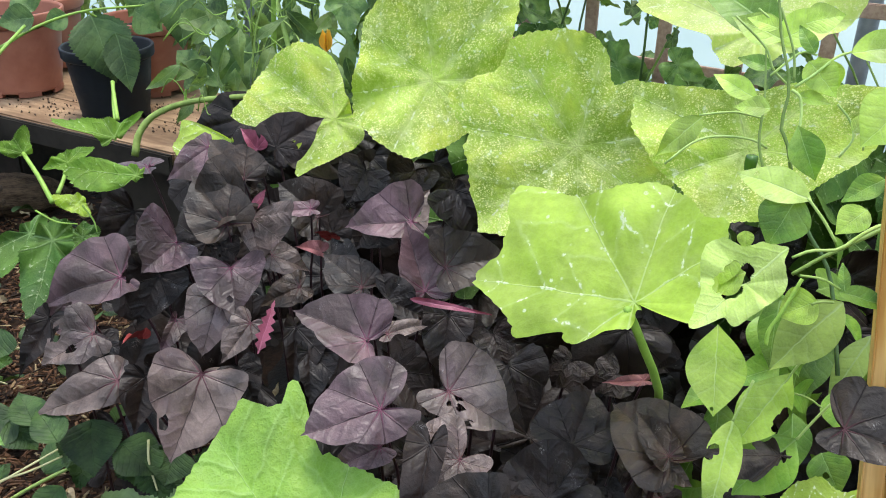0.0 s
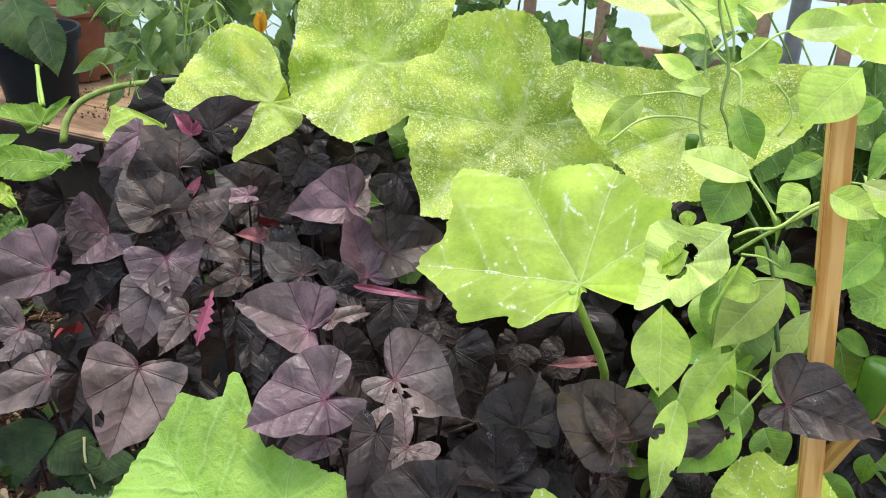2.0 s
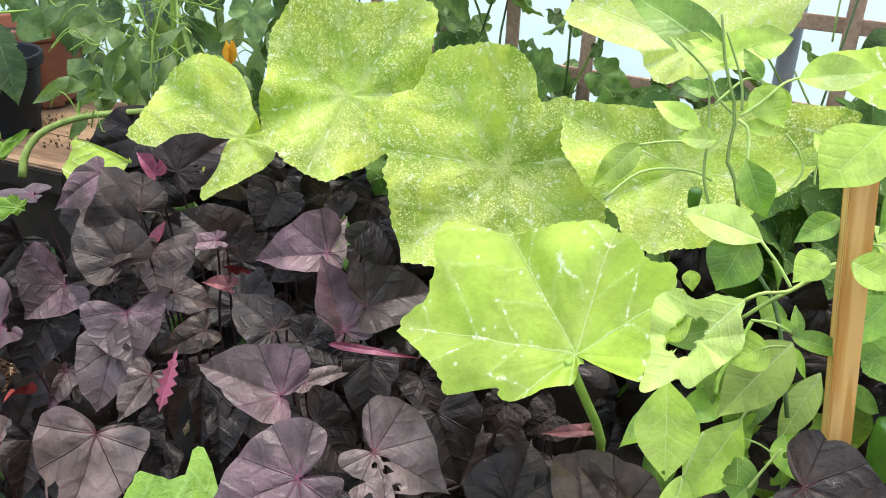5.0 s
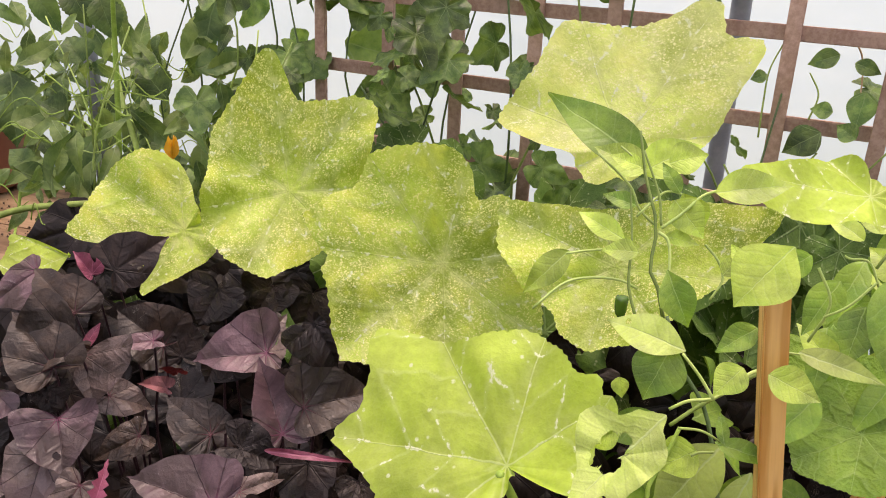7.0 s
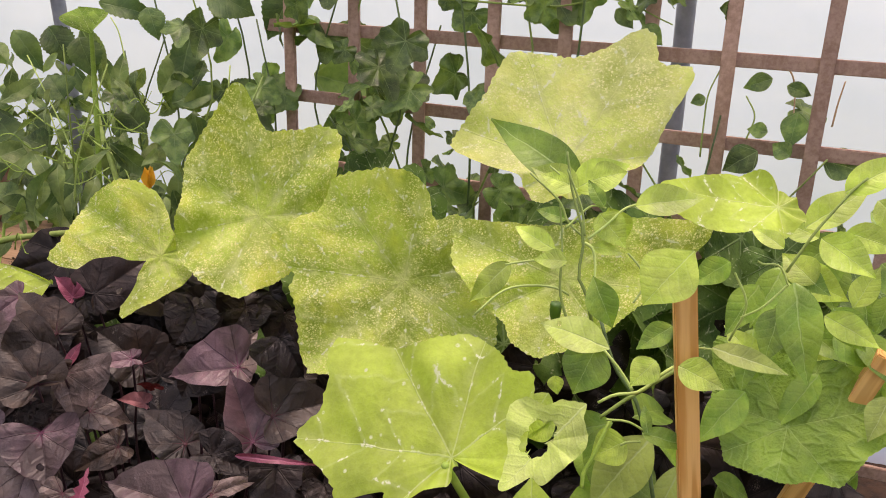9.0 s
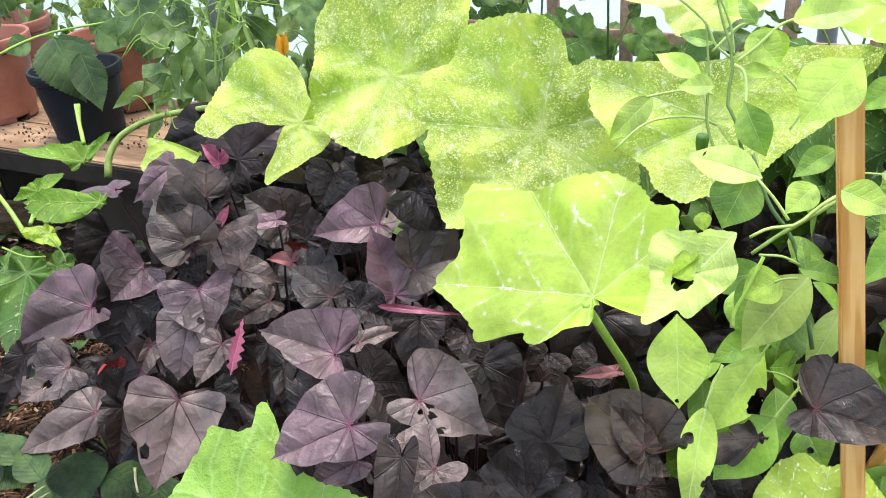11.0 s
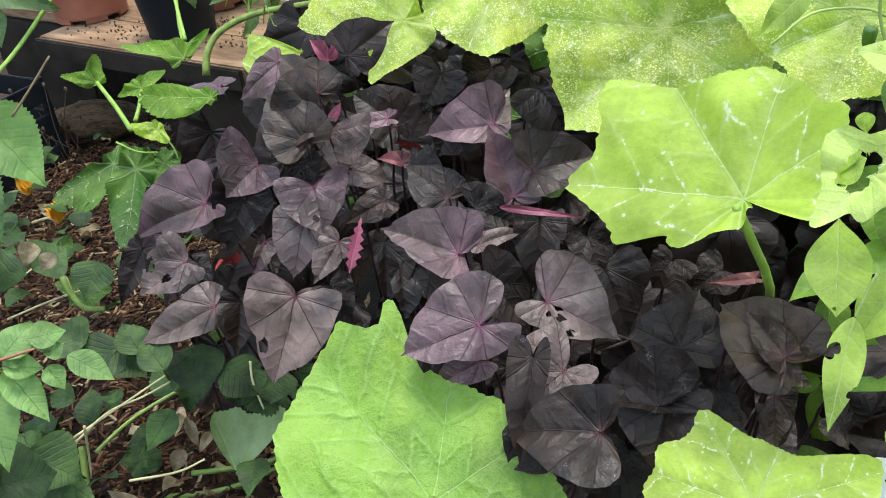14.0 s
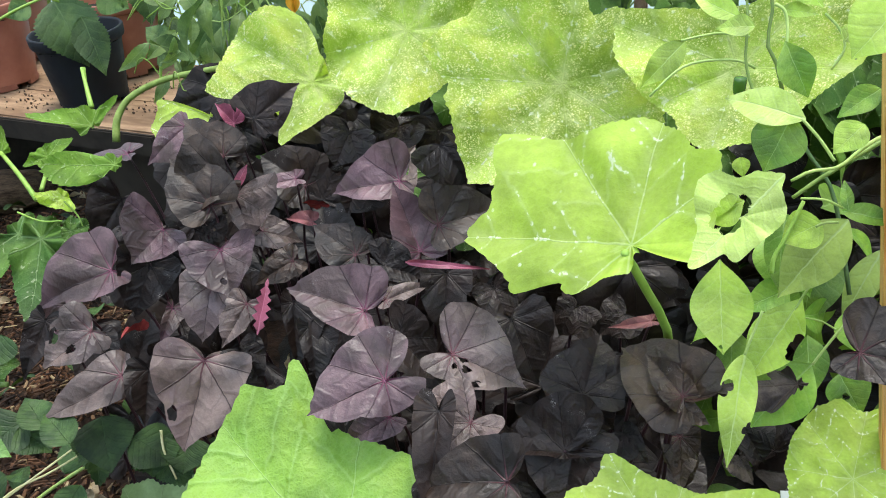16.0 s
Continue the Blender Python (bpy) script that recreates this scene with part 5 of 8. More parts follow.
blade_leaf(pepper, PEPPER_DEEP, 0.732, 0.969, 0.658, -50, 8, 149, 0.057, 0.03, 0.25, 0.25, 52)
blade_leaf(pepper, PEPPER_DEEP, 0.652, 0.89, 0.516, -43, 16, 159, 0.083, 0.046, 0.25, 0.25, 53)
blade_leaf(pepper, PEPPER, 0.662, 0.831, 0.661, 57, 16, -49, 0.057, 0.029, 0.25, 0.25, 54)
blade_leaf(pepper, PEPPER_DEEP, 0.776, 0.974, 0.627, -54, 15, 151, 0.073, 0.032, 0.25, 0.25, 55)
blade_leaf(pepper, PEPPER_DEEP, 0.699, 0.958, 0.657, -50, 23, 161, 0.062, 0.028, 0.25, 0.25, 56)
blade_leaf(pepper, PEPPER, 0.724, 0.891, 0.511, 39, 25, -67, 0.053, 0.022, 0.25, 0.25, 57)
blade_leaf(pepper, PEPPER_DEEP, 0.65, 0.948, 0.631, -42, -16, 129, 0.073, 0.028, 0.25, 0.25, 58)
blade_leaf(pepper, PEPPER_DEEP, 0.852, 0.919, 0.531, -15, 43, -156, 0.046, 0.026, 0.25, 0.25, 59)
blade_leaf(pepper, PEPPER, 0.639, 0.83, 0.544, -40, -22, 120, 0.08, 0.034, 0.25, 0.25, 60)
blade_leaf(pepper, PEPPER_DEEP, 0.571, 0.865, 0.66, -24, 51, -154, 0.054, 0.025, 0.25, 0.25, 61)
blade_leaf(pepper, PEPPER_DEEP, 0.747, 0.88, 0.65, -54, -7, 135, 0.053, 0.028, 0.25, 0.25, 62)
blade_leaf(pepper, PEPPER_DEEP, 0.593, 0.868, 0.59, -37, -17, 126, 0.051, 0.023, 0.25, 0.25, 63)
blade_leaf(pepper, PEPPER_DEEP, 0.606, 0.916, 0.6, -41, 35, 179, 0.062, 0.039, 0.25, 0.25, 64)
blade_leaf(pepper, PEPPER, 0.692, 0.96, 0.697, 26, -49, 22, 0.058, 0.037, 0.25, 0.25, 65)
blade_leaf(pepper, PEPPER_DEEP, 0.596, 0.874, 0.695, -43, -12, 134, 0.084, 0.033, 0.25, 0.25, 66)
blade_leaf(pepper, PEPPER, 0.715, 0.873, 0.501, 21, -38, 21, 0.082, 0.05, 0.25, 0.25, 67)
blade_leaf(pepper, PEPPER_DEEP, 0.732, 0.979, 0.675, -52, -16, 132, 0.092, 0.049, 0.25, 0.25, 68)
blade_leaf(pepper, PEPPER_DEEP, 0.752, 0.899, 0.531, -39, 21, 163, 0.081, 0.041, 0.25, 0.25, 69)
blade_leaf(pepper, PEPPER, 0.679, 0.938, 0.482, -2, 43, -130, 0.05, 0.034, 0.25, 0.25, 70)
blade_leaf(pepper, PEPPER_DEEP, 0.549, 0.834, 0.559, -44, -23, 126, 0.083, 0.042, 0.25, 0.25, 71)
blade_leaf(pepper, PEPPER_DEEP, 0.681, 0.835, 0.627, -34, 28, 174, 0.077, 0.036, 0.25, 0.25, 72)
blade_leaf(pepper, PEPPER, 0.602, 0.932, 0.504, 40, 24, -60, 0.088, 0.046, 0.25, 0.25, 73)
blade_leaf(pepper, PEPPER_DEEP, 0.815, 0.94, 0.66, -47, 26, 160, 0.064, 0.035, 0.25, 0.25, 74)
blade_leaf(pepper, PEPPER_DEEP, 0.731, 0.97, 0.695, -43, -30, 116, 0.076, 0.038, 0.25, 0.25, 75)
blade_leaf(pepper, PEPPER, 0.644, 0.977, 0.61, -44, 10, 157, 0.077, 0.03, 0.25, 0.25, 76)
blade_leaf(pepper, PEPPER_DEEP, 0.578, 0.885, 0.613, -47, -1, 146, 0.08, 0.035, 0.25, 0.25, 77)
blade_leaf(pepper, PEPPER_DEEP, 0.796, 0.897, 0.704, -50, -23, 121, 0.074, 0.04, 0.25, 0.25, 78)
blade_leaf(pepper, PEPPER, 0.748, 0.833, 0.575, 34, 30, -80, 0.079, 0.035, 0.25, 0.25, 79)
blade_leaf(pepper, PEPPER_DEEP, 0.639, 0.836, 0.575, -43, -17, 126, 0.082, 0.033, 0.25, 0.25, 80)
blade_leaf(pepper, PEPPER_DEEP, 0.643, 0.886, 0.61, -25, 42, -162, 0.07, 0.033, 0.25, 0.25, 81)
blade_leaf(pepper, PEPPER, 0.712, 0.913, 0.548, -9, -49, 65, 0.05, 0.025, 0.25, 0.25, 82)
blade_leaf(pepper, PEPPER_DEEP, 0.741, 0.838, 0.521, -36, 18, 161, 0.072, 0.037, 0.25, 0.25, 83)
blade_leaf(pepper, PEPPER_DEEP, 0.697, 0.889, 0.513, -45, -6, 136, 0.088, 0.044, 0.25, 0.25, 84)
blade_leaf(pepper, PEPPER, 0.56, 0.824, 0.593, 41, -37, 2, 0.068, 0.031, 0.25, 0.25, 85)
blade_leaf(pepper, PEPPER_DEEP, 0.753, 0.891, 0.689, -29, 43, -170, 0.057, 0.033, 0.25, 0.25, 86)
blade_leaf(pepper, PEPPER_DEEP, 0.586, 0.903, 0.638, -26, 47, -157, 0.051, 0.03, 0.25, 0.25, 87)
blade_leaf(pepper, PEPPER_DEEP, 0.764, 0.821, 0.568, -32, 35, 178, 0.07, 0.045, 0.25, 0.25, 88)
blade_leaf(pepper, PEPPER_DEEP, 0.659, 0.851, 0.619, -20, 43, -157, 0.068, 0.047, 0.25, 0.25, 89)
blade_leaf(pepper, PEPPER, 0.772, 0.92, 0.532, -43, -23, 118, 0.089, 0.038, 0.25, 0.25, 90)
blade_leaf(pepper, PEPPER_DEEP, 0.701, 0.85, 0.539, -37, 26, 170, 0.056, 0.027, 0.25, 0.25, 91)
blade_leaf(pepper, PEPPER_DEEP, 0.782, 0.822, 0.549, -47, 3, 139, 0.064, 0.031, 0.25, 0.25, 92)
blade_leaf(pepper, PEPPER_DEEP, 0.716, 0.902, 0.56, -49, 22, 159, 0.062, 0.036, 0.25, 0.25, 93)
blade_leaf(pepper, PEPPER_DEEP, 0.579, 0.868, 0.518, -13, 49, -143, 0.077, 0.045, 0.25, 0.25, 94)
blade_leaf(pepper, PEPPER, 0.61, 0.888, 0.685, -22, 52, -154, 0.075, 0.046, 0.25, 0.25, 95)
blade_leaf(pepper, PEPPER_DEEP, 0.651, 0.885, 0.509, -36, -15, 125, 0.086, 0.041, 0.25, 0.25, 96)
blade_leaf(pepper, PEPPER_DEEP, 0.617, 0.878, 0.619, -50, -21, 129, 0.051, 0.02, 0.25, 0.25, 97)
blade_leaf(pepper, PEPPER, 0.614, 0.811, 0.662, -21, 46, -157, 0.065, 0.033, 0.25, 0.25, 98)
blade_leaf(pepper, PEPPER, 0.629, 0.824, 0.753, -10, 53, -141, 0.06, 0.033, 0.25, 0.25, 99)
blade_leaf(pepper, PEPPER, 0.689, 0.862, 0.776, -42, 39, 175, 0.061, 0.038, 0.25, 0.25, 100)
blade_leaf(pepper, PEPPER_DEEP, 0.503, 0.828, 0.722, -39, -36, 114, 0.049, 0.03, 0.25, 0.25, 101)
blade_leaf(pepper, PEPPER_DEEP, 0.546, 0.837, 0.69, -47, -17, 133, 0.069, 0.035, 0.25, 0.25, 102)
blade_leaf(pepper, PEPPER_DEEP, 0.56, 0.81, 0.674, -48, -5, 142, 0.066, 0.037, 0.25, 0.25, 103)
blade_leaf(pepper, PEPPER_DULL, 0.682, 0.768, 0.58, -48, -9, 131, 0.056, 0.033, 0.25, 0.25, 104)
blade_leaf(pepper, PEPPER_DULL, 0.453, 0.774, 0.511, -50, -13, 139, 0.085, 0.030, 0.25, 0.25, 105, broad=0.45)


def heart_stalk(x, y, z, seed):
    """The thin purple stalk that carries a sweet potato leaf, from below its joint down into the plant."""
    rnd = random.Random(seed + 400)
    foot = Vector((x * 0.8 + rnd.uniform(-0.05, 0.05), y * 0.85 + 0.16 + rnd.uniform(-0.05, 0.05), 0.02))
    top = Vector((x, y, z))
    mid = top.lerp(foot, 0.35) + Vector((rnd.uniform(-0.02, 0.02), 0.02, -0.01))
    tube("leaf_stalk", [top - Vector((0, -0.002, 0.002)), top.lerp(mid, 0.4) + Vector((0, 0.01, 0)), mid, foot], 0.0016, 0.0024, STALK_PURPLE, sweet_potato, "", 6, 9)


def pepper_fruit(top, length, radius):
    """A glossy green pepper hanging from its cap."""
    n, prof = 24, [(0.0, 0.0), (0.5, 0.0), (0.9, -0.05), (1.0, -0.15), (1.0, -0.4), (0.9, -0.65), (0.7, -0.85), (0.35, -0.97), (0.0, -1.0)]
    verts, faces = [], []
    for r, h in prof:
        for k in range(n):
            w = 2 * math.pi * k / n
            q = radius * r * (1 + 0.07 * math.cos(3 * w + 4 * h))
            verts.append(Vector(top) + Vector((q * math.cos(w), q * math.sin(w), length * h)))
    for j in range(len(prof) - 1):
        for k in range(n):
            faces.append((j * n + k, (j + 1) * n + k, (j + 1) * n + (k + 1) % n, j * n + (k + 1) % n))
    linked("fruit", mesh_of("fruit", verts, faces, FRUIT), pepper, None, "glossy green pepper fruit")


def plant_label(at):
    """A white plastic label lying in the bed, printed with a warning triangle and a line of small print."""
    m = pose(*at, 40, 0, -12)
    t = tagged(linked("plant_label", None, None, m), "white plastic plant label printed with a small triangle", "plant label")
    part("card", box(0.06, 0.045, 0.0016, 0.0004), CARD, t, m=m)
    bm = bmesh.new()
    for k in range(3):
        w = math.radians(90 + 120 * k), math.radians(210 + 120 * k)
        a, b = (Vector((-0.012 + 0.011 * math.cos(q), 0.004 + 0.011 * math.sin(q), 0.0014)) for q in w)
        d = b - a
        turn = Matrix.Translation((a + b) / 2) @ Matrix.Rotation(math.atan2(d.y, d.x), 4, "Z") @ Matrix.Diagonal((d.length, 0.0014, 0.0008, 1))
        bmesh.ops.create_cube(bm, size=1.0, matrix=turn)
    part("triangle", bm, INK, t, m=m)
    part("print_bar", box(0.018, 0.0025, 0.0006, 0, (0.016, 0.008, 0.0012)), INK, t, m=m)


def blossom(at):
    """An orange squash flower: five pointed petals round a tube."""
    t = thing("squash_flower", at, "orange squash flower just opening above the leaves", "flower")
    for k in range(5):
        m = pose(*at) @ pose(0, 0, 0, 20, 10, 72 * k) @ pose(0, 0, 0, 62, 0, 0)
        linked("petal", blade_mesh("petal", PETAL, 0.036, 0.015, 0.5, -0.3, 0.05, k, 8, 3, 0.45), t, m)


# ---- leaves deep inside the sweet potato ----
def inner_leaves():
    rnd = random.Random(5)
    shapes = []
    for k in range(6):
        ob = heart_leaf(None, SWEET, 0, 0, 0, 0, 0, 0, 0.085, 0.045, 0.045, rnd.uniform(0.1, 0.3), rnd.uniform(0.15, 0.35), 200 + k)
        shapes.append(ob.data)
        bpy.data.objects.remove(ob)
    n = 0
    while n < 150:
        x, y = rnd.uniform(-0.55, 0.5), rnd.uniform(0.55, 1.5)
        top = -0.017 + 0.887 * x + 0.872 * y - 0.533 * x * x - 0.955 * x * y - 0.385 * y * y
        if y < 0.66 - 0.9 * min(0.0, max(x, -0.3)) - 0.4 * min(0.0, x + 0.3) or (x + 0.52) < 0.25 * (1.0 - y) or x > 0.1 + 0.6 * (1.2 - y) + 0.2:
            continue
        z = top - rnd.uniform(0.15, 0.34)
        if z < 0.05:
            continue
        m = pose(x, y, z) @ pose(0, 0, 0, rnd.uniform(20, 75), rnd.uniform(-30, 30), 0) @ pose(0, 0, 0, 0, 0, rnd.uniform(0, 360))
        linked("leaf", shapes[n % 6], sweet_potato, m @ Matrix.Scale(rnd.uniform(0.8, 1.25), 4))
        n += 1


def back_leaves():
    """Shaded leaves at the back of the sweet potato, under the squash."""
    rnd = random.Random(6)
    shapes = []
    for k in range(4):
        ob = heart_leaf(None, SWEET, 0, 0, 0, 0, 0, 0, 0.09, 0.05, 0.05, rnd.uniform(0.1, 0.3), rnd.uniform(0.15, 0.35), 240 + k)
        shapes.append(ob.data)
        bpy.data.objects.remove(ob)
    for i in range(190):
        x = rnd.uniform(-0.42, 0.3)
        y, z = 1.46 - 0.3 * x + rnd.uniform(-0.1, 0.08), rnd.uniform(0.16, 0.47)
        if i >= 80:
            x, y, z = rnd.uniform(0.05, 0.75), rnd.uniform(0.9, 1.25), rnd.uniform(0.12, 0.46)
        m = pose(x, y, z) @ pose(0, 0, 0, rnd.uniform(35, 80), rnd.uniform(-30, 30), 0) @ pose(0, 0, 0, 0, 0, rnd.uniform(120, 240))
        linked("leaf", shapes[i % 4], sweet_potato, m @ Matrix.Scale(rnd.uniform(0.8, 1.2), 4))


inner_leaves()
back_leaves()


# ---- climbing and bushy plants behind ----
def scatter_leaves(plant, shapes, places, rnd, size, face=(0.0, -1.0, 0.55), spread=0.9):
    for p in places:
        n = (Vector(face) + Vector((rnd.uniform(-spread, spread), rnd.uniform(-spread, spread), rnd.uniform(-spread * 0.6, spread)))).normalized()
        m = Matrix.Translation(p) @ n.to_track_quat("Z", "Y").to_matrix().to_4x4() @ pose(0, 0, 0, 0, 0, rnd.uniform(110, 250))
        linked("leaf", rnd.choice(shapes), plant, m @ Matrix.Scale(size * rnd.uniform(0.5, 1.35), 4))


def vine_shapes(mat, count, seed, teeth=0.03):
    out = []
    rnd = random.Random(seed)
    for k in range(count):
        r = [1.12, 0.8, 0.7, 0.84, 0.7, 0.7, 0.66, 0.22, 0.66, 0.7, 0.7, 0.84, 0.7, 0.8]
        r = [v * rnd.uniform(0.9, 1.1) for v in r]
        ob = lobed_leaf(None, mat, 0, 0, 0, 0, 0, 0, r, rnd.uniform(-0.15, 0.2), rnd.uniform(0.02, 0.045), seed + k, n=72, rings=5, teeth=teeth)
        out.append(ob.data)
        bpy.data.objects.remove(ob)
    return out


def trellis_vine():
    rnd = random.Random(21)
    t = thing("climbing_vine", on_wall(-0.6, -0.05, 0), "dark green climbing vine with lobed leaves on the trellis", "climbing vine")
    places = []
    for i in range(200):
        a = rnd.triangular(-1.25, 0.1, -0.5)
        if a > -0.55 and rnd.random() < 0.45:
            continue
        places.append(on_wall(a, rnd.uniform(-0.16, 0.05), rnd.triangular(0.32, 1.18, 0.55) if a < -0.25 else rnd.uniform(0.35, 0.78)))
    for i in range(14):
        places.append(on_wall(rnd.uniform(-0.5, 0.0), rnd.uniform(-0.06, 0.03), 0.93 + 0.05 * rnd.random()))
    for i in range(40):
        places.append(on_wall(rnd.uniform(0.05, 1.1), rnd.uniform(-0.08, 0.05), rnd.triangular(0.4, 0.86, 0.5)))
    scatter_leaves(t, vine_shapes(VINE, 7, 300), places, rnd, 0.045, spread=1.5)
    for i in range(26):
        a = rnd.uniform(-1.2, 0.2) if i < 20 else rnd.uniform(0.2, 1.0)
        h = rnd.uniform(0.7, 1.2) if a < -0.2 else rnd.uniform(0.5, 0.8)
        path = [on_wall(a + 0.05 * math.sin(i + 9 * k), rnd.uniform(-0.08, 0.02), h * k / 4) for k in range(5)]
        tube("stem", path, 0.0032, 0.0016, STALK_DARK if i % 3 else STALK_MID, t, "", 6, 16)
    path = [on_wall(a, -0.02, 0.93 + 0.02 * math.sin(a * 21)) for a in (-0.6, -0.45, -0.3, -0.2, -0.1)]
    tube("stem", path, 0.0022, 0.0012, STALK_MID, t, "", 6, 24)


def bushy_plants():
    """The tangle of tomato and pea plants between the bench and the trellis."""
    rnd = random.Random(33)
    shapes = [blade_mesh("leaf", TOMATO if k % 3 == 0 else TOMATO_LIGHT, 1.0, rnd.uniform(0.22, 0.38), 0.3, rnd.uniform(0.2, 0.9), 0.06, 500 + k, 17, 2, 0.4, (), 0.1) for k in range(9)]
    big = [blade_mesh("leaf", TOMATO, 1.0, rnd.uniform(0.3, 0.42), 0.35, rnd.uniform(0.2, 0.8), 0.07, 520 + k, 12, 3, 0.45) for k in range(5)]
    for j, (a0, a1, d0, d1, z0, z1, n) in enumerate(((-1.3, -0.9, -0.36, 0.05, 0.3, 0.84, 170), (-1.9, -1.4, 0.0, 0.22, 0.35, 0.8, 170), (-2.6, -1.9, 0.04, 0.24, 0.4, 0.82, 130))):
        t = thing("tomato_plant", on_wall((a0 + a1) / 2, -0.1, 0), "leggy green tomato plant tangled with its neighbours", "tomato plant", "tomato plants")
        places = [on_wall(rnd.uniform(a0, a1), rnd.uniform(d0, d1), rnd.triangular(z0, z1, z0 + 0.3 * (z1 - z0))) for i in range(n)]
        scatter_leaves(t, shapes, places, rnd, 0.078, spread=1.4)
        scatter_leaves(t, big, places[::8], rnd, 0.13, spread=1.4)
        for i in range(9):
            a, d = rnd.uniform(a0, a1), rnd.uniform(d0, d1)
            h = rnd.uniform(z0 + 0.2, z1)
            lean = rnd.uniform(-0.15, 0.15)
            path = [on_wall(a + 2 * lean * (k / 4) ** 2 + rnd.uniform(-0.03, 0.03), d, h * k / 4) for k in range(5)]
            tube("stem", path, 0.0036, 0.0014, STALK_MID if i % 2 else STALK_PALE, t, "", 6, 14)
        for i in range(32):
            p = on_wall(rnd.uniform(a0, a1), rnd.uniform(d0 - 0.05, d1), rnd.uniform(z0, z0 + 0.75 * (z1 - z0)))
            path = [p + Vector((0.03 * k * math.cos(i), -0.01 * k, 0.02 * math.sin(k * 1.7 + i))) for k in range(5)]
            tube("tendril", path, 0.0014, 0.0008, STALK, t, "", 5, 16)


def litter():
    """Chipped bark and dry leaf scraps on the ground."""
    rnd = random.Random(8)
    verts, faces = [], []
    for i in range(26000):
        x, y = (rnd.uniform(-2.2, 0.9), rnd.uniform(0.35, 2.4)) if i % 5 > 2 else (rnd.uniform(-1.25, -0.15), rnd.uniform(0.7, 2.1))
        if -0.36 < x < 1.0 and 0.45 < y < 1.65:
            continue
        l, w, h = rnd.uniform(0.006, 0.03), rnd.uniform(0.002, 0.007), rnd.uniform(0.001, 0.004)
        m = pose(x, y, 0.012 + rnd.uniform(0, 0.02), rnd.uniform(-25, 25), rnd.uniform(-25, 25), rnd.uniform(0, 360))
        b = len(verts)
        for sx, sy, sz in ((-1, -0.7, -1), (1, -1, -1), (0.8, 1, -1), (-0.9, 0.8, -1), (-0.8, -0.6, 1), (0.9, -0.8, 1), (0.7, 0.8, 1), (-0.7, 0.7, 1)):
            verts.append(m @ Vector((sx * l / 2, sy * w / 2, sz * h / 2)))
        for f in ((4, 5, 6, 7), (0, 1, 5, 4), (1, 2, 6, 5), (2, 3, 7, 6), (3, 0, 4, 7)):
            faces.append(tuple(b + q for q in f))
    tagged(linked("bark_mulch", mesh_of("bark_mulch", verts, faces, CHIPS, smooth=False)), "reddish brown bark chips covering the ground", "mulch", kind="stuff")
    dry = thing("dead_leaves", (-0.6, 1.0, 0.0), "curled dry fallen leaves on the mulch", "dead leaves")
    shapes = [blade_mesh("leaf", DRY, 1.0, rnd.uniform(0.22, 0.5), 0.6, rnd.uniform(-1.2, 1.2), 0.12, 600 + k, 8, 2) for k in range(6)]
    for i in range(130):
        x, y = rnd.uniform(-1.6, -0.2), rnd.uniform(0.6, 2.2)
        m = pose(x, y, 0.03, rnd.uniform(-30, 30), rnd.uniform(-30, 30), rnd.uniform(0, 360))
        linked("leaf", rnd.choice(shapes), dry, m @ Matrix.Scale(rnd.uniform(0.025, 0.06), 4))


def undergrowth():
    """Low weeds and seedlings under the bench and along the bed's edge."""
    rnd = random.Random(55)
    t = thing("weeds", (-1.0, 1.5, 0.0), "low dark green weeds growing through the mulch", "weeds")
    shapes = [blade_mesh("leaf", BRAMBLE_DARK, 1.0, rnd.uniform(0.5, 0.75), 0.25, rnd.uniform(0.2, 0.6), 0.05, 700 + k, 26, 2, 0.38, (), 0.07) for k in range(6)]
    for i in range(120):
        if i < 80:
            x, y = rnd.uniform(-1.35, -0.5), rnd.uniform(1.15, 2.0)
        else:
            x, y = rnd.uniform(-0.95, -0.3), rnd.uniform(0.7, 1.15)
        if x + 0.62 > 0.5 * (y - 0.9) + 0.3:
            continue
        m = pose(x, y, rnd.uniform(0.02, 0.16), rnd.uniform(-10, 50), rnd.uniform(-30, 30), rnd.uniform(0, 360))
        linked("leaf", rnd.choice(shapes), t, m @ Matrix.Scale(rnd.uniform(0.04, 0.09), 4))


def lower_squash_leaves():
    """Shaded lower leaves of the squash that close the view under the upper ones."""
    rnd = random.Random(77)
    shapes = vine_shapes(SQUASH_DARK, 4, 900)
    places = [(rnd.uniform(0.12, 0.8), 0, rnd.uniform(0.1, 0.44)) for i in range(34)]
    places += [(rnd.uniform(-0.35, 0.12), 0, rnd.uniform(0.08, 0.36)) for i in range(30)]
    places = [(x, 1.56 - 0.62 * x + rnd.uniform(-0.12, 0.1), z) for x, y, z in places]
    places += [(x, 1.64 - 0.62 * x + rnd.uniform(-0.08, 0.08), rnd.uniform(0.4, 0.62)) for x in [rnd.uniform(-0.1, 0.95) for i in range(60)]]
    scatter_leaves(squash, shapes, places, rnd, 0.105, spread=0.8)


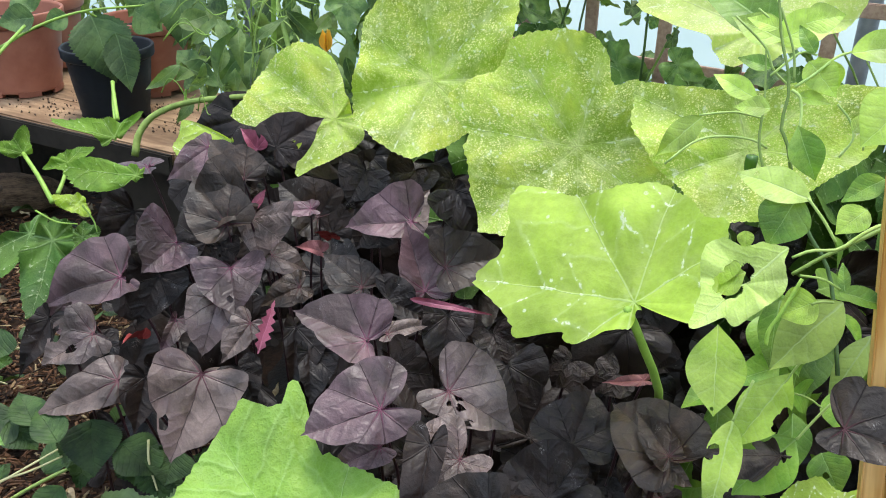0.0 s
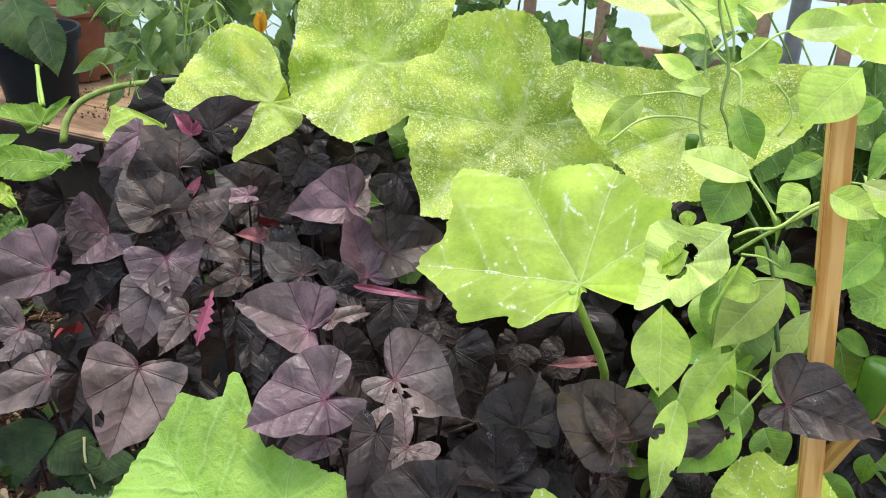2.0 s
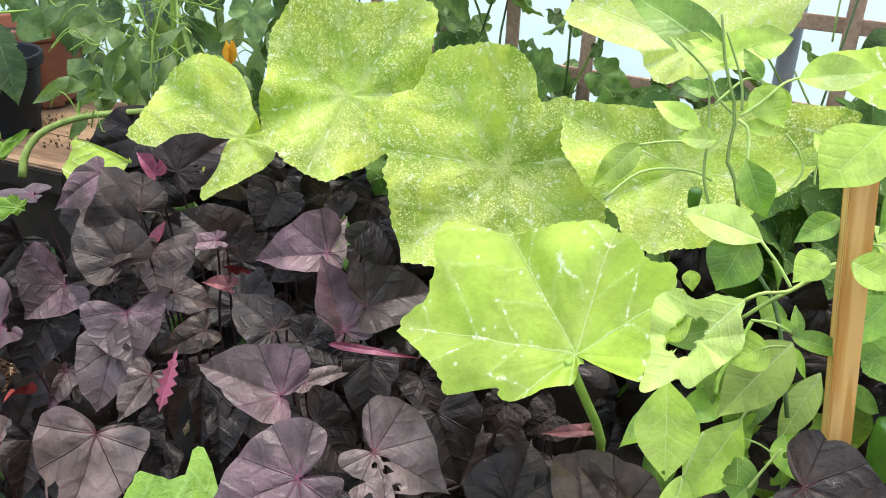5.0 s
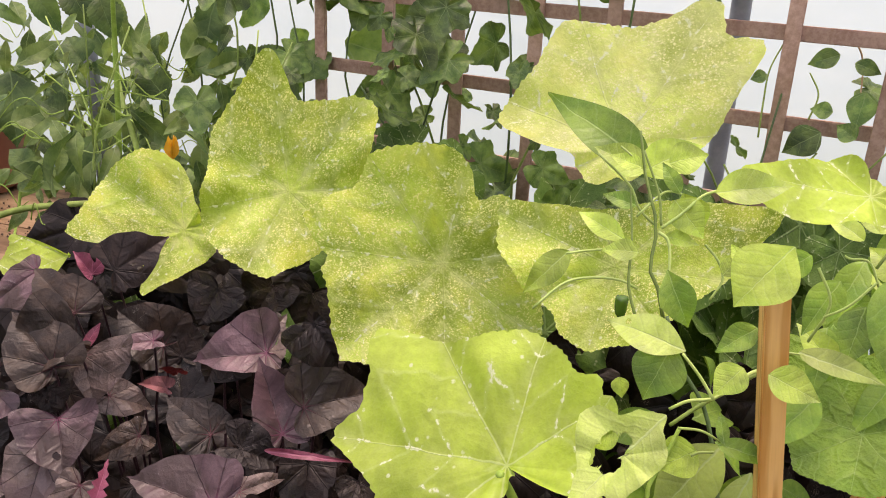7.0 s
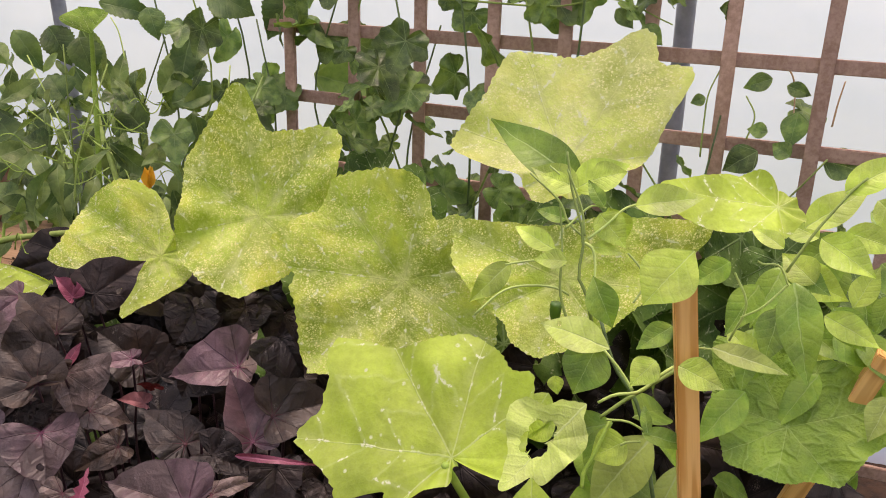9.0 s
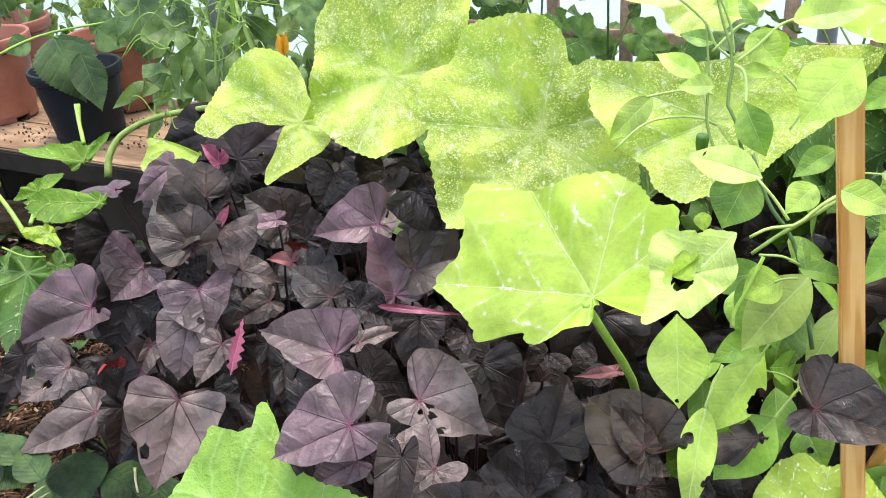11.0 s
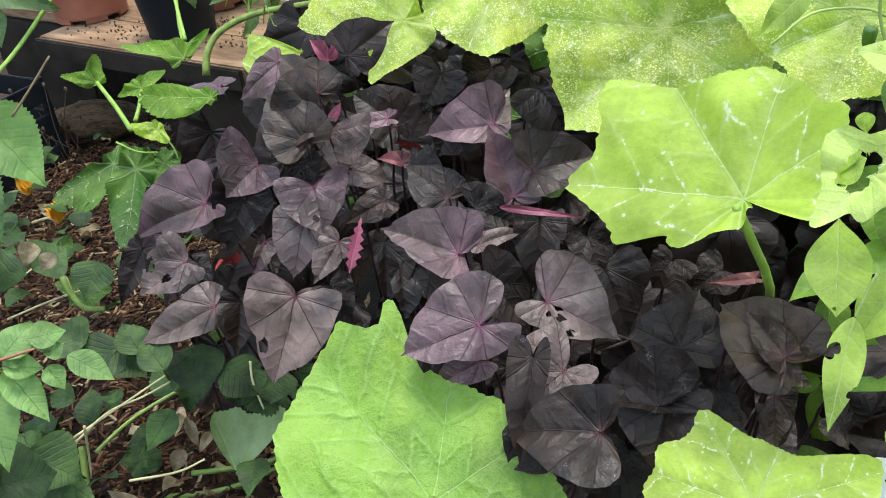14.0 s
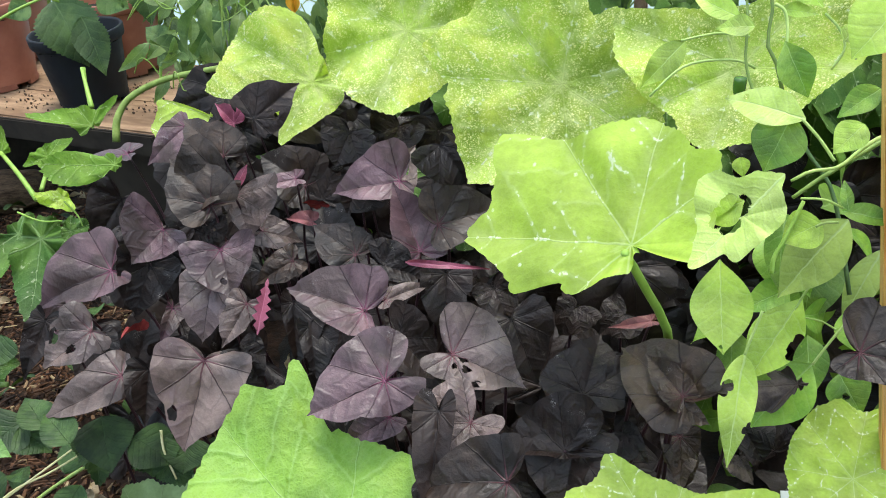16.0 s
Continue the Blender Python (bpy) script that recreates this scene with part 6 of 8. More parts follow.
def inner_pepper_leaves():
    """Shaded leaves inside the pepper bush."""
    rnd = random.Random(88)
    shapes = [blade_mesh("leaf", PEPPER_DEEP, 1.0, rnd.uniform(0.45, 0.6), 0.25, rnd.uniform(0.2, 0.5), 0.03, 950 + k, 14, 3, 0.42) for k in range(5)]
    places = [(rnd.uniform(0.36, 0.85), rnd.uniform(0.78, 1.05), rnd.uniform(0.08, 0.4)) for i in range(60)]
    places += [(rnd.uniform(0.37, 0.62), rnd.uniform(0.84, 0.98), rnd.uniform(0.34, 0.54)) for i in range(26)]
    scatter_leaves(pepper, shapes, [p for p in places if p[1] > 0.5 + 0.75 * abs(p[0] - 0.3) * 0.6], rnd, 0.09, spread=0.9)


inner_pepper_leaves()
lower_squash_leaves()
undergrowth()
trellis_vine()
bushy_plants()
litter()
# ---- stalks of the sweet potato ----
heart_stalk(-0.241, 1.237, 0.542, 0)
heart_stalk(-0.268, 1.128, 0.532, 1)
heart_stalk(-0.261, 1.089, 0.512, 2)
heart_stalk(-0.463, 1.313, 0.475, 3)
heart_stalk(-0.358, 1.294, 0.518, 4)
heart_stalk(-0.352, 1.067, 0.463, 5)
heart_stalk(-0.281, 1.062, 0.495, 6)
heart_stalk(-0.423, 1.037, 0.426, 7)
heart_stalk(-0.258, 1.112, 0.479, 8)
heart_stalk(-0.295, 1.072, 0.458, 9)
heart_stalk(-0.267, 1.013, 0.453, 10)
heart_stalk(-0.282, 0.99, 0.418, 11)
heart_stalk(-0.23, 0.936, 0.417, 12)
heart_stalk(-0.076, 0.831, 0.461, 13)
heart_stalk(-0.054, 0.724, 0.444, 14)
heart_stalk(0.015, 0.764, 0.44, 15)
heart_stalk(-0.292, 0.917, 0.352, 16)
heart_stalk(-0.408, 0.937, 0.326, 17)
heart_stalk(-0.447, 0.979, 0.372, 18)
heart_stalk(-0.438, 0.979, 0.363, 19)
heart_stalk(-0.044, 0.84, 0.414, 20)
heart_stalk(0.016, 0.923, 0.441, 21)
heart_stalk(-0.035, 1.099, 0.484, 22)
heart_stalk(-0.056, 1.127, 0.471, 23)
heart_stalk(-0.094, 0.98, 0.445, 24)
heart_stalk(-0.014, 0.984, 0.439, 25)
heart_stalk(0.012, 0.984, 0.474, 26)
heart_stalk(-0.06, 0.954, 0.443, 27)
heart_stalk(-0.092, 1.128, 0.483, 28)
heart_stalk(0.027, 0.700, 0.401, 29)
heart_stalk(0.055, 0.624, 0.395, 30)
heart_stalk(-0.003, 0.693, 0.426, 31)
heart_stalk(0.118, 0.684, 0.367, 32)
heart_stalk(0.146, 0.736, 0.394, 33)
heart_stalk(0.158, 0.753, 0.371, 34)
heart_stalk(0.233, 0.684, 0.418, 35)
heart_stalk(-0.177, 1.195, 0.448, 36)
heart_stalk(-0.181, 1.15, 0.478, 37)
heart_stalk(-0.232, 1.104, 0.427, 38)
heart_stalk(-0.179, 1.009, 0.428, 39)
heart_stalk(0.024, 1.346, 0.453, 40)
heart_stalk(0.025, 1.012, 0.568, 41)
heart_stalk(-0.037, 1.351, 0.465, 42)
heart_stalk(-0.115, 1.316, 0.475, 43)
heart_stalk(0.086, 0.865, 0.406, 44)
heart_stalk(0.166, 0.891, 0.398, 45)
heart_stalk(0.224, 0.892, 0.379, 46)
heart_stalk(0.221, 0.765, 0.456, 47)
heart_stalk(0.071, 0.914, 0.42, 48)
heart_stalk(-0.378, 1.056, 0.42, 49)
heart_stalk(-0.37, 0.933, 0.335, 50)
heart_stalk(-0.516, 1.01, 0.373, 51)
heart_stalk(-0.489, 1.042, 0.372, 52)
heart_stalk(-0.057, 0.743, 0.381, 53)
heart_stalk(-0.27, 1.234, 0.539, 54)
heart_stalk(-0.009, 0.648, 0.353, 55)
heart_stalk(0.093, 0.704, 0.282, 56)
heart_stalk(0.183, 0.714, 0.357, 57)
heart_stalk(-0.251, 0.935, 0.351, 58)
heart_stalk(-0.345, 1.004, 0.38, 59)
heart_stalk(-0.21, 0.901, 0.273, 60)
heart_stalk(-0.174, 0.939, 0.411, 61)
heart_stalk(-0.155, 0.917, 0.389, 62)
heart_stalk(0.315, 0.735, 0.331, 63)
heart_stalk(0.248, 0.734, 0.325, 64)
heart_stalk(-0.057, 0.887, 0.435, 65)
heart_stalk(0.032, 0.956, 0.42, 66)
heart_stalk(0.129, 0.696, 0.364, 98)
heart_stalk(0.220, 0.690, 0.419, 99)
heart_stalk(0.231, 0.680, 0.427, 100)
# ---- red and pink leaves of the sweet potato ----
heart_leaf(sweet_potato, RED, -0.15, 1.112, 0.452, 57, 21, 150, 0.03, 0.015, 0.014, 0.5, 0.4, 69, lobes=1.2)
heart_leaf(sweet_potato, RED, -0.386, 0.982, 0.362, 48, 29, 165, 0.034, 0.012, 0.01, 0.7, 0.4, 70, lobes=0.9)
heart_leaf(sweet_potato, PINK_DULL, -0.163, 1.112, 0.43, 30, -44, 70, 0.036, 0.008, 0.014, 0.6, 0.4, 71, lobes=0.9)
blade_leaf(sweet_potato, PINK, -0.212, 0.886, 0.404, 51, 17, -1, 0.069, 0.02, 0.5, 0.1, 72, broad=0.42, rows=13, teeth=-0.55)
blade_leaf(sweet_potato, PINK, -0.03, 0.912, 0.468, -12, 53, -107, 0.1, 0.008, 0.5, 0.1, 73, broad=0.3)
blade_leaf(sweet_potato, PINK, -0.266, 1.104, 0.48, 56, 32, -7, 0.053, 0.012, 0.5, 0.1, 74, broad=0.6)
right_vine = thing('trellis_runner', (0.95, 1.22, 0.0), 'thin vine runner with a few small leaves on the trellis', 'climbing vine')
blade_leaf(right_vine, VINE, 0.804, 1.319, 0.838, -47, -60, 111, 0.047, 0.03, 0.2, 0.2, 76, broad=0.4)
blade_leaf(right_vine, VINE, 0.833, 1.322, 0.826, -39, 64, -165, 0.041, 0.025, 0.2, 0.2, 77, broad=0.4)
blade_leaf(right_vine, VINE, 0.847, 1.3, 0.787, -68, -5, 145, 0.06, 0.042, 0.2, 0.2, 78, broad=0.4)
blade_leaf(right_vine, VINE, 0.796, 1.295, 0.757, 7, -67, 52, 0.033, 0.026, 0.2, 0.2, 79, broad=0.4)
blade_leaf(right_vine, VINE, 0.702, 1.335, 0.804, -45, -59, 113, 0.025, 0.02, 0.2, 0.2, 80, broad=0.4)
blade_leaf(right_vine, VINE, 0.78, 1.289, 0.727, -53, -47, 121, 0.063, 0.048, 0.2, 0.2, 81, broad=0.4)
blade_leaf(right_vine, VINE, 0.891, 1.278, 0.713, -17, 65, -144, 0.066, 0.054, 0.2, 0.2, 82, broad=0.4)
blade_leaf(right_vine, VINE, 0.83, 1.275, 0.721, 50, -52, 1, 0.036, 0.032, 0.2, 0.2, 83, broad=0.4)
blade_leaf(right_vine, VINE, 0.99, 1.32, 0.938, 73, 27, -45, 0.027, 0.018, 0.2, 0.2, 84, broad=0.4)
blade_leaf(right_vine, VINE, 0.608, 1.398, 0.91, -64, 47, 176, 0.046, 0.032, 0.2, 0.2, 85, broad=0.4)
blade_leaf(right_vine, VINE, 0.567, 1.414, 0.934, -67, 43, 174, 0.043, 0.027, 0.2, 0.2, 86, broad=0.4)
tube('stem', [(0.818, 1.353, 0.865), (0.845, 1.341, 0.847), (0.852, 1.328, 0.814), (0.846, 1.306, 0.743)], 0.0016, 0.0012, DRY_TWIG, right_vine)
tube('stem', [(0.702, 1.328, 0.709), (0.709, 1.344, 0.762), (0.717, 1.357, 0.807), (0.738, 1.366, 0.848)], 0.0016, 0.0012, STALK_MID, right_vine)
tube('stem', [(0.775, 1.321, 0.739), (0.789, 1.33, 0.775), (0.776, 1.343, 0.806)], 0.0016, 0.0012, STALK_MID, right_vine)
tube('stem', [(0.909, 1.298, 0.764), (0.919, 1.308, 0.8), (0.931, 1.317, 0.834)], 0.0016, 0.0012, DRY_TWIG, right_vine)
# ---- bramble and its neighbours at the foot of the bed ----
bramble = thing('bramble', (-0.85, 0.95, 0.0), 'bramble canes with soft green toothed leaves beside the bed', 'bramble')
blade_leaf(bramble, BRAMBLE, -0.75, 1.123, 0.545, -45, 16, -132, 0.146, 0.099, 0.25, 0.25, 93, wave=0.03, broad=0.36, rows=46, teeth=0.07)
blade_leaf(bramble, TOMATO, -0.711, 1.03, 0.681, -46, 26, -123, 0.104, 0.091, 0.25, 0.25, 94, wave=0.03, broad=0.36, rows=46, teeth=0.07)
blade_leaf(bramble, TOMATO, -0.749, 1.014, 0.596, -46, 21, -125, 0.067, 0.08, 0.25, 0.25, 95, wave=0.03, broad=0.36, rows=46, teeth=0.07)
blade_leaf(bramble, TOMATO, -0.77, 1.023, 0.509, -44, 14, -130, 0.137, 0.11, 0.25, 0.25, 96, wave=0.03, broad=0.36, rows=46, teeth=0.07)
blade_leaf(bramble, TOMATO, -0.648, 1.045, 0.738, -34, 44, -104, 0.115, 0.041, 0.25, 0.25, 97, wave=0.03, broad=0.36, rows=46, teeth=0.07)
blade_leaf(bramble, TOMATO, -0.628, 1.048, 0.706, -52, -1, -149, 0.054, 0.031, 0.25, 0.25, 98, wave=0.03, broad=0.36, rows=46, teeth=0.07)
blade_leaf(bramble, TOMATO, -0.593, 1.067, 0.743, -43, 36, -119, 0.042, 0.03, 0.25, 0.25, 99, wave=0.03, broad=0.36, rows=46, teeth=0.07)
blade_leaf(bramble, TOMATO, -0.641, 0.929, 0.725, 37, 42, -6, 0.028, 0.03, 0.25, 0.25, 100, wave=0.03, broad=0.36, rows=46, teeth=0.07)
blade_leaf(bramble, TOMATO, -0.863, 1.084, 0.434, -44, 11, -130, 0.165, 0.109, 0.25, 0.25, 101, wave=0.03, broad=0.36, rows=46, teeth=0.07)
tube('cane', [(-0.657, 0.937, 0.733), (-0.624, 0.973, 0.745), (-0.594, 1.03, 0.774)], 0.004, 0.003, STALK, bramble)
tube('cane', [(-0.625, 1, 0.632), (-0.6, 1.042, 0.657), (-0.556, 1.118, 0.713), (-0.548, 1.165, 0.73)], 0.0028, 0.002, STALK, bramble)
tube('cane', [(-0.688, 1.109, 0.536), (-0.659, 1.133, 0.569), (-0.633, 1.156, 0.601)], 0.002, 0.0015, DRY, bramble)
blade_leaf(bramble, BRAMBLE, -0.589, 0.721, 0.43, 38, -6, 48, 0.048, 0.029, 0.2, 0.2, 105, wave=0.03, rows=46, teeth=0.07)
blade_leaf(bramble, BRAMBLE, -0.572, 0.723, 0.433, 37, 6, 31, 0.041, 0.029, 0.2, 0.2, 106, wave=0.03, rows=46, teeth=0.07)
blade_leaf(bramble, BRAMBLE, -0.553, 0.719, 0.432, 23, 30, -12, 0.051, 0.036, 0.2, 0.2, 107, wave=0.03, rows=46, teeth=0.07)
blade_leaf(bramble, BRAMBLE, -0.557, 0.722, 0.425, 5, 37, -43, 0.025, 0.027, 0.2, 0.2, 108, wave=0.03, rows=46, teeth=0.07)
blade_leaf(bramble, BRAMBLE, -0.515, 0.731, 0.426, 7, 36, -43, 0.023, 0.025, 0.2, 0.2, 109, wave=0.03, rows=46, teeth=0.07)
blade_leaf(bramble, BRAMBLE, -0.558, 0.721, 0.42, -19, 32, -85, 0.041, 0.028, 0.2, 0.2, 110, wave=0.03, rows=46, teeth=0.07)
blade_leaf(bramble, BRAMBLE, -0.494, 0.738, 0.418, -29, 20, -114, 0.057, 0.029, 0.2, 0.2, 111, wave=0.03, rows=46, teeth=0.07)
blade_leaf(bramble, BRAMBLE, -0.517, 0.731, 0.409, -35, 8, -133, 0.032, 0.023, 0.2, 0.2, 112, wave=0.03, rows=46, teeth=0.07)
blade_leaf(bramble, BRAMBLE, -0.563, 0.729, 0.41, -35, 8, -131, 0.077, 0.035, 0.2, 0.2, 113, wave=0.03, rows=46, teeth=0.07)
blade_leaf(bramble, BRAMBLE, -0.592, 0.73, 0.407, -20, -31, 166, 0.055, 0.039, 0.2, 0.2, 114, wave=0.03, rows=46, teeth=0.07)
blade_leaf(bramble, BRAMBLE, -0.591, 0.735, 0.399, -34, -7, -149, 0.113, 0.048, 0.2, 0.2, 115, wave=0.03, rows=46, teeth=0.07)
blade_leaf(bramble, BRAMBLE, -0.601, 0.719, 0.421, 34, -16, 64, 0.031, 0.026, 0.2, 0.2, 116, wave=0.03, rows=46, teeth=0.07)
blade_leaf(bramble, BRAMBLE, -0.529, 0.736, 0.442, -5, 37, -63, 0.039, 0.03, 0.2, 0.2, 117, wave=0.03, rows=46, teeth=0.07)
blade_leaf(bramble, BRAMBLE, -0.593, 0.737, 0.453, 38, -8, 50, 0.033, 0.023, 0.2, 0.2, 118, wave=0.03, rows=46, teeth=0.07)
tube('cane', [(-0.582, 0.653, 0.47), (-0.537, 0.661, 0.469), (-0.512, 0.667, 0.473), (-0.492, 0.69, 0.466)], 0.0022, 0.0014, CANE_RED, bramble)
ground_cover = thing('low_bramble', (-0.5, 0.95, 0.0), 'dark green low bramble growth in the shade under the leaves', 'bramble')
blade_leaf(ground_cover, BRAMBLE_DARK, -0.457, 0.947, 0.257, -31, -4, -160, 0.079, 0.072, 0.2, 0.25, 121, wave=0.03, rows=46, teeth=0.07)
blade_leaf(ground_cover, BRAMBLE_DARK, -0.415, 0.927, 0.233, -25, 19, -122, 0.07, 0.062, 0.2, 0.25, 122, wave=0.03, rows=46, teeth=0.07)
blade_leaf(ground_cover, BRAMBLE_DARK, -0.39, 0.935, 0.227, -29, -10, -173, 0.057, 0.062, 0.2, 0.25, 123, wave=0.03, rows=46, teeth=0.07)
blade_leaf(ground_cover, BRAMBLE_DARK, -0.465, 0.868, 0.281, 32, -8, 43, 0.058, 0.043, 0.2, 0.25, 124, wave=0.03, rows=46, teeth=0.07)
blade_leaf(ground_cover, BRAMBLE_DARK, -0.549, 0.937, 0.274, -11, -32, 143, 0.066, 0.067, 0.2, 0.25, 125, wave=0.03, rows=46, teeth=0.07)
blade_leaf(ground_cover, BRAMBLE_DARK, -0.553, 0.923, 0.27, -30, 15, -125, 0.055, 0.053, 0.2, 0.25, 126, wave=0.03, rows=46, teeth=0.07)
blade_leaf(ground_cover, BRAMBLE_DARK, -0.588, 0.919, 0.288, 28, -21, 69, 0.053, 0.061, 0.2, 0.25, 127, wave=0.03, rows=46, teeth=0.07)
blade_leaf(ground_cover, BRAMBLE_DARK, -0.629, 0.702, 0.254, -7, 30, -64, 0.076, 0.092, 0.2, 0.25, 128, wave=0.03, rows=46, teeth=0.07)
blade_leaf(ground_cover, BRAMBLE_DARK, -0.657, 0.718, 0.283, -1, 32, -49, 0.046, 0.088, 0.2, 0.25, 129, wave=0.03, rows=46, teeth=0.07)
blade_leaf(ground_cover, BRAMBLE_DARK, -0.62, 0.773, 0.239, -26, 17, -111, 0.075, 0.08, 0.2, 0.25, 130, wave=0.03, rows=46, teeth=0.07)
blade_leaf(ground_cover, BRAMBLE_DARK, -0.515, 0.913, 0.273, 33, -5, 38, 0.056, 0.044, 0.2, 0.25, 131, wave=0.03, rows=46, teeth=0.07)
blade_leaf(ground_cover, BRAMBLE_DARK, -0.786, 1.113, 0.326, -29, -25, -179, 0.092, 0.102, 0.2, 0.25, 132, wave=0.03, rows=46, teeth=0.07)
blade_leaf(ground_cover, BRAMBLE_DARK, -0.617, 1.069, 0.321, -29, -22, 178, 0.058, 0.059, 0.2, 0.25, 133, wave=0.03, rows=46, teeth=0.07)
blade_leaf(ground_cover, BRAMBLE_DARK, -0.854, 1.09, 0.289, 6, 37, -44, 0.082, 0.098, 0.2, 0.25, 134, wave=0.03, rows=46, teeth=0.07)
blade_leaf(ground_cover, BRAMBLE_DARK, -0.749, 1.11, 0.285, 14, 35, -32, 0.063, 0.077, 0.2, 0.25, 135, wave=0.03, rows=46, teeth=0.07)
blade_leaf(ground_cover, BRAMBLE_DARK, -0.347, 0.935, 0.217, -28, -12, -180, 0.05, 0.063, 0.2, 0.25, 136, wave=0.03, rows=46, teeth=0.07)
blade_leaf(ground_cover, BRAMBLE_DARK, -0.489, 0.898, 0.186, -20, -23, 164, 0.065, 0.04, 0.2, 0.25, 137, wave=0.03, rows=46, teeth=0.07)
overhang = thing('hop_shoot', (-0.9, 1.9, 0.0), 'arching shoot with broad toothed leaves hanging over the pots', 'shoot')
vine = thing('squash_vine', (-0.6, 1.4, 0.0), 'trailing squash vine with curled tendrils and young mottled leaves', 'squash vine')
lobed_leaf(vine, SQUASH_MID, -0.602, 1.549, 0.444, 19, -40, 83, (0.107, 0.079, 0.064, 0.051, 0.043, 0.039, 0.037, 0.037, 0.037, 0.04, 0.045, 0.071, 0.034, 0.02, 0.014, 0.01, 0.008, 0.007, 0.006, 0.006, 0.006, 0.006, 0.007, 0.008, 0.009, 0.012, 0.019, 0.026, 0.027, 0.029, 0.034, 0.047), 0.15, 0.04, 31, frill=0.05, teeth=0.05)
lobed_leaf(vine, SQUASH_MID, -0.433, 1.175, 0.517, 11, -43, 94, (0.089, 0.075, 0.049, 0.031, 0.022, 0.018, 0.016, 0.014, 0.014, 0.013, 0.014, 0.015, 0.015, 0.013, 0.011, 0.01, 0.01, 0.01, 0.01, 0.01, 0.009, 0.009, 0.009, 0.009, 0.01, 0.011, 0.013, 0.018, 0.028, 0.058, 0.083, 0.087), 0.1, 0.03, 32, frill=0.05, teeth=0.05)
lobed_leaf(vine, SQUASH_MID, -0.661, 1.47, 0.423, -9, -44, 128, (0.04, 0.034, 0.03, 0.028, 0.026, 0.023, 0.021, 0.021, 0.021, 0.022, 0.024, 0.028, 0.034, 0.038, 0.044, 0.052, 0.038, 0.023, 0.016, 0.013, 0.012, 0.011, 0.011, 0.012, 0.013, 0.015, 0.019, 0.022, 0.021, 0.021, 0.022, 0.025), 0.1, 0.05, 33, frill=0.05, teeth=0.05)
lobed_leaf(vine, SQUASH_MID, -0.715, 1.426, 0.456, 30, -51, 80, (0.054, 0.041, 0.034, 0.032, 0.032, 0.033, 0.037, 0.045, 0.041, 0.029, 0.022, 0.019, 0.016, 0.015, 0.015, 0.014, 0.01, 0.007, 0.006, 0.006, 0.005, 0.005, 0.005, 0.006, 0.006, 0.007, 0.009, 0.012, 0.015, 0.021, 0.032, 0.039), 0.2, 0.07, 37, frill=0.05, teeth=0.05)
lobed_leaf(vine, SQUASH_FRESH, -0.555, 1.252, 0.441, 20, -47, 87, (0.037, 0.027, 0.022, 0.019, 0.016, 0.014, 0.012, 0.012, 0.012, 0.012, 0.011, 0.01, 0.009, 0.009, 0.009, 0.009, 0.01, 0.011, 0.013, 0.017, 0.027, 0.03, 0.025, 0.023, 0.022, 0.021, 0.022, 0.023, 0.025, 0.029, 0.035, 0.035), 0.3, 0.08, 38, frill=0.05, teeth=0.05)
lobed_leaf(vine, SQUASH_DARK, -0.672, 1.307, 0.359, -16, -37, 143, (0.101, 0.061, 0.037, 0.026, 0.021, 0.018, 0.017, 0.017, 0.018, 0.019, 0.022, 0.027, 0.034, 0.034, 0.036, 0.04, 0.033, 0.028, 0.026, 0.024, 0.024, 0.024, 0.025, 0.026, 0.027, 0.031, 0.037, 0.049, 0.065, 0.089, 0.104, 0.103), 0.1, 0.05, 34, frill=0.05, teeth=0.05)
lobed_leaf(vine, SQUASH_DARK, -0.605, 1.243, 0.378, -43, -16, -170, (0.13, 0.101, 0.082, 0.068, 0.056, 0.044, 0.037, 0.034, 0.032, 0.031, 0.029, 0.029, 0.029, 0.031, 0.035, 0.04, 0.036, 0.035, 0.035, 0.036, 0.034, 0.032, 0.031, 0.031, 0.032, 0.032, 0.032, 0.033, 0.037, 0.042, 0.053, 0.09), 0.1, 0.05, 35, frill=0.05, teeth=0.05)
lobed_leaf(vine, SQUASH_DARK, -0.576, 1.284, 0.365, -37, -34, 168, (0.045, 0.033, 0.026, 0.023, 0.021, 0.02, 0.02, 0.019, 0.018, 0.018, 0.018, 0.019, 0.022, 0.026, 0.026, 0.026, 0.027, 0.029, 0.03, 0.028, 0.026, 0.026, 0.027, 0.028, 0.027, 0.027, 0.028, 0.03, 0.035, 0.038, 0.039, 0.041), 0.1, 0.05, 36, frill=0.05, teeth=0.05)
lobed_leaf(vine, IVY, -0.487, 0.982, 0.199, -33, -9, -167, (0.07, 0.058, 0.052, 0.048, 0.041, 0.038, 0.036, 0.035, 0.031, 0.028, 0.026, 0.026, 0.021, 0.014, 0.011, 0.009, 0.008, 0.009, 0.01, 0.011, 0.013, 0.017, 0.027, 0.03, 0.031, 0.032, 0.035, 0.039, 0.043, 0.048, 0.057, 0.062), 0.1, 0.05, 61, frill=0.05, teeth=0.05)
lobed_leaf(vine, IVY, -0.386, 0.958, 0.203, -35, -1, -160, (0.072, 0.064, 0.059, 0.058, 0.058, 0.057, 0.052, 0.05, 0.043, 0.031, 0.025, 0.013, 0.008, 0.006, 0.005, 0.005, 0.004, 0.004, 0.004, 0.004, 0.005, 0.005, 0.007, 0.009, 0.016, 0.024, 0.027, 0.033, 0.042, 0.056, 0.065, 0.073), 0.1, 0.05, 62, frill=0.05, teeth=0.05)
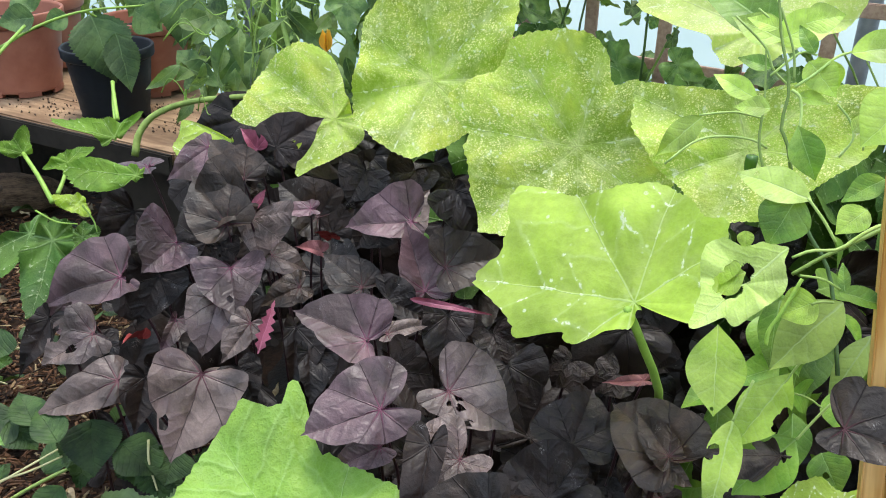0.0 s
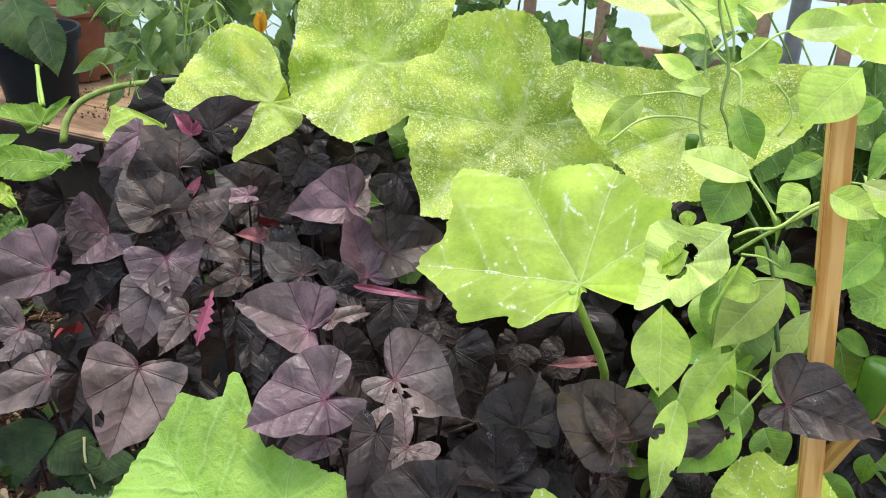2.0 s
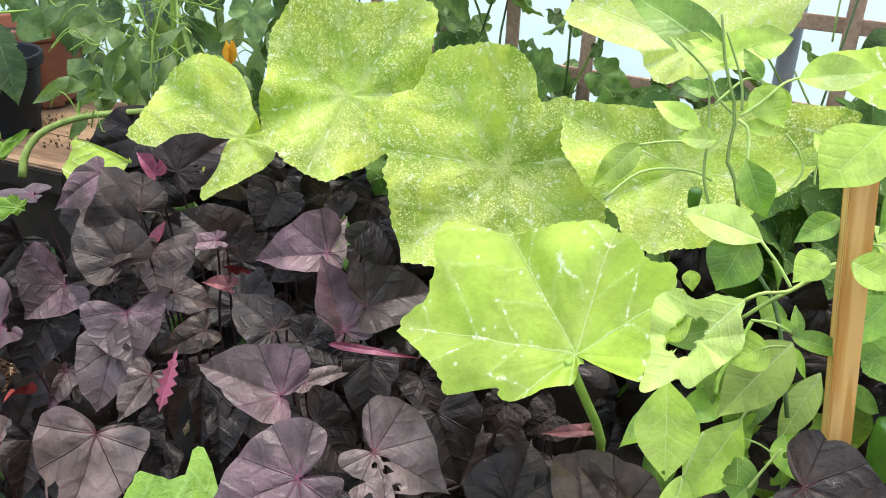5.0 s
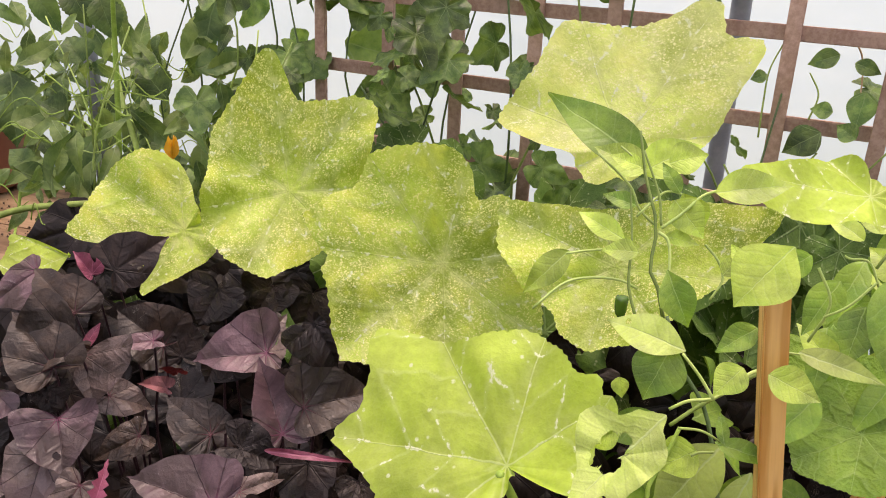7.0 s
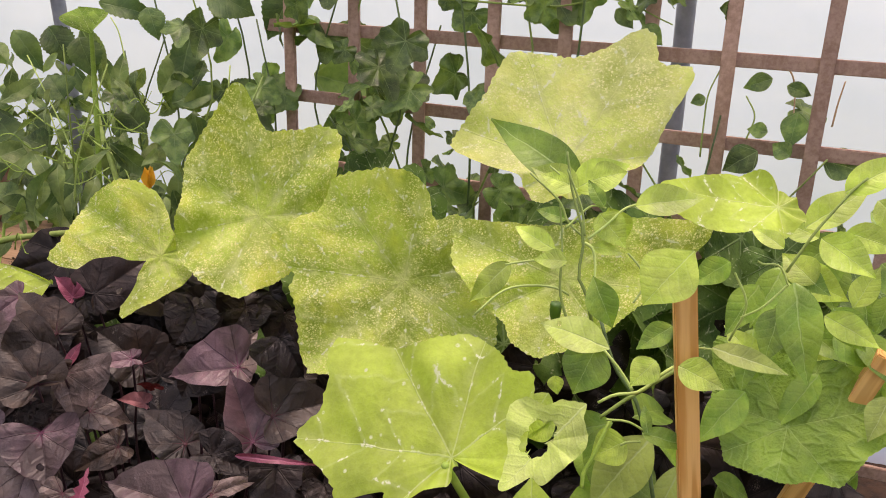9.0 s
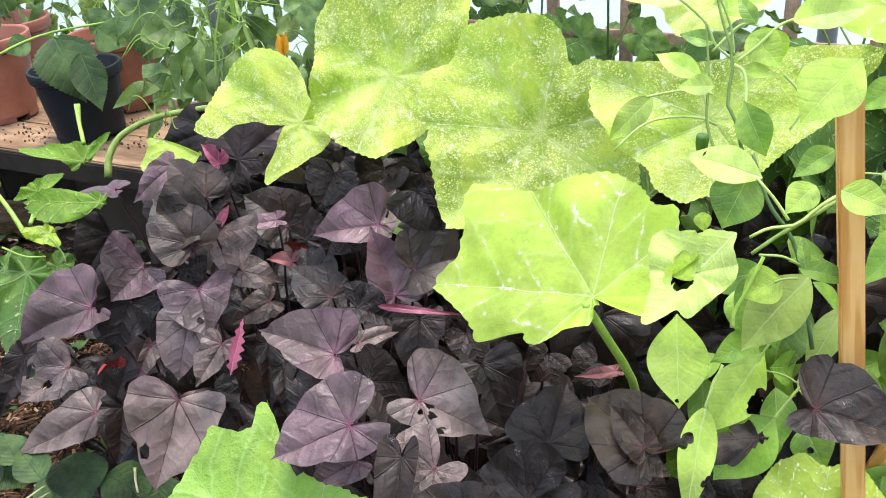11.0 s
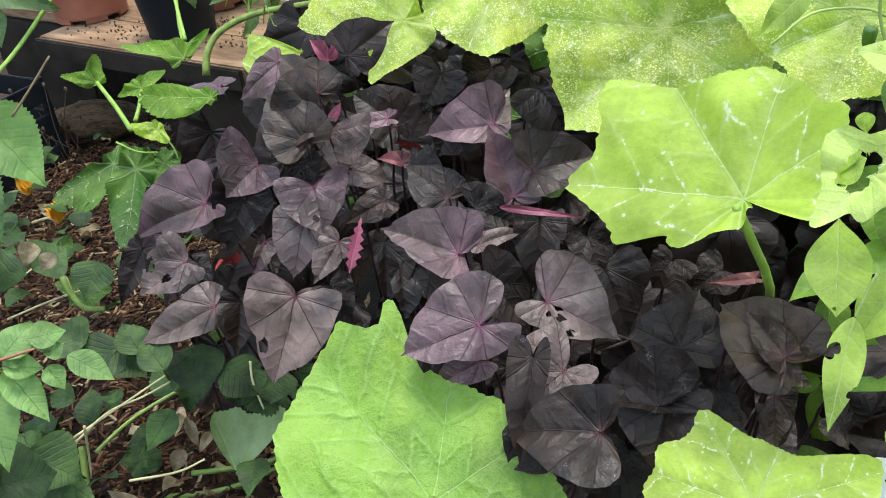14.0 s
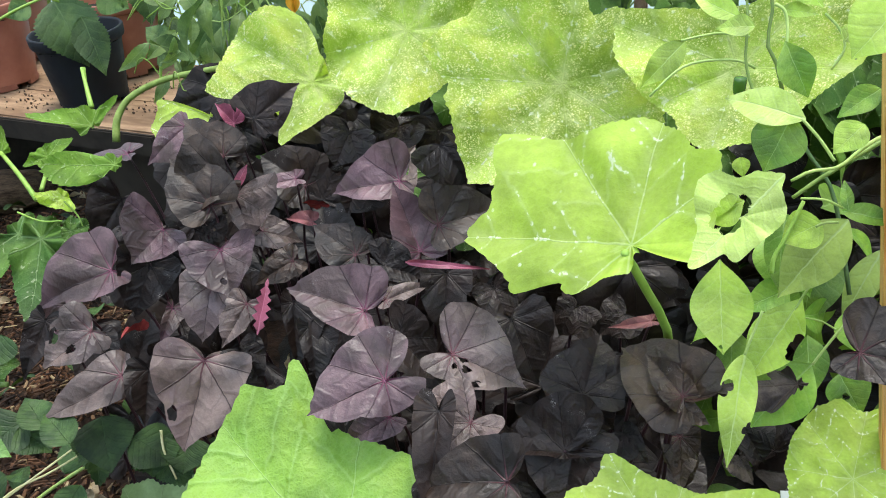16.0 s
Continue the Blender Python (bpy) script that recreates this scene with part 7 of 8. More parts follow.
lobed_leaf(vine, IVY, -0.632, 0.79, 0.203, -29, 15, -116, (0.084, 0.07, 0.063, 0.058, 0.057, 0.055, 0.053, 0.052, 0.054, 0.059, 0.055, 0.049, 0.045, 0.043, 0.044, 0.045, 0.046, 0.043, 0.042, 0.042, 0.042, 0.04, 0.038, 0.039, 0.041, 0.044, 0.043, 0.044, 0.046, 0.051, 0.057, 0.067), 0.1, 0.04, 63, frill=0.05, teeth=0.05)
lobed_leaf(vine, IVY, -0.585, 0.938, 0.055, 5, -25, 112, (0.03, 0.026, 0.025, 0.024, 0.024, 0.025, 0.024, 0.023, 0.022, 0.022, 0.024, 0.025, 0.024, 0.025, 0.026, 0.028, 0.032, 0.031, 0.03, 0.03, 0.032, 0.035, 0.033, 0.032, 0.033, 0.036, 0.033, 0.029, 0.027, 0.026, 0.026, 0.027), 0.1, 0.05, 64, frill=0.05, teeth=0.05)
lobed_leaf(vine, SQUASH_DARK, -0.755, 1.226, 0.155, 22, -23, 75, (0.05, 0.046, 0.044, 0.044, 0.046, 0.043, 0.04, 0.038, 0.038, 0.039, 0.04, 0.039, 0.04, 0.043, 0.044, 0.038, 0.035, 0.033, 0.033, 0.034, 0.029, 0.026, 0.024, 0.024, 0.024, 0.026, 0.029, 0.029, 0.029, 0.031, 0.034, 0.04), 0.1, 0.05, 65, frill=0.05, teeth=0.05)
blade_leaf(bramble, DRY, -0.528, 0.982, 0.099, -28, -15, -177, 0.035, 0.018, 0.5, 0.5, 153, wave=0.08)
blade_leaf(bramble, DRY, -0.526, 0.954, 0.053, -24, -20, 172, 0.037, 0.025, 0.5, 0.5, 154, wave=0.08)
blade_leaf(bramble, DRY, -0.518, 0.979, 0.092, -31, 2, -149, 0.05, 0.016, 0.5, 0.5, 155, wave=0.08)
blade_leaf(bramble, DRY, -0.481, 0.969, 0.071, -20, -24, 159, 0.035, 0.016, 0.5, 0.5, 156, wave=0.08)
blade_leaf(bramble, DRY, -0.732, 1.113, 0.331, -32, -26, 179, 0.038, 0.032, 0.5, 0.5, 157, wave=0.08)
blade_leaf(bramble, DRY, -0.703, 1.105, 0.315, -25, -32, 165, 0.032, 0.025, 0.5, 0.5, 158, wave=0.08)
tube('stem', [(-0.503, 0.914, 0.043), (-0.453, 0.92, 0.044), (-0.399, 0.926, 0.045), (-0.371, 0.934, 0.054)], 0.0042, 0.0034, STALK_MID, vine)
tube('stem', [(-0.546, 0.894, 0.018), (-0.479, 0.9, 0.017), (-0.421, 0.911, 0.026), (-0.377, 0.925, 0.04)], 0.0045, 0.0036, STALK_MID, vine)
tube('stem', [(-0.416, 1.01, 0.177), (-0.414, 0.99, 0.145), (-0.398, 0.972, 0.115)], 0.0028, 0.0022, STALK_PALE, vine)
tube('stem', [(-0.678, 1.065, 0.3), (-0.667, 1.052, 0.278), (-0.647, 1.041, 0.259), (-0.618, 1.041, 0.255)], 0.005, 0.0040, STALK_MID, vine)
tube('stem', [(-0.661, 0.929, 0.09), (-0.659, 0.911, 0.062), (-0.655, 0.889, 0.027)], 0.006, 0.0048, STALK_MID, vine)
tube('stem', [(-0.641, 0.926, 0.082), (-0.59, 0.953, 0.115), (-0.53, 0.976, 0.141), (-0.492, 0.986, 0.152)], 0.003, 0.0024, STALK_PALE, vine)
lobed_leaf(vine, SQUASH_PALE, -0.418, 0.882, 0.075, 42, -4, 31, (0.085, 0.086, 0.09, 0.088, 0.092, 0.102, 0.088, 0.004, 0.004, 0.004, 0.004, 0.004, 0.004, 0.004, 0.004, 0.004, 0.004, 0.004, 0.004, 0.004, 0.004, 0.004, 0.004, 0.004, 0.004, 0.004, 0.004, 0.004, 0.004, 0.004, 0.004, 0.059), 0.25, 0.05, 39, frill=0.05, teeth=0.02)
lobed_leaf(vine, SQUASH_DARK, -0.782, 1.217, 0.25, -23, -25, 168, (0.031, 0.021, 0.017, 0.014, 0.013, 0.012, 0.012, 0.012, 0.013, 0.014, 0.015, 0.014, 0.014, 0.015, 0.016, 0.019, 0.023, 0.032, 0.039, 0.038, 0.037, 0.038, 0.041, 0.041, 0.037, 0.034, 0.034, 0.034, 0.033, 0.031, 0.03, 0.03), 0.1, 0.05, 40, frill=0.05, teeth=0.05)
tube('stem', [(-0.594, 1.62, 0.382), (-0.588, 1.644, 0.421), (-0.559, 1.668, 0.453), (-0.486, 1.672, 0.479), (-0.363, 1.616, 0.508)], 0.0078, 0.0052, OLD_STALK, vine, 'thick pale green arching vine stem')
tube('stem', [(-0.643, 1.347, 0.398), (-0.676, 1.386, 0.426), (-0.715, 1.426, 0.456)], 0.0045, 0.0035, STALK, vine)
tube('stem', [(-0.576, 1.511, 0.491), (-0.59, 1.548, 0.517), (-0.603, 1.584, 0.541)], 0.004, 0.0032, STALK, vine)
tube('stem', [(-0.653, 1.392, 0.395), (-0.654, 1.424, 0.407), (-0.661, 1.468, 0.42)], 0.004, 0.003, STALK, vine)
tube('tendril', [(-0.575, 1.148, 0.471), (-0.546, 1.144, 0.456), (-0.517, 1.146, 0.452)], 0.0014, 0.001, STALK, vine)
tube('tendril', [(-0.512, 1.161, 0.475), (-0.496, 1.152, 0.456), (-0.49, 1.144, 0.441)], 0.0014, 0.001, STALK, vine)
blade_leaf(overhang, TOMATO, -0.778, 1.977, 0.584, -62, 11, -153, 0.16, 0.127, 0.25, 0.35, 173, wave=0.04, rows=40, teeth=0.1)
blade_leaf(overhang, TOMATO, -0.723, 1.962, 0.545, -61, 6, -156, 0.137, 0.072, 0.25, 0.35, 174, wave=0.04, rows=40, teeth=0.1)
blade_leaf(overhang, TOMATO, -0.571, 1.967, 0.669, -64, -2, -165, 0.158, 0.1, 0.25, 0.35, 175, wave=0.04, rows=40, teeth=0.1)
blade_leaf(overhang, TOMATO, -0.844, 1.843, 0.603, -10, -63, 126, 0.076, 0.057, 0.25, 0.35, 176, wave=0.04, rows=40, teeth=0.1)
blade_leaf(overhang, TOMATO, -0.814, 1.939, 0.585, -29, -60, 146, 0.056, 0.047, 0.25, 0.35, 177, wave=0.04, rows=40, teeth=0.1)
blade_leaf(overhang, TOMATO, -0.677, 1.977, 0.592, -52, 43, -134, 0.072, 0.077, 0.25, 0.35, 178, wave=0.04, rows=40, teeth=0.1)
blade_leaf(overhang, TOMATO, -0.657, 2.009, 0.624, -56, -39, 175, 0.068, 0.059, 0.25, 0.35, 179, wave=0.04, rows=40, teeth=0.1)
blade_leaf(overhang, TOMATO, -0.405, 1.909, 0.531, -54, -33, 171, 0.117, 0.054, 0.25, 0.35, 180, wave=0.04, rows=40, teeth=0.1)
blade_leaf(overhang, TOMATO, -0.887, 1.943, 0.595, 60, -31, 42, 0.063, 0.074, 0.25, 0.35, 181, wave=0.04, rows=40, teeth=0.1)
blade_leaf(overhang, TOMATO, -0.467, 1.935, 0.592, 45, -51, 52, 0.052, 0.063, 0.25, 0.35, 182, wave=0.04, rows=40, teeth=0.1)
blade_leaf(overhang, TOMATO, -0.532, 1.885, 0.491, 55, -33, 37, 0.058, 0.05, 0.25, 0.35, 183, wave=0.04, rows=40, teeth=0.1)
blade_leaf(overhang, TOMATO, -0.549, 1.87, 0.476, -46, 44, -130, 0.034, 0.05, 0.25, 0.35, 184, wave=0.04, rows=40, teeth=0.1)
blade_leaf(overhang, TOMATO, -0.421, 1.657, 0.473, -43, -44, 158, 0.063, 0.043, 0.25, 0.35, 185, wave=0.04, rows=40, teeth=0.1)
blade_leaf(overhang, TOMATO, -0.16, 1.969, 0.832, -65, -14, -180, 0.148, 0.06, 0.3, 0.4, 186, wave=0.05, rows=24, teeth=0.1)
blade_leaf(overhang, TOMATO, -0.215, 1.772, 0.895, -67, 13, -167, 0.065, 0.045, 0.3, 0.4, 187, wave=0.05, rows=24, teeth=0.1)
blade_leaf(overhang, TOMATO, -0.103, 1.748, 0.931, -49, 56, -141, 0.099, 0.08, 0.3, 0.4, 188, wave=0.05, rows=24, teeth=0.1)
blade_leaf(overhang, TOMATO, -0.056, 1.815, 0.943, -66, -28, 172, 0.089, 0.081, 0.3, 0.4, 189, wave=0.05, rows=24, teeth=0.1)
blade_leaf(overhang, TOMATO, 0.049, 1.837, 0.918, -65, -27, 169, 0.104, 0.074, 0.3, 0.4, 190, wave=0.05, rows=24, teeth=0.1)
blade_leaf(overhang, TOMATO, -0.371, 1.892, 0.825, -65, 14, -161, 0.088, 0.062, 0.3, 0.4, 191, wave=0.05, rows=24, teeth=0.1)
blade_leaf(overhang, TOMATO, -0.429, 1.907, 0.843, -64, 23, -156, 0.088, 0.063, 0.3, 0.4, 192, wave=0.05, rows=24, teeth=0.1)
blade_leaf(overhang, TOMATO, -0.302, 1.775, 0.902, -29, 65, -112, 0.112, 0.042, 0.3, 0.4, 193, wave=0.05, rows=24, teeth=0.1)
blade_leaf(overhang, TOMATO, 0.072, 1.924, 0.912, 69, 21, -10, 0.091, 0.068, 0.3, 0.4, 194, wave=0.05, rows=24, teeth=0.1)
blade_leaf(overhang, TOMATO, -0.202, 1.897, 0.692, 35, 57, -45, 0.12, 0.058, 0.3, 0.4, 195, wave=0.05, rows=24, teeth=0.1)
blade_leaf(overhang, TOMATO, -0.264, 1.917, 0.628, 58, -30, 27, 0.104, 0.068, 0.3, 0.4, 196, wave=0.05, rows=24, teeth=0.1)
blade_leaf(overhang, TOMATO, -0.09, 1.884, 0.707, 40, 55, -41, 0.088, 0.047, 0.3, 0.4, 197, wave=0.05, rows=24, teeth=0.1)
blade_leaf(overhang, TOMATO, 0, 1.813, 0.653, 42, -51, 43, 0.098, 0.07, 0.3, 0.4, 198, wave=0.05, rows=24, teeth=0.1)
blade_leaf(overhang, TOMATO, -0.433, 1.973, 0.687, 62, -21, 25, 0.066, 0.077, 0.3, 0.4, 199, wave=0.05, rows=24, teeth=0.1)
blade_leaf(overhang, SQUASH_MID, -0.333, 1.831, 0.839, 53, -13, 22, 0.068, 0.091, 0.3, 0.3, 200, wave=0.05, broad=0.5)
tube('cane', [(-0.432, 1.773, 0.906), (-0.255, 1.795, 0.932), (-0.107, 1.821, 0.95)], 0.0026, 0.0018, CANE_RED, overhang)
tube('cane', [(-0.351, 1.838, 0.508), (-0.345, 1.849, 0.644), (-0.343, 1.863, 0.753), (-0.336, 1.848, 0.842)], 0.006, 0.0045, STALK, overhang)
blade_leaf(overhang, TOMATO_LIGHT, -0.226, 1.917, 0.707, 68, 31, -5, 0.167, 0.056, 0.3, 0.5, 203, wave=0.05, rows=24, teeth=0.06)
blade_leaf(overhang, TOMATO_LIGHT, -0.181, 1.895, 0.684, 49, 57, -32, 0.121, 0.04, 0.3, 0.5, 204, wave=0.05, rows=24, teeth=0.06)
blade_leaf(overhang, TOMATO_LIGHT, -0.535, 1.896, 0.694, 54, 54, -15, 0.11, 0.034, 0.3, 0.5, 205, wave=0.05, rows=24, teeth=0.06)
blade_leaf(overhang, TOMATO, -0.507, 1.952, 0.831, -70, 27, -155, 0.101, 0.049, 0.3, 0.5, 206, wave=0.05, rows=24, teeth=0.06)
blade_leaf(overhang, TOMATO_LIGHT, -0.385, 1.988, 0.831, -70, 23, -160, 0.112, 0.044, 0.3, 0.5, 207, wave=0.05, rows=24, teeth=0.06)
blade_leaf(overhang, TOMATO, -0.395, 1.863, 0.564, -56, -37, 173, 0.15, 0.045, 0.3, 0.5, 208, wave=0.05, rows=24, teeth=0.06)
blade_leaf(overhang, VINE, 0.091, 1.834, 0.761, -31, 66, -128, 0.16, 0.101, 0.3, 0.5, 209, wave=0.05, rows=24, teeth=0.06)
blade_leaf(overhang, VINE, 0.124, 1.864, 0.849, -53, 60, -152, 0.141, 0.076, 0.3, 0.5, 210, wave=0.05, rows=24, teeth=0.06)
blade_leaf(overhang, VINE, 0.188, 1.799, 0.687, -38, -61, 128, 0.097, 0.066, 0.3, 0.5, 211, wave=0.05, rows=24, teeth=0.06)
blade_leaf(overhang, TOMATO_LIGHT, -0.332, 1.982, 0.677, 70, 14, 5, 0.131, 0.037, 0.3, 0.5, 212, wave=0.05, rows=24, teeth=0.06)
blade_leaf(overhang, TOMATO_LIGHT, -0.248, 1.81, 0.568, 64, 23, -3, 0.085, 0.046, 0.3, 0.5, 213, wave=0.05, rows=24, teeth=0.06)
blade_leaf(overhang, TOMATO_LIGHT, -0.548, 1.857, 0.587, 40, 59, -29, 0.079, 0.046, 0.3, 0.5, 214, wave=0.05, rows=24, teeth=0.06)
blade_leaf(overhang, TOMATO_LIGHT, -0.099, 1.898, 0.674, -58, -43, 162, 0.085, 0.037, 0.3, 0.5, 215, wave=0.05, rows=24, teeth=0.06)
tube('cane', [(-0.3, 1.839, 0.467), (-0.329, 1.882, 0.56), (-0.356, 1.924, 0.653), (-0.376, 2.009, 0.83)], 0.006, 0.0045, STALK_PALE, overhang)
tube('tendril', [(-0.546, 1.84, 0.558), (-0.471, 1.843, 0.597), (-0.406, 1.828, 0.584), (-0.342, 1.824, 0.603)], 0.0016, 0.0011, STALK, overhang)
tube('tendril', [(-0.51, 1.833, 0.503), (-0.456, 1.842, 0.547), (-0.39, 1.829, 0.539), (-0.325, 1.832, 0.573)], 0.0016, 0.0011, STALK_PALE, overhang)
tube('tendril', [(-0.438, 1.884, 0.604), (-0.384, 1.856, 0.555), (-0.407, 1.838, 0.502), (-0.451, 1.832, 0.469)], 0.0016, 0.0011, STALK, overhang)
tube('tendril', [(-0.352, 1.836, 0.627), (-0.299, 1.812, 0.589), (-0.268, 1.779, 0.52)], 0.0016, 0.0011, STALK_PALE, overhang)
tube('tendril', [(-0.486, 1.9, 0.678), (-0.422, 1.874, 0.64), (-0.356, 1.869, 0.653), (-0.248, 1.845, 0.638)], 0.0016, 0.0011, STALK, overhang)
tube('tendril', [(-0.548, 1.904, 0.609), (-0.472, 1.872, 0.561), (-0.418, 1.827, 0.471)], 0.0016, 0.0011, STALK_PALE, overhang)
tube('tendril', [(-0.322, 1.775, 0.488), (-0.31, 1.793, 0.538), (-0.353, 1.816, 0.577), (-0.406, 1.84, 0.615)], 0.0016, 0.0011, STALK, overhang)
tube('tendril', [(-0.289, 1.909, 0.778), (-0.3, 1.931, 0.829), (-0.316, 1.946, 0.859)], 0.0016, 0.0011, STALK_PALE, overhang)
tube('stem', [(-0.906, 1.8, 0.548), (-0.848, 1.871, 0.58), (-0.773, 1.935, 0.599), (-0.655, 1.991, 0.603)], 0.0034, 0.0024, STALK, overhang)
tube('stem', [(-0.773, 1.935, 0.599), (-0.756, 1.95, 0.584)], 0.0034, 0.0024, STALK, overhang)
tube('stem', [(-0.549, 1.865, 0.459), (-0.554, 1.838, 0.404), (-0.547, 1.768, 0.376)], 0.0034, 0.0024, STALK, overhang)
tube('stem', [(-0.634, 1.671, 0.516), (-0.626, 1.632, 0.483), (-0.615, 1.598, 0.46)], 0.0034, 0.0024, STALK, overhang)
fallen_stems = thing('dried_stems', (-0.6, 1.1, 0.0), 'straw-pale dried stems lying on the mulch', 'dried stems')
tube('stem', [(-0.827, 1.116, 0.19), (-0.722, 1.102, 0.236), (-0.582, 1.048, 0.304)], 0.0019, 0.0013, STRAW, fallen_stems)
tube('stem', [(-0.881, 1.27, 0.169), (-0.835, 1.292, 0.192), (-0.793, 1.307, 0.206)], 0.0019, 0.0013, STRAW, fallen_stems)
tube('stem', [(-0.733, 1.159, 0.236), (-0.7, 1.116, 0.215), (-0.637, 1.082, 0.217)], 0.0019, 0.0013, STRAW, fallen_stems)
tube('stem', [(-0.617, 0.848, 0.172), (-0.567, 0.875, 0.205), (-0.52, 0.891, 0.217), (-0.483, 0.904, 0.23)], 0.0019, 0.0013, STRAW, fallen_stems)
tube('stem', [(-0.613, 0.854, 0.182), (-0.551, 0.881, 0.21), (-0.489, 0.908, 0.238)], 0.0019, 0.0013, STRAW, fallen_stems)
tube('stem', [(-0.377, 0.928, 0.24), (-0.375, 0.913, 0.215), (-0.363, 0.896, 0.182)], 0.0019, 0.0013, STRAW, fallen_stems)
tube('stem', [(-0.549, 0.794, 0.26), (-0.556, 0.793, 0.222), (-0.564, 0.788, 0.176)], 0.0019, 0.0013, STRAW, fallen_stems)
tube('stem', [(-0.545, 0.83, 0.123), (-0.483, 0.842, 0.124), (-0.445, 0.854, 0.134)], 0.0019, 0.0013, STRAW, fallen_stems)
tube('stem', [(-1.03, 1.232, 0.147), (-0.968, 1.26, 0.177), (-0.907, 1.275, 0.185)], 0.0019, 0.0013, STRAW, fallen_stems)
# ---- stems of the pepper ----
tube('stem', [(0.313, 0.829, 0.844), (0.314, 0.823, 0.832), (0.316, 0.81, 0.806), (0.324, 0.791, 0.768), (0.317, 0.776, 0.734), (0.323, 0.768, 0.719), (0.327, 0.755, 0.693)], 0.0012, 0.0019, STALK_MID, pepper)
tube('stem', [(0.367, 0.834, 0.657), (0.379, 0.812, 0.613), (0.403, 0.789, 0.569), (0.412, 0.745, 0.48)], 0.0019, 0.0024, STALK_DARK, pepper)
tube('stem', [(0.306, 0.818, 0.797), (0.306, 0.807, 0.773), (0.305, 0.795, 0.749), (0.301, 0.78, 0.716), (0.307, 0.766, 0.688)], 0.0009, 0.0016, STALK_MID, pepper)
tube('stem', [(0.32, 0.775, 0.768), (0.327, 0.772, 0.763), (0.329, 0.767, 0.752), (0.327, 0.759, 0.736), (0.319, 0.747, 0.709)], 0.0016, 0.0010, STALK_PALE, pepper)
tube('stem', [(0.327, 0.786, 0.768), (0.345, 0.789, 0.78), (0.363, 0.794, 0.794), (0.377, 0.795, 0.799)], 0.0014, 0.0012, STALK_PALE, pepper)
tube('stem', [(0.307, 0.797, 0.775), (0.326, 0.802, 0.791), (0.336, 0.803, 0.796), (0.348, 0.801, 0.794)], 0.0012, 0.0010, STALK_PALE, pepper)
tube('stem', [(0.258, 0.834, 0.725), (0.277, 0.833, 0.728), (0.295, 0.832, 0.729), (0.32, 0.827, 0.725)], 0.0012, 0.0012, STALK_PALE, pepper)
tube('stem', [(0.22, 0.797, 0.687), (0.247, 0.804, 0.707), (0.27, 0.805, 0.713), (0.3, 0.801, 0.712), (0.316, 0.796, 0.705)], 0.0012, 0.0013, STALK_PALE, pepper)
tube('stem', [(0.367, 0.78, 0.754), (0.378, 0.773, 0.741), (0.381, 0.765, 0.726), (0.369, 0.759, 0.71)], 0.0011, 0.0011, STALK_PALE, pepper)
tube('stem', [(0.278, 0.833, 0.822), (0.305, 0.818, 0.797), (0.313, 0.808, 0.778), (0.328, 0.8, 0.764)], 0.0011, 0.0012, STALK_PALE, pepper)
tube('stem', [(0.313, 0.815, 0.815), (0.304, 0.82, 0.824), (0.295, 0.825, 0.831)], 0.0010, 0.0009, STALK_PALE, pepper)
tube('stem', [(0.381, 0.742, 0.723), (0.383, 0.748, 0.736), (0.39, 0.752, 0.746), (0.396, 0.752, 0.748)], 0.0010, 0.0010, STALK_PALE, pepper)
tube('stem', [(0.325, 0.713, 0.629), (0.342, 0.714, 0.636), (0.365, 0.713, 0.638), (0.385, 0.717, 0.651), (0.402, 0.719, 0.66), (0.428, 0.719, 0.665)], 0.0014, 0.0019, STALK_PALE, pepper)
tube('stem', [(0.33, 0.717, 0.61), (0.351, 0.72, 0.623), (0.371, 0.723, 0.633), (0.413, 0.729, 0.654)], 0.0017, 0.0022, STALK_MID, pepper)
tube('stem', [(0.332, 0.705, 0.615), (0.352, 0.702, 0.613), (0.368, 0.697, 0.605)], 0.0012, 0.0012, STALK_PALE, pepper)
tube('stem', [(0.314, 0.683, 0.7), (0.327, 0.674, 0.684), (0.337, 0.665, 0.668)], 0.0012, 0.0014, STALK_PALE, pepper)
tube('stem', [(0.371, 0.709, 0.585), (0.359, 0.71, 0.585), (0.351, 0.71, 0.582)], 0.0012, 0.0012, STALK_PALE, pepper)
tube('stem', [(0.251, 0.729, 0.599), (0.238, 0.731, 0.602), (0.227, 0.729, 0.596), (0.228, 0.725, 0.585), (0.236, 0.726, 0.59), (0.251, 0.728, 0.598)], 0.0012, 0.0009, STALK_PALE, pepper)
tube('stem', [(0.234, 0.732, 0.578), (0.243, 0.727, 0.57), (0.254, 0.722, 0.563)], 0.0012, 0.0010, STALK_MID, pepper)
tube('stem', [(0.314, 0.705, 0.54), (0.317, 0.711, 0.553), (0.328, 0.717, 0.569), (0.346, 0.729, 0.599)], 0.0022, 0.0019, STALK, pepper)
tube('stem', [(0.283, 0.671, 0.476), (0.291, 0.679, 0.491), (0.303, 0.69, 0.51)], 0.0014, 0.0014, STALK_PALE, pepper)
tube('stem', [(0.364, 0.703, 0.431), (0.381, 0.712, 0.447), (0.399, 0.721, 0.462)], 0.0014, 0.0014, STALK_PALE, pepper)
tube('stem', [(0.348, 0.721, 0.483), (0.357, 0.728, 0.495), (0.367, 0.734, 0.505)], 0.0013, 0.0013, STALK_PALE, pepper)
tube('stem', [(0.358, 0.735, 0.467), (0.38, 0.732, 0.461), (0.394, 0.727, 0.453)], 0.0010, 0.0010, STALK_PALE, pepper)
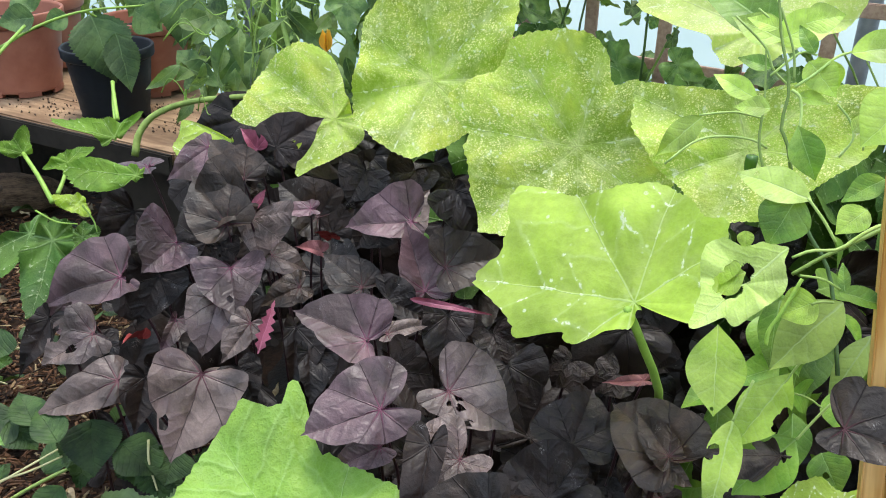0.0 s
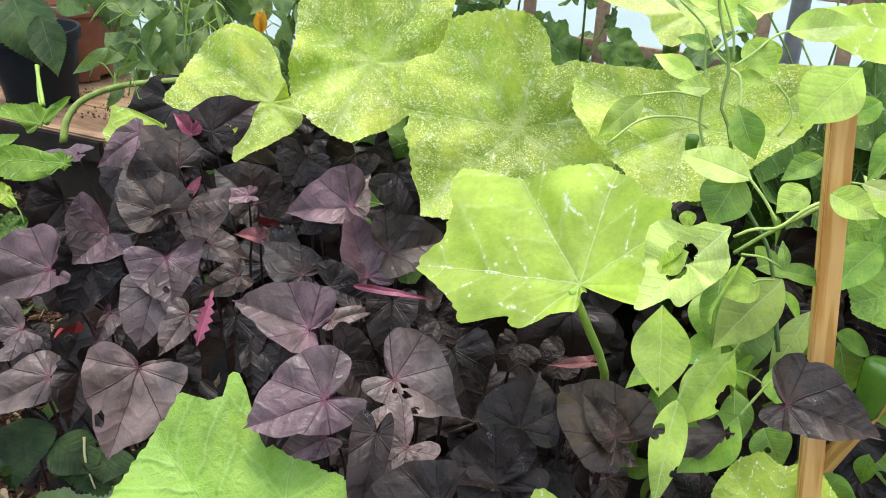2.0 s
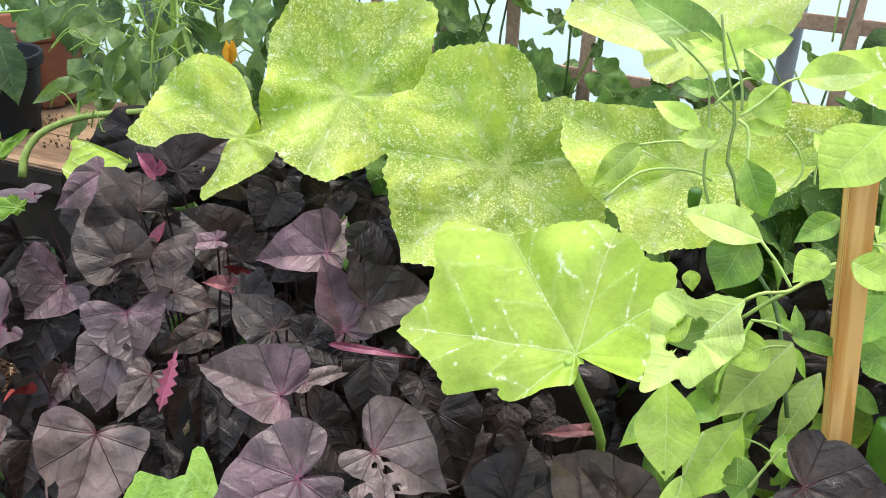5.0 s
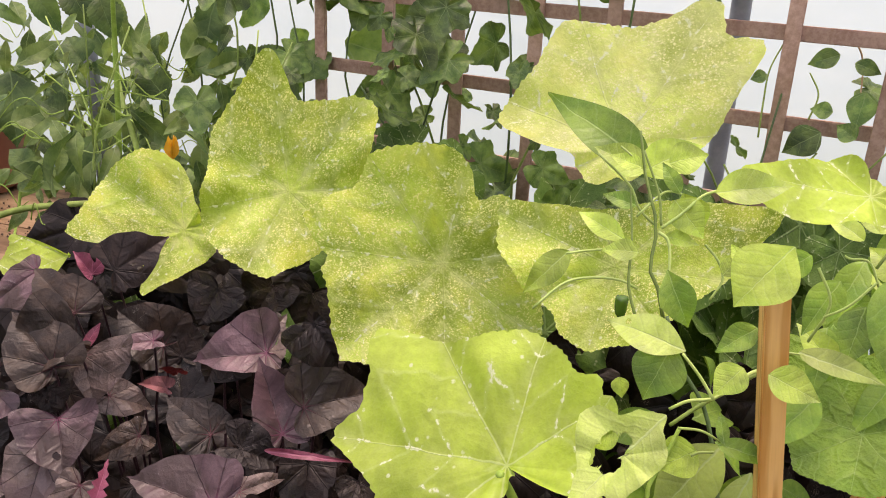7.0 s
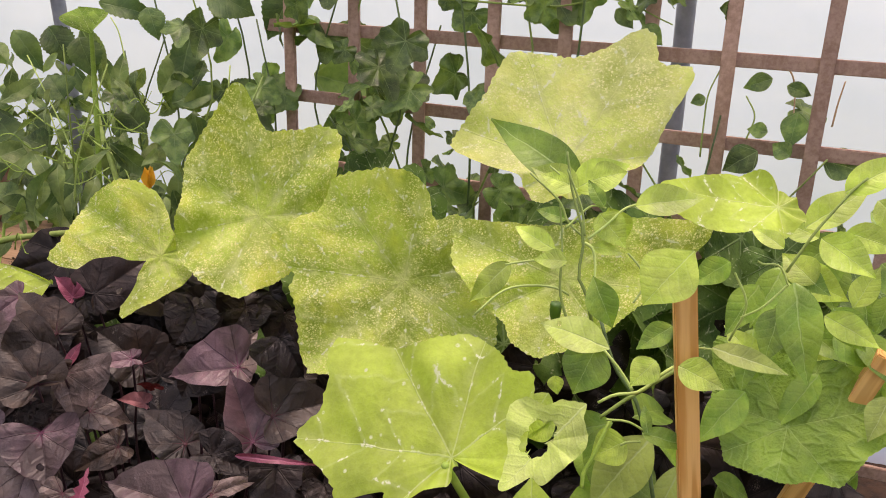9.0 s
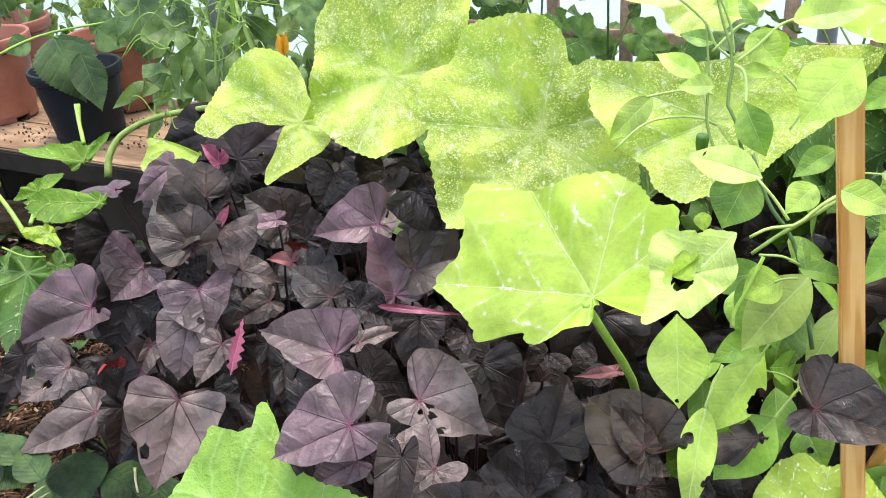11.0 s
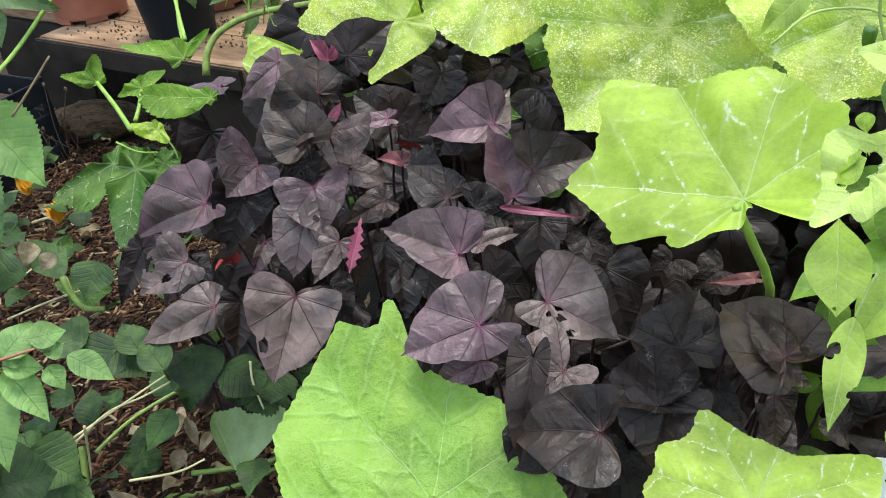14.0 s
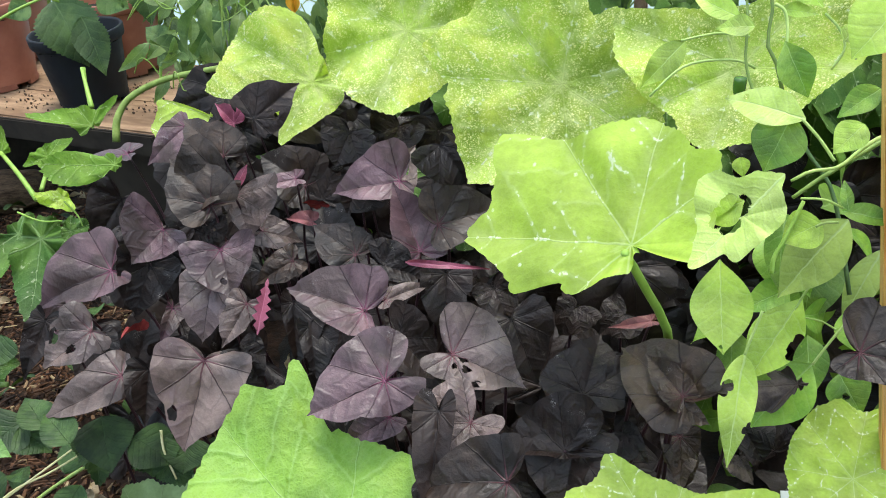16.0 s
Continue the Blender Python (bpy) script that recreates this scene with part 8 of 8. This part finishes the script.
tube('stem', [(0.547, 0.781, 0.708), (0.538, 0.79, 0.73), (0.521, 0.794, 0.732), (0.516, 0.797, 0.734)], 0.0012, 0.0012, STALK_PALE, pepper)
tube('stem', [(0.498, 0.782, 0.678), (0.521, 0.781, 0.69), (0.547, 0.783, 0.714)], 0.0012, 0.0012, STALK_PALE, pepper)
tube('stem', [(0.544, 0.787, 0.725), (0.573, 0.794, 0.765), (0.608, 0.799, 0.805), (0.625, 0.8, 0.82)], 0.0016, 0.0014, STALK_MID, pepper)
tube('stem', [(0.297, 0.775, 0.841), (0.309, 0.761, 0.807), (0.311, 0.752, 0.783)], 0.0010, 0.0013, STALK_MID, pepper)
tube('stem', [(0.493, 0.798, 0.722), (0.504, 0.785, 0.69), (0.496, 0.794, 0.646)], 0.0014, 0.0014, STALK_PALE, pepper)
tube('stem', [(0.423, 0.695, 0.689), (0.405, 0.7, 0.69)], 0.0009, 0.0009, STALK_PALE, pepper)
lobed_leaf(pepper, WITHERED, 0.34, 0.679, 0.43, -13, -36, 85, (0.076, 0.027, 0.028, 0.03, 0.022, 0.017, 0.015, 0.004, 0.004, 0.004, 0.004, 0.004, 0.004, 0.005, 0.005, 0.007, 0.01, 0.01, 0.009, 0.009, 0.007, 0.007, 0.006, 0.006, 0.007, 0.007, 0.013, 0.015, 0.036, 0.041, 0.062, 0.058), 0.1, 0.05, 95, label='shrivelled dark brown leaf')
heart_leaf(sweet_potato, WITHERED, 0.249, 0.734, 0.325, -39, 2, 165, 0.057, 0.02, 0.021, 0.45, 0.26, 96, lobes=0.8)
heart_leaf(sweet_potato, WITHERED, 0.309, 0.718, 0.303, -34, 21, -176, 0.031, 0.006, 0.019, 0.42, 0.35, 97, lobes=0.8)
root_ball((-1.137, 2.197, 0.052))
plant_label((0.379, 0.686, 0.243))
pepper_fruit((0.553, 0.78, 0.444), 0.085, 0.017)
pepper_fruit((0.304, 0.798, 0.697), 0.022, 0.006)
second_stake((0.695, 0.802, 0.615))
blossom((-0.191, 1.474, 0.629))


def spent_flower(at):
    """A wilted yellow squash flower fallen on the mulch."""
    t = thing("fallen_flower", at, "wilted orange-yellow squash flower lying on the mulch", "flower")
    for k in range(5):
        m = pose(*at) @ pose(0, 0, 0.008, 70 + 12 * k, 8 * k - 16, 40 + 23 * k)
        linked("petal", blade_mesh("petal", PETAL, 0.05, 0.02, 0.7, 0.6, 0.1, 40 + k, 9, 3, 0.5), t, m)
    tube("stalk", [Vector(at) + Vector((0.0, 0.0, 0.008)), Vector(at) + Vector((-0.03, 0.012, 0.014)), Vector(at) + Vector((-0.07, 0.01, 0.006))], 0.004, 0.003, STRAW, t)


def dead_stalks():
    """Brittle brown seed stalks leaning in front of the crate."""
    rnd = random.Random(61)
    t = thing("dead_stalks", (-1.2, 2.0, 0.0), "brittle brown dead seed stalks leaning before the bench", "dead stalks")
    for i in range(26):
        x, y = -1.22 + rnd.uniform(-0.1, 0.12), 2.0 + rnd.uniform(-0.06, 0.08)
        lean, h = rnd.uniform(-0.12, 0.12), rnd.uniform(0.08, 0.26)
        path = [(x + lean * (k / 3) ** 1.5, y + 0.03 * math.sin(i + k), 0.0 + h * k / 3) for k in range(4)]
        stem = tube("stalk", path, 0.0016, 0.0008, CANE_BROWN, t, "", 5, 8)
        bm = bmesh.new()
        bmesh.ops.create_icosphere(bm, subdivisions=1, radius=0.006, matrix=Matrix.Translation(path[-1]) @ Matrix.Diagonal((0.8, 0.8, 1.5, 1)))
        part("seed_head", bm, CANE_BROWN, t, smooth=True)


CANE_BROWN = plain_material("dead_cane", (0.035, 0.022, 0.014), (0.12, 0.08, 0.05), 120, 0.85, 0.3)
spent_flower((-1.15, 1.79, 0.045))
spent_flower((-1.02, 1.66, 0.04))
dead_stalks()
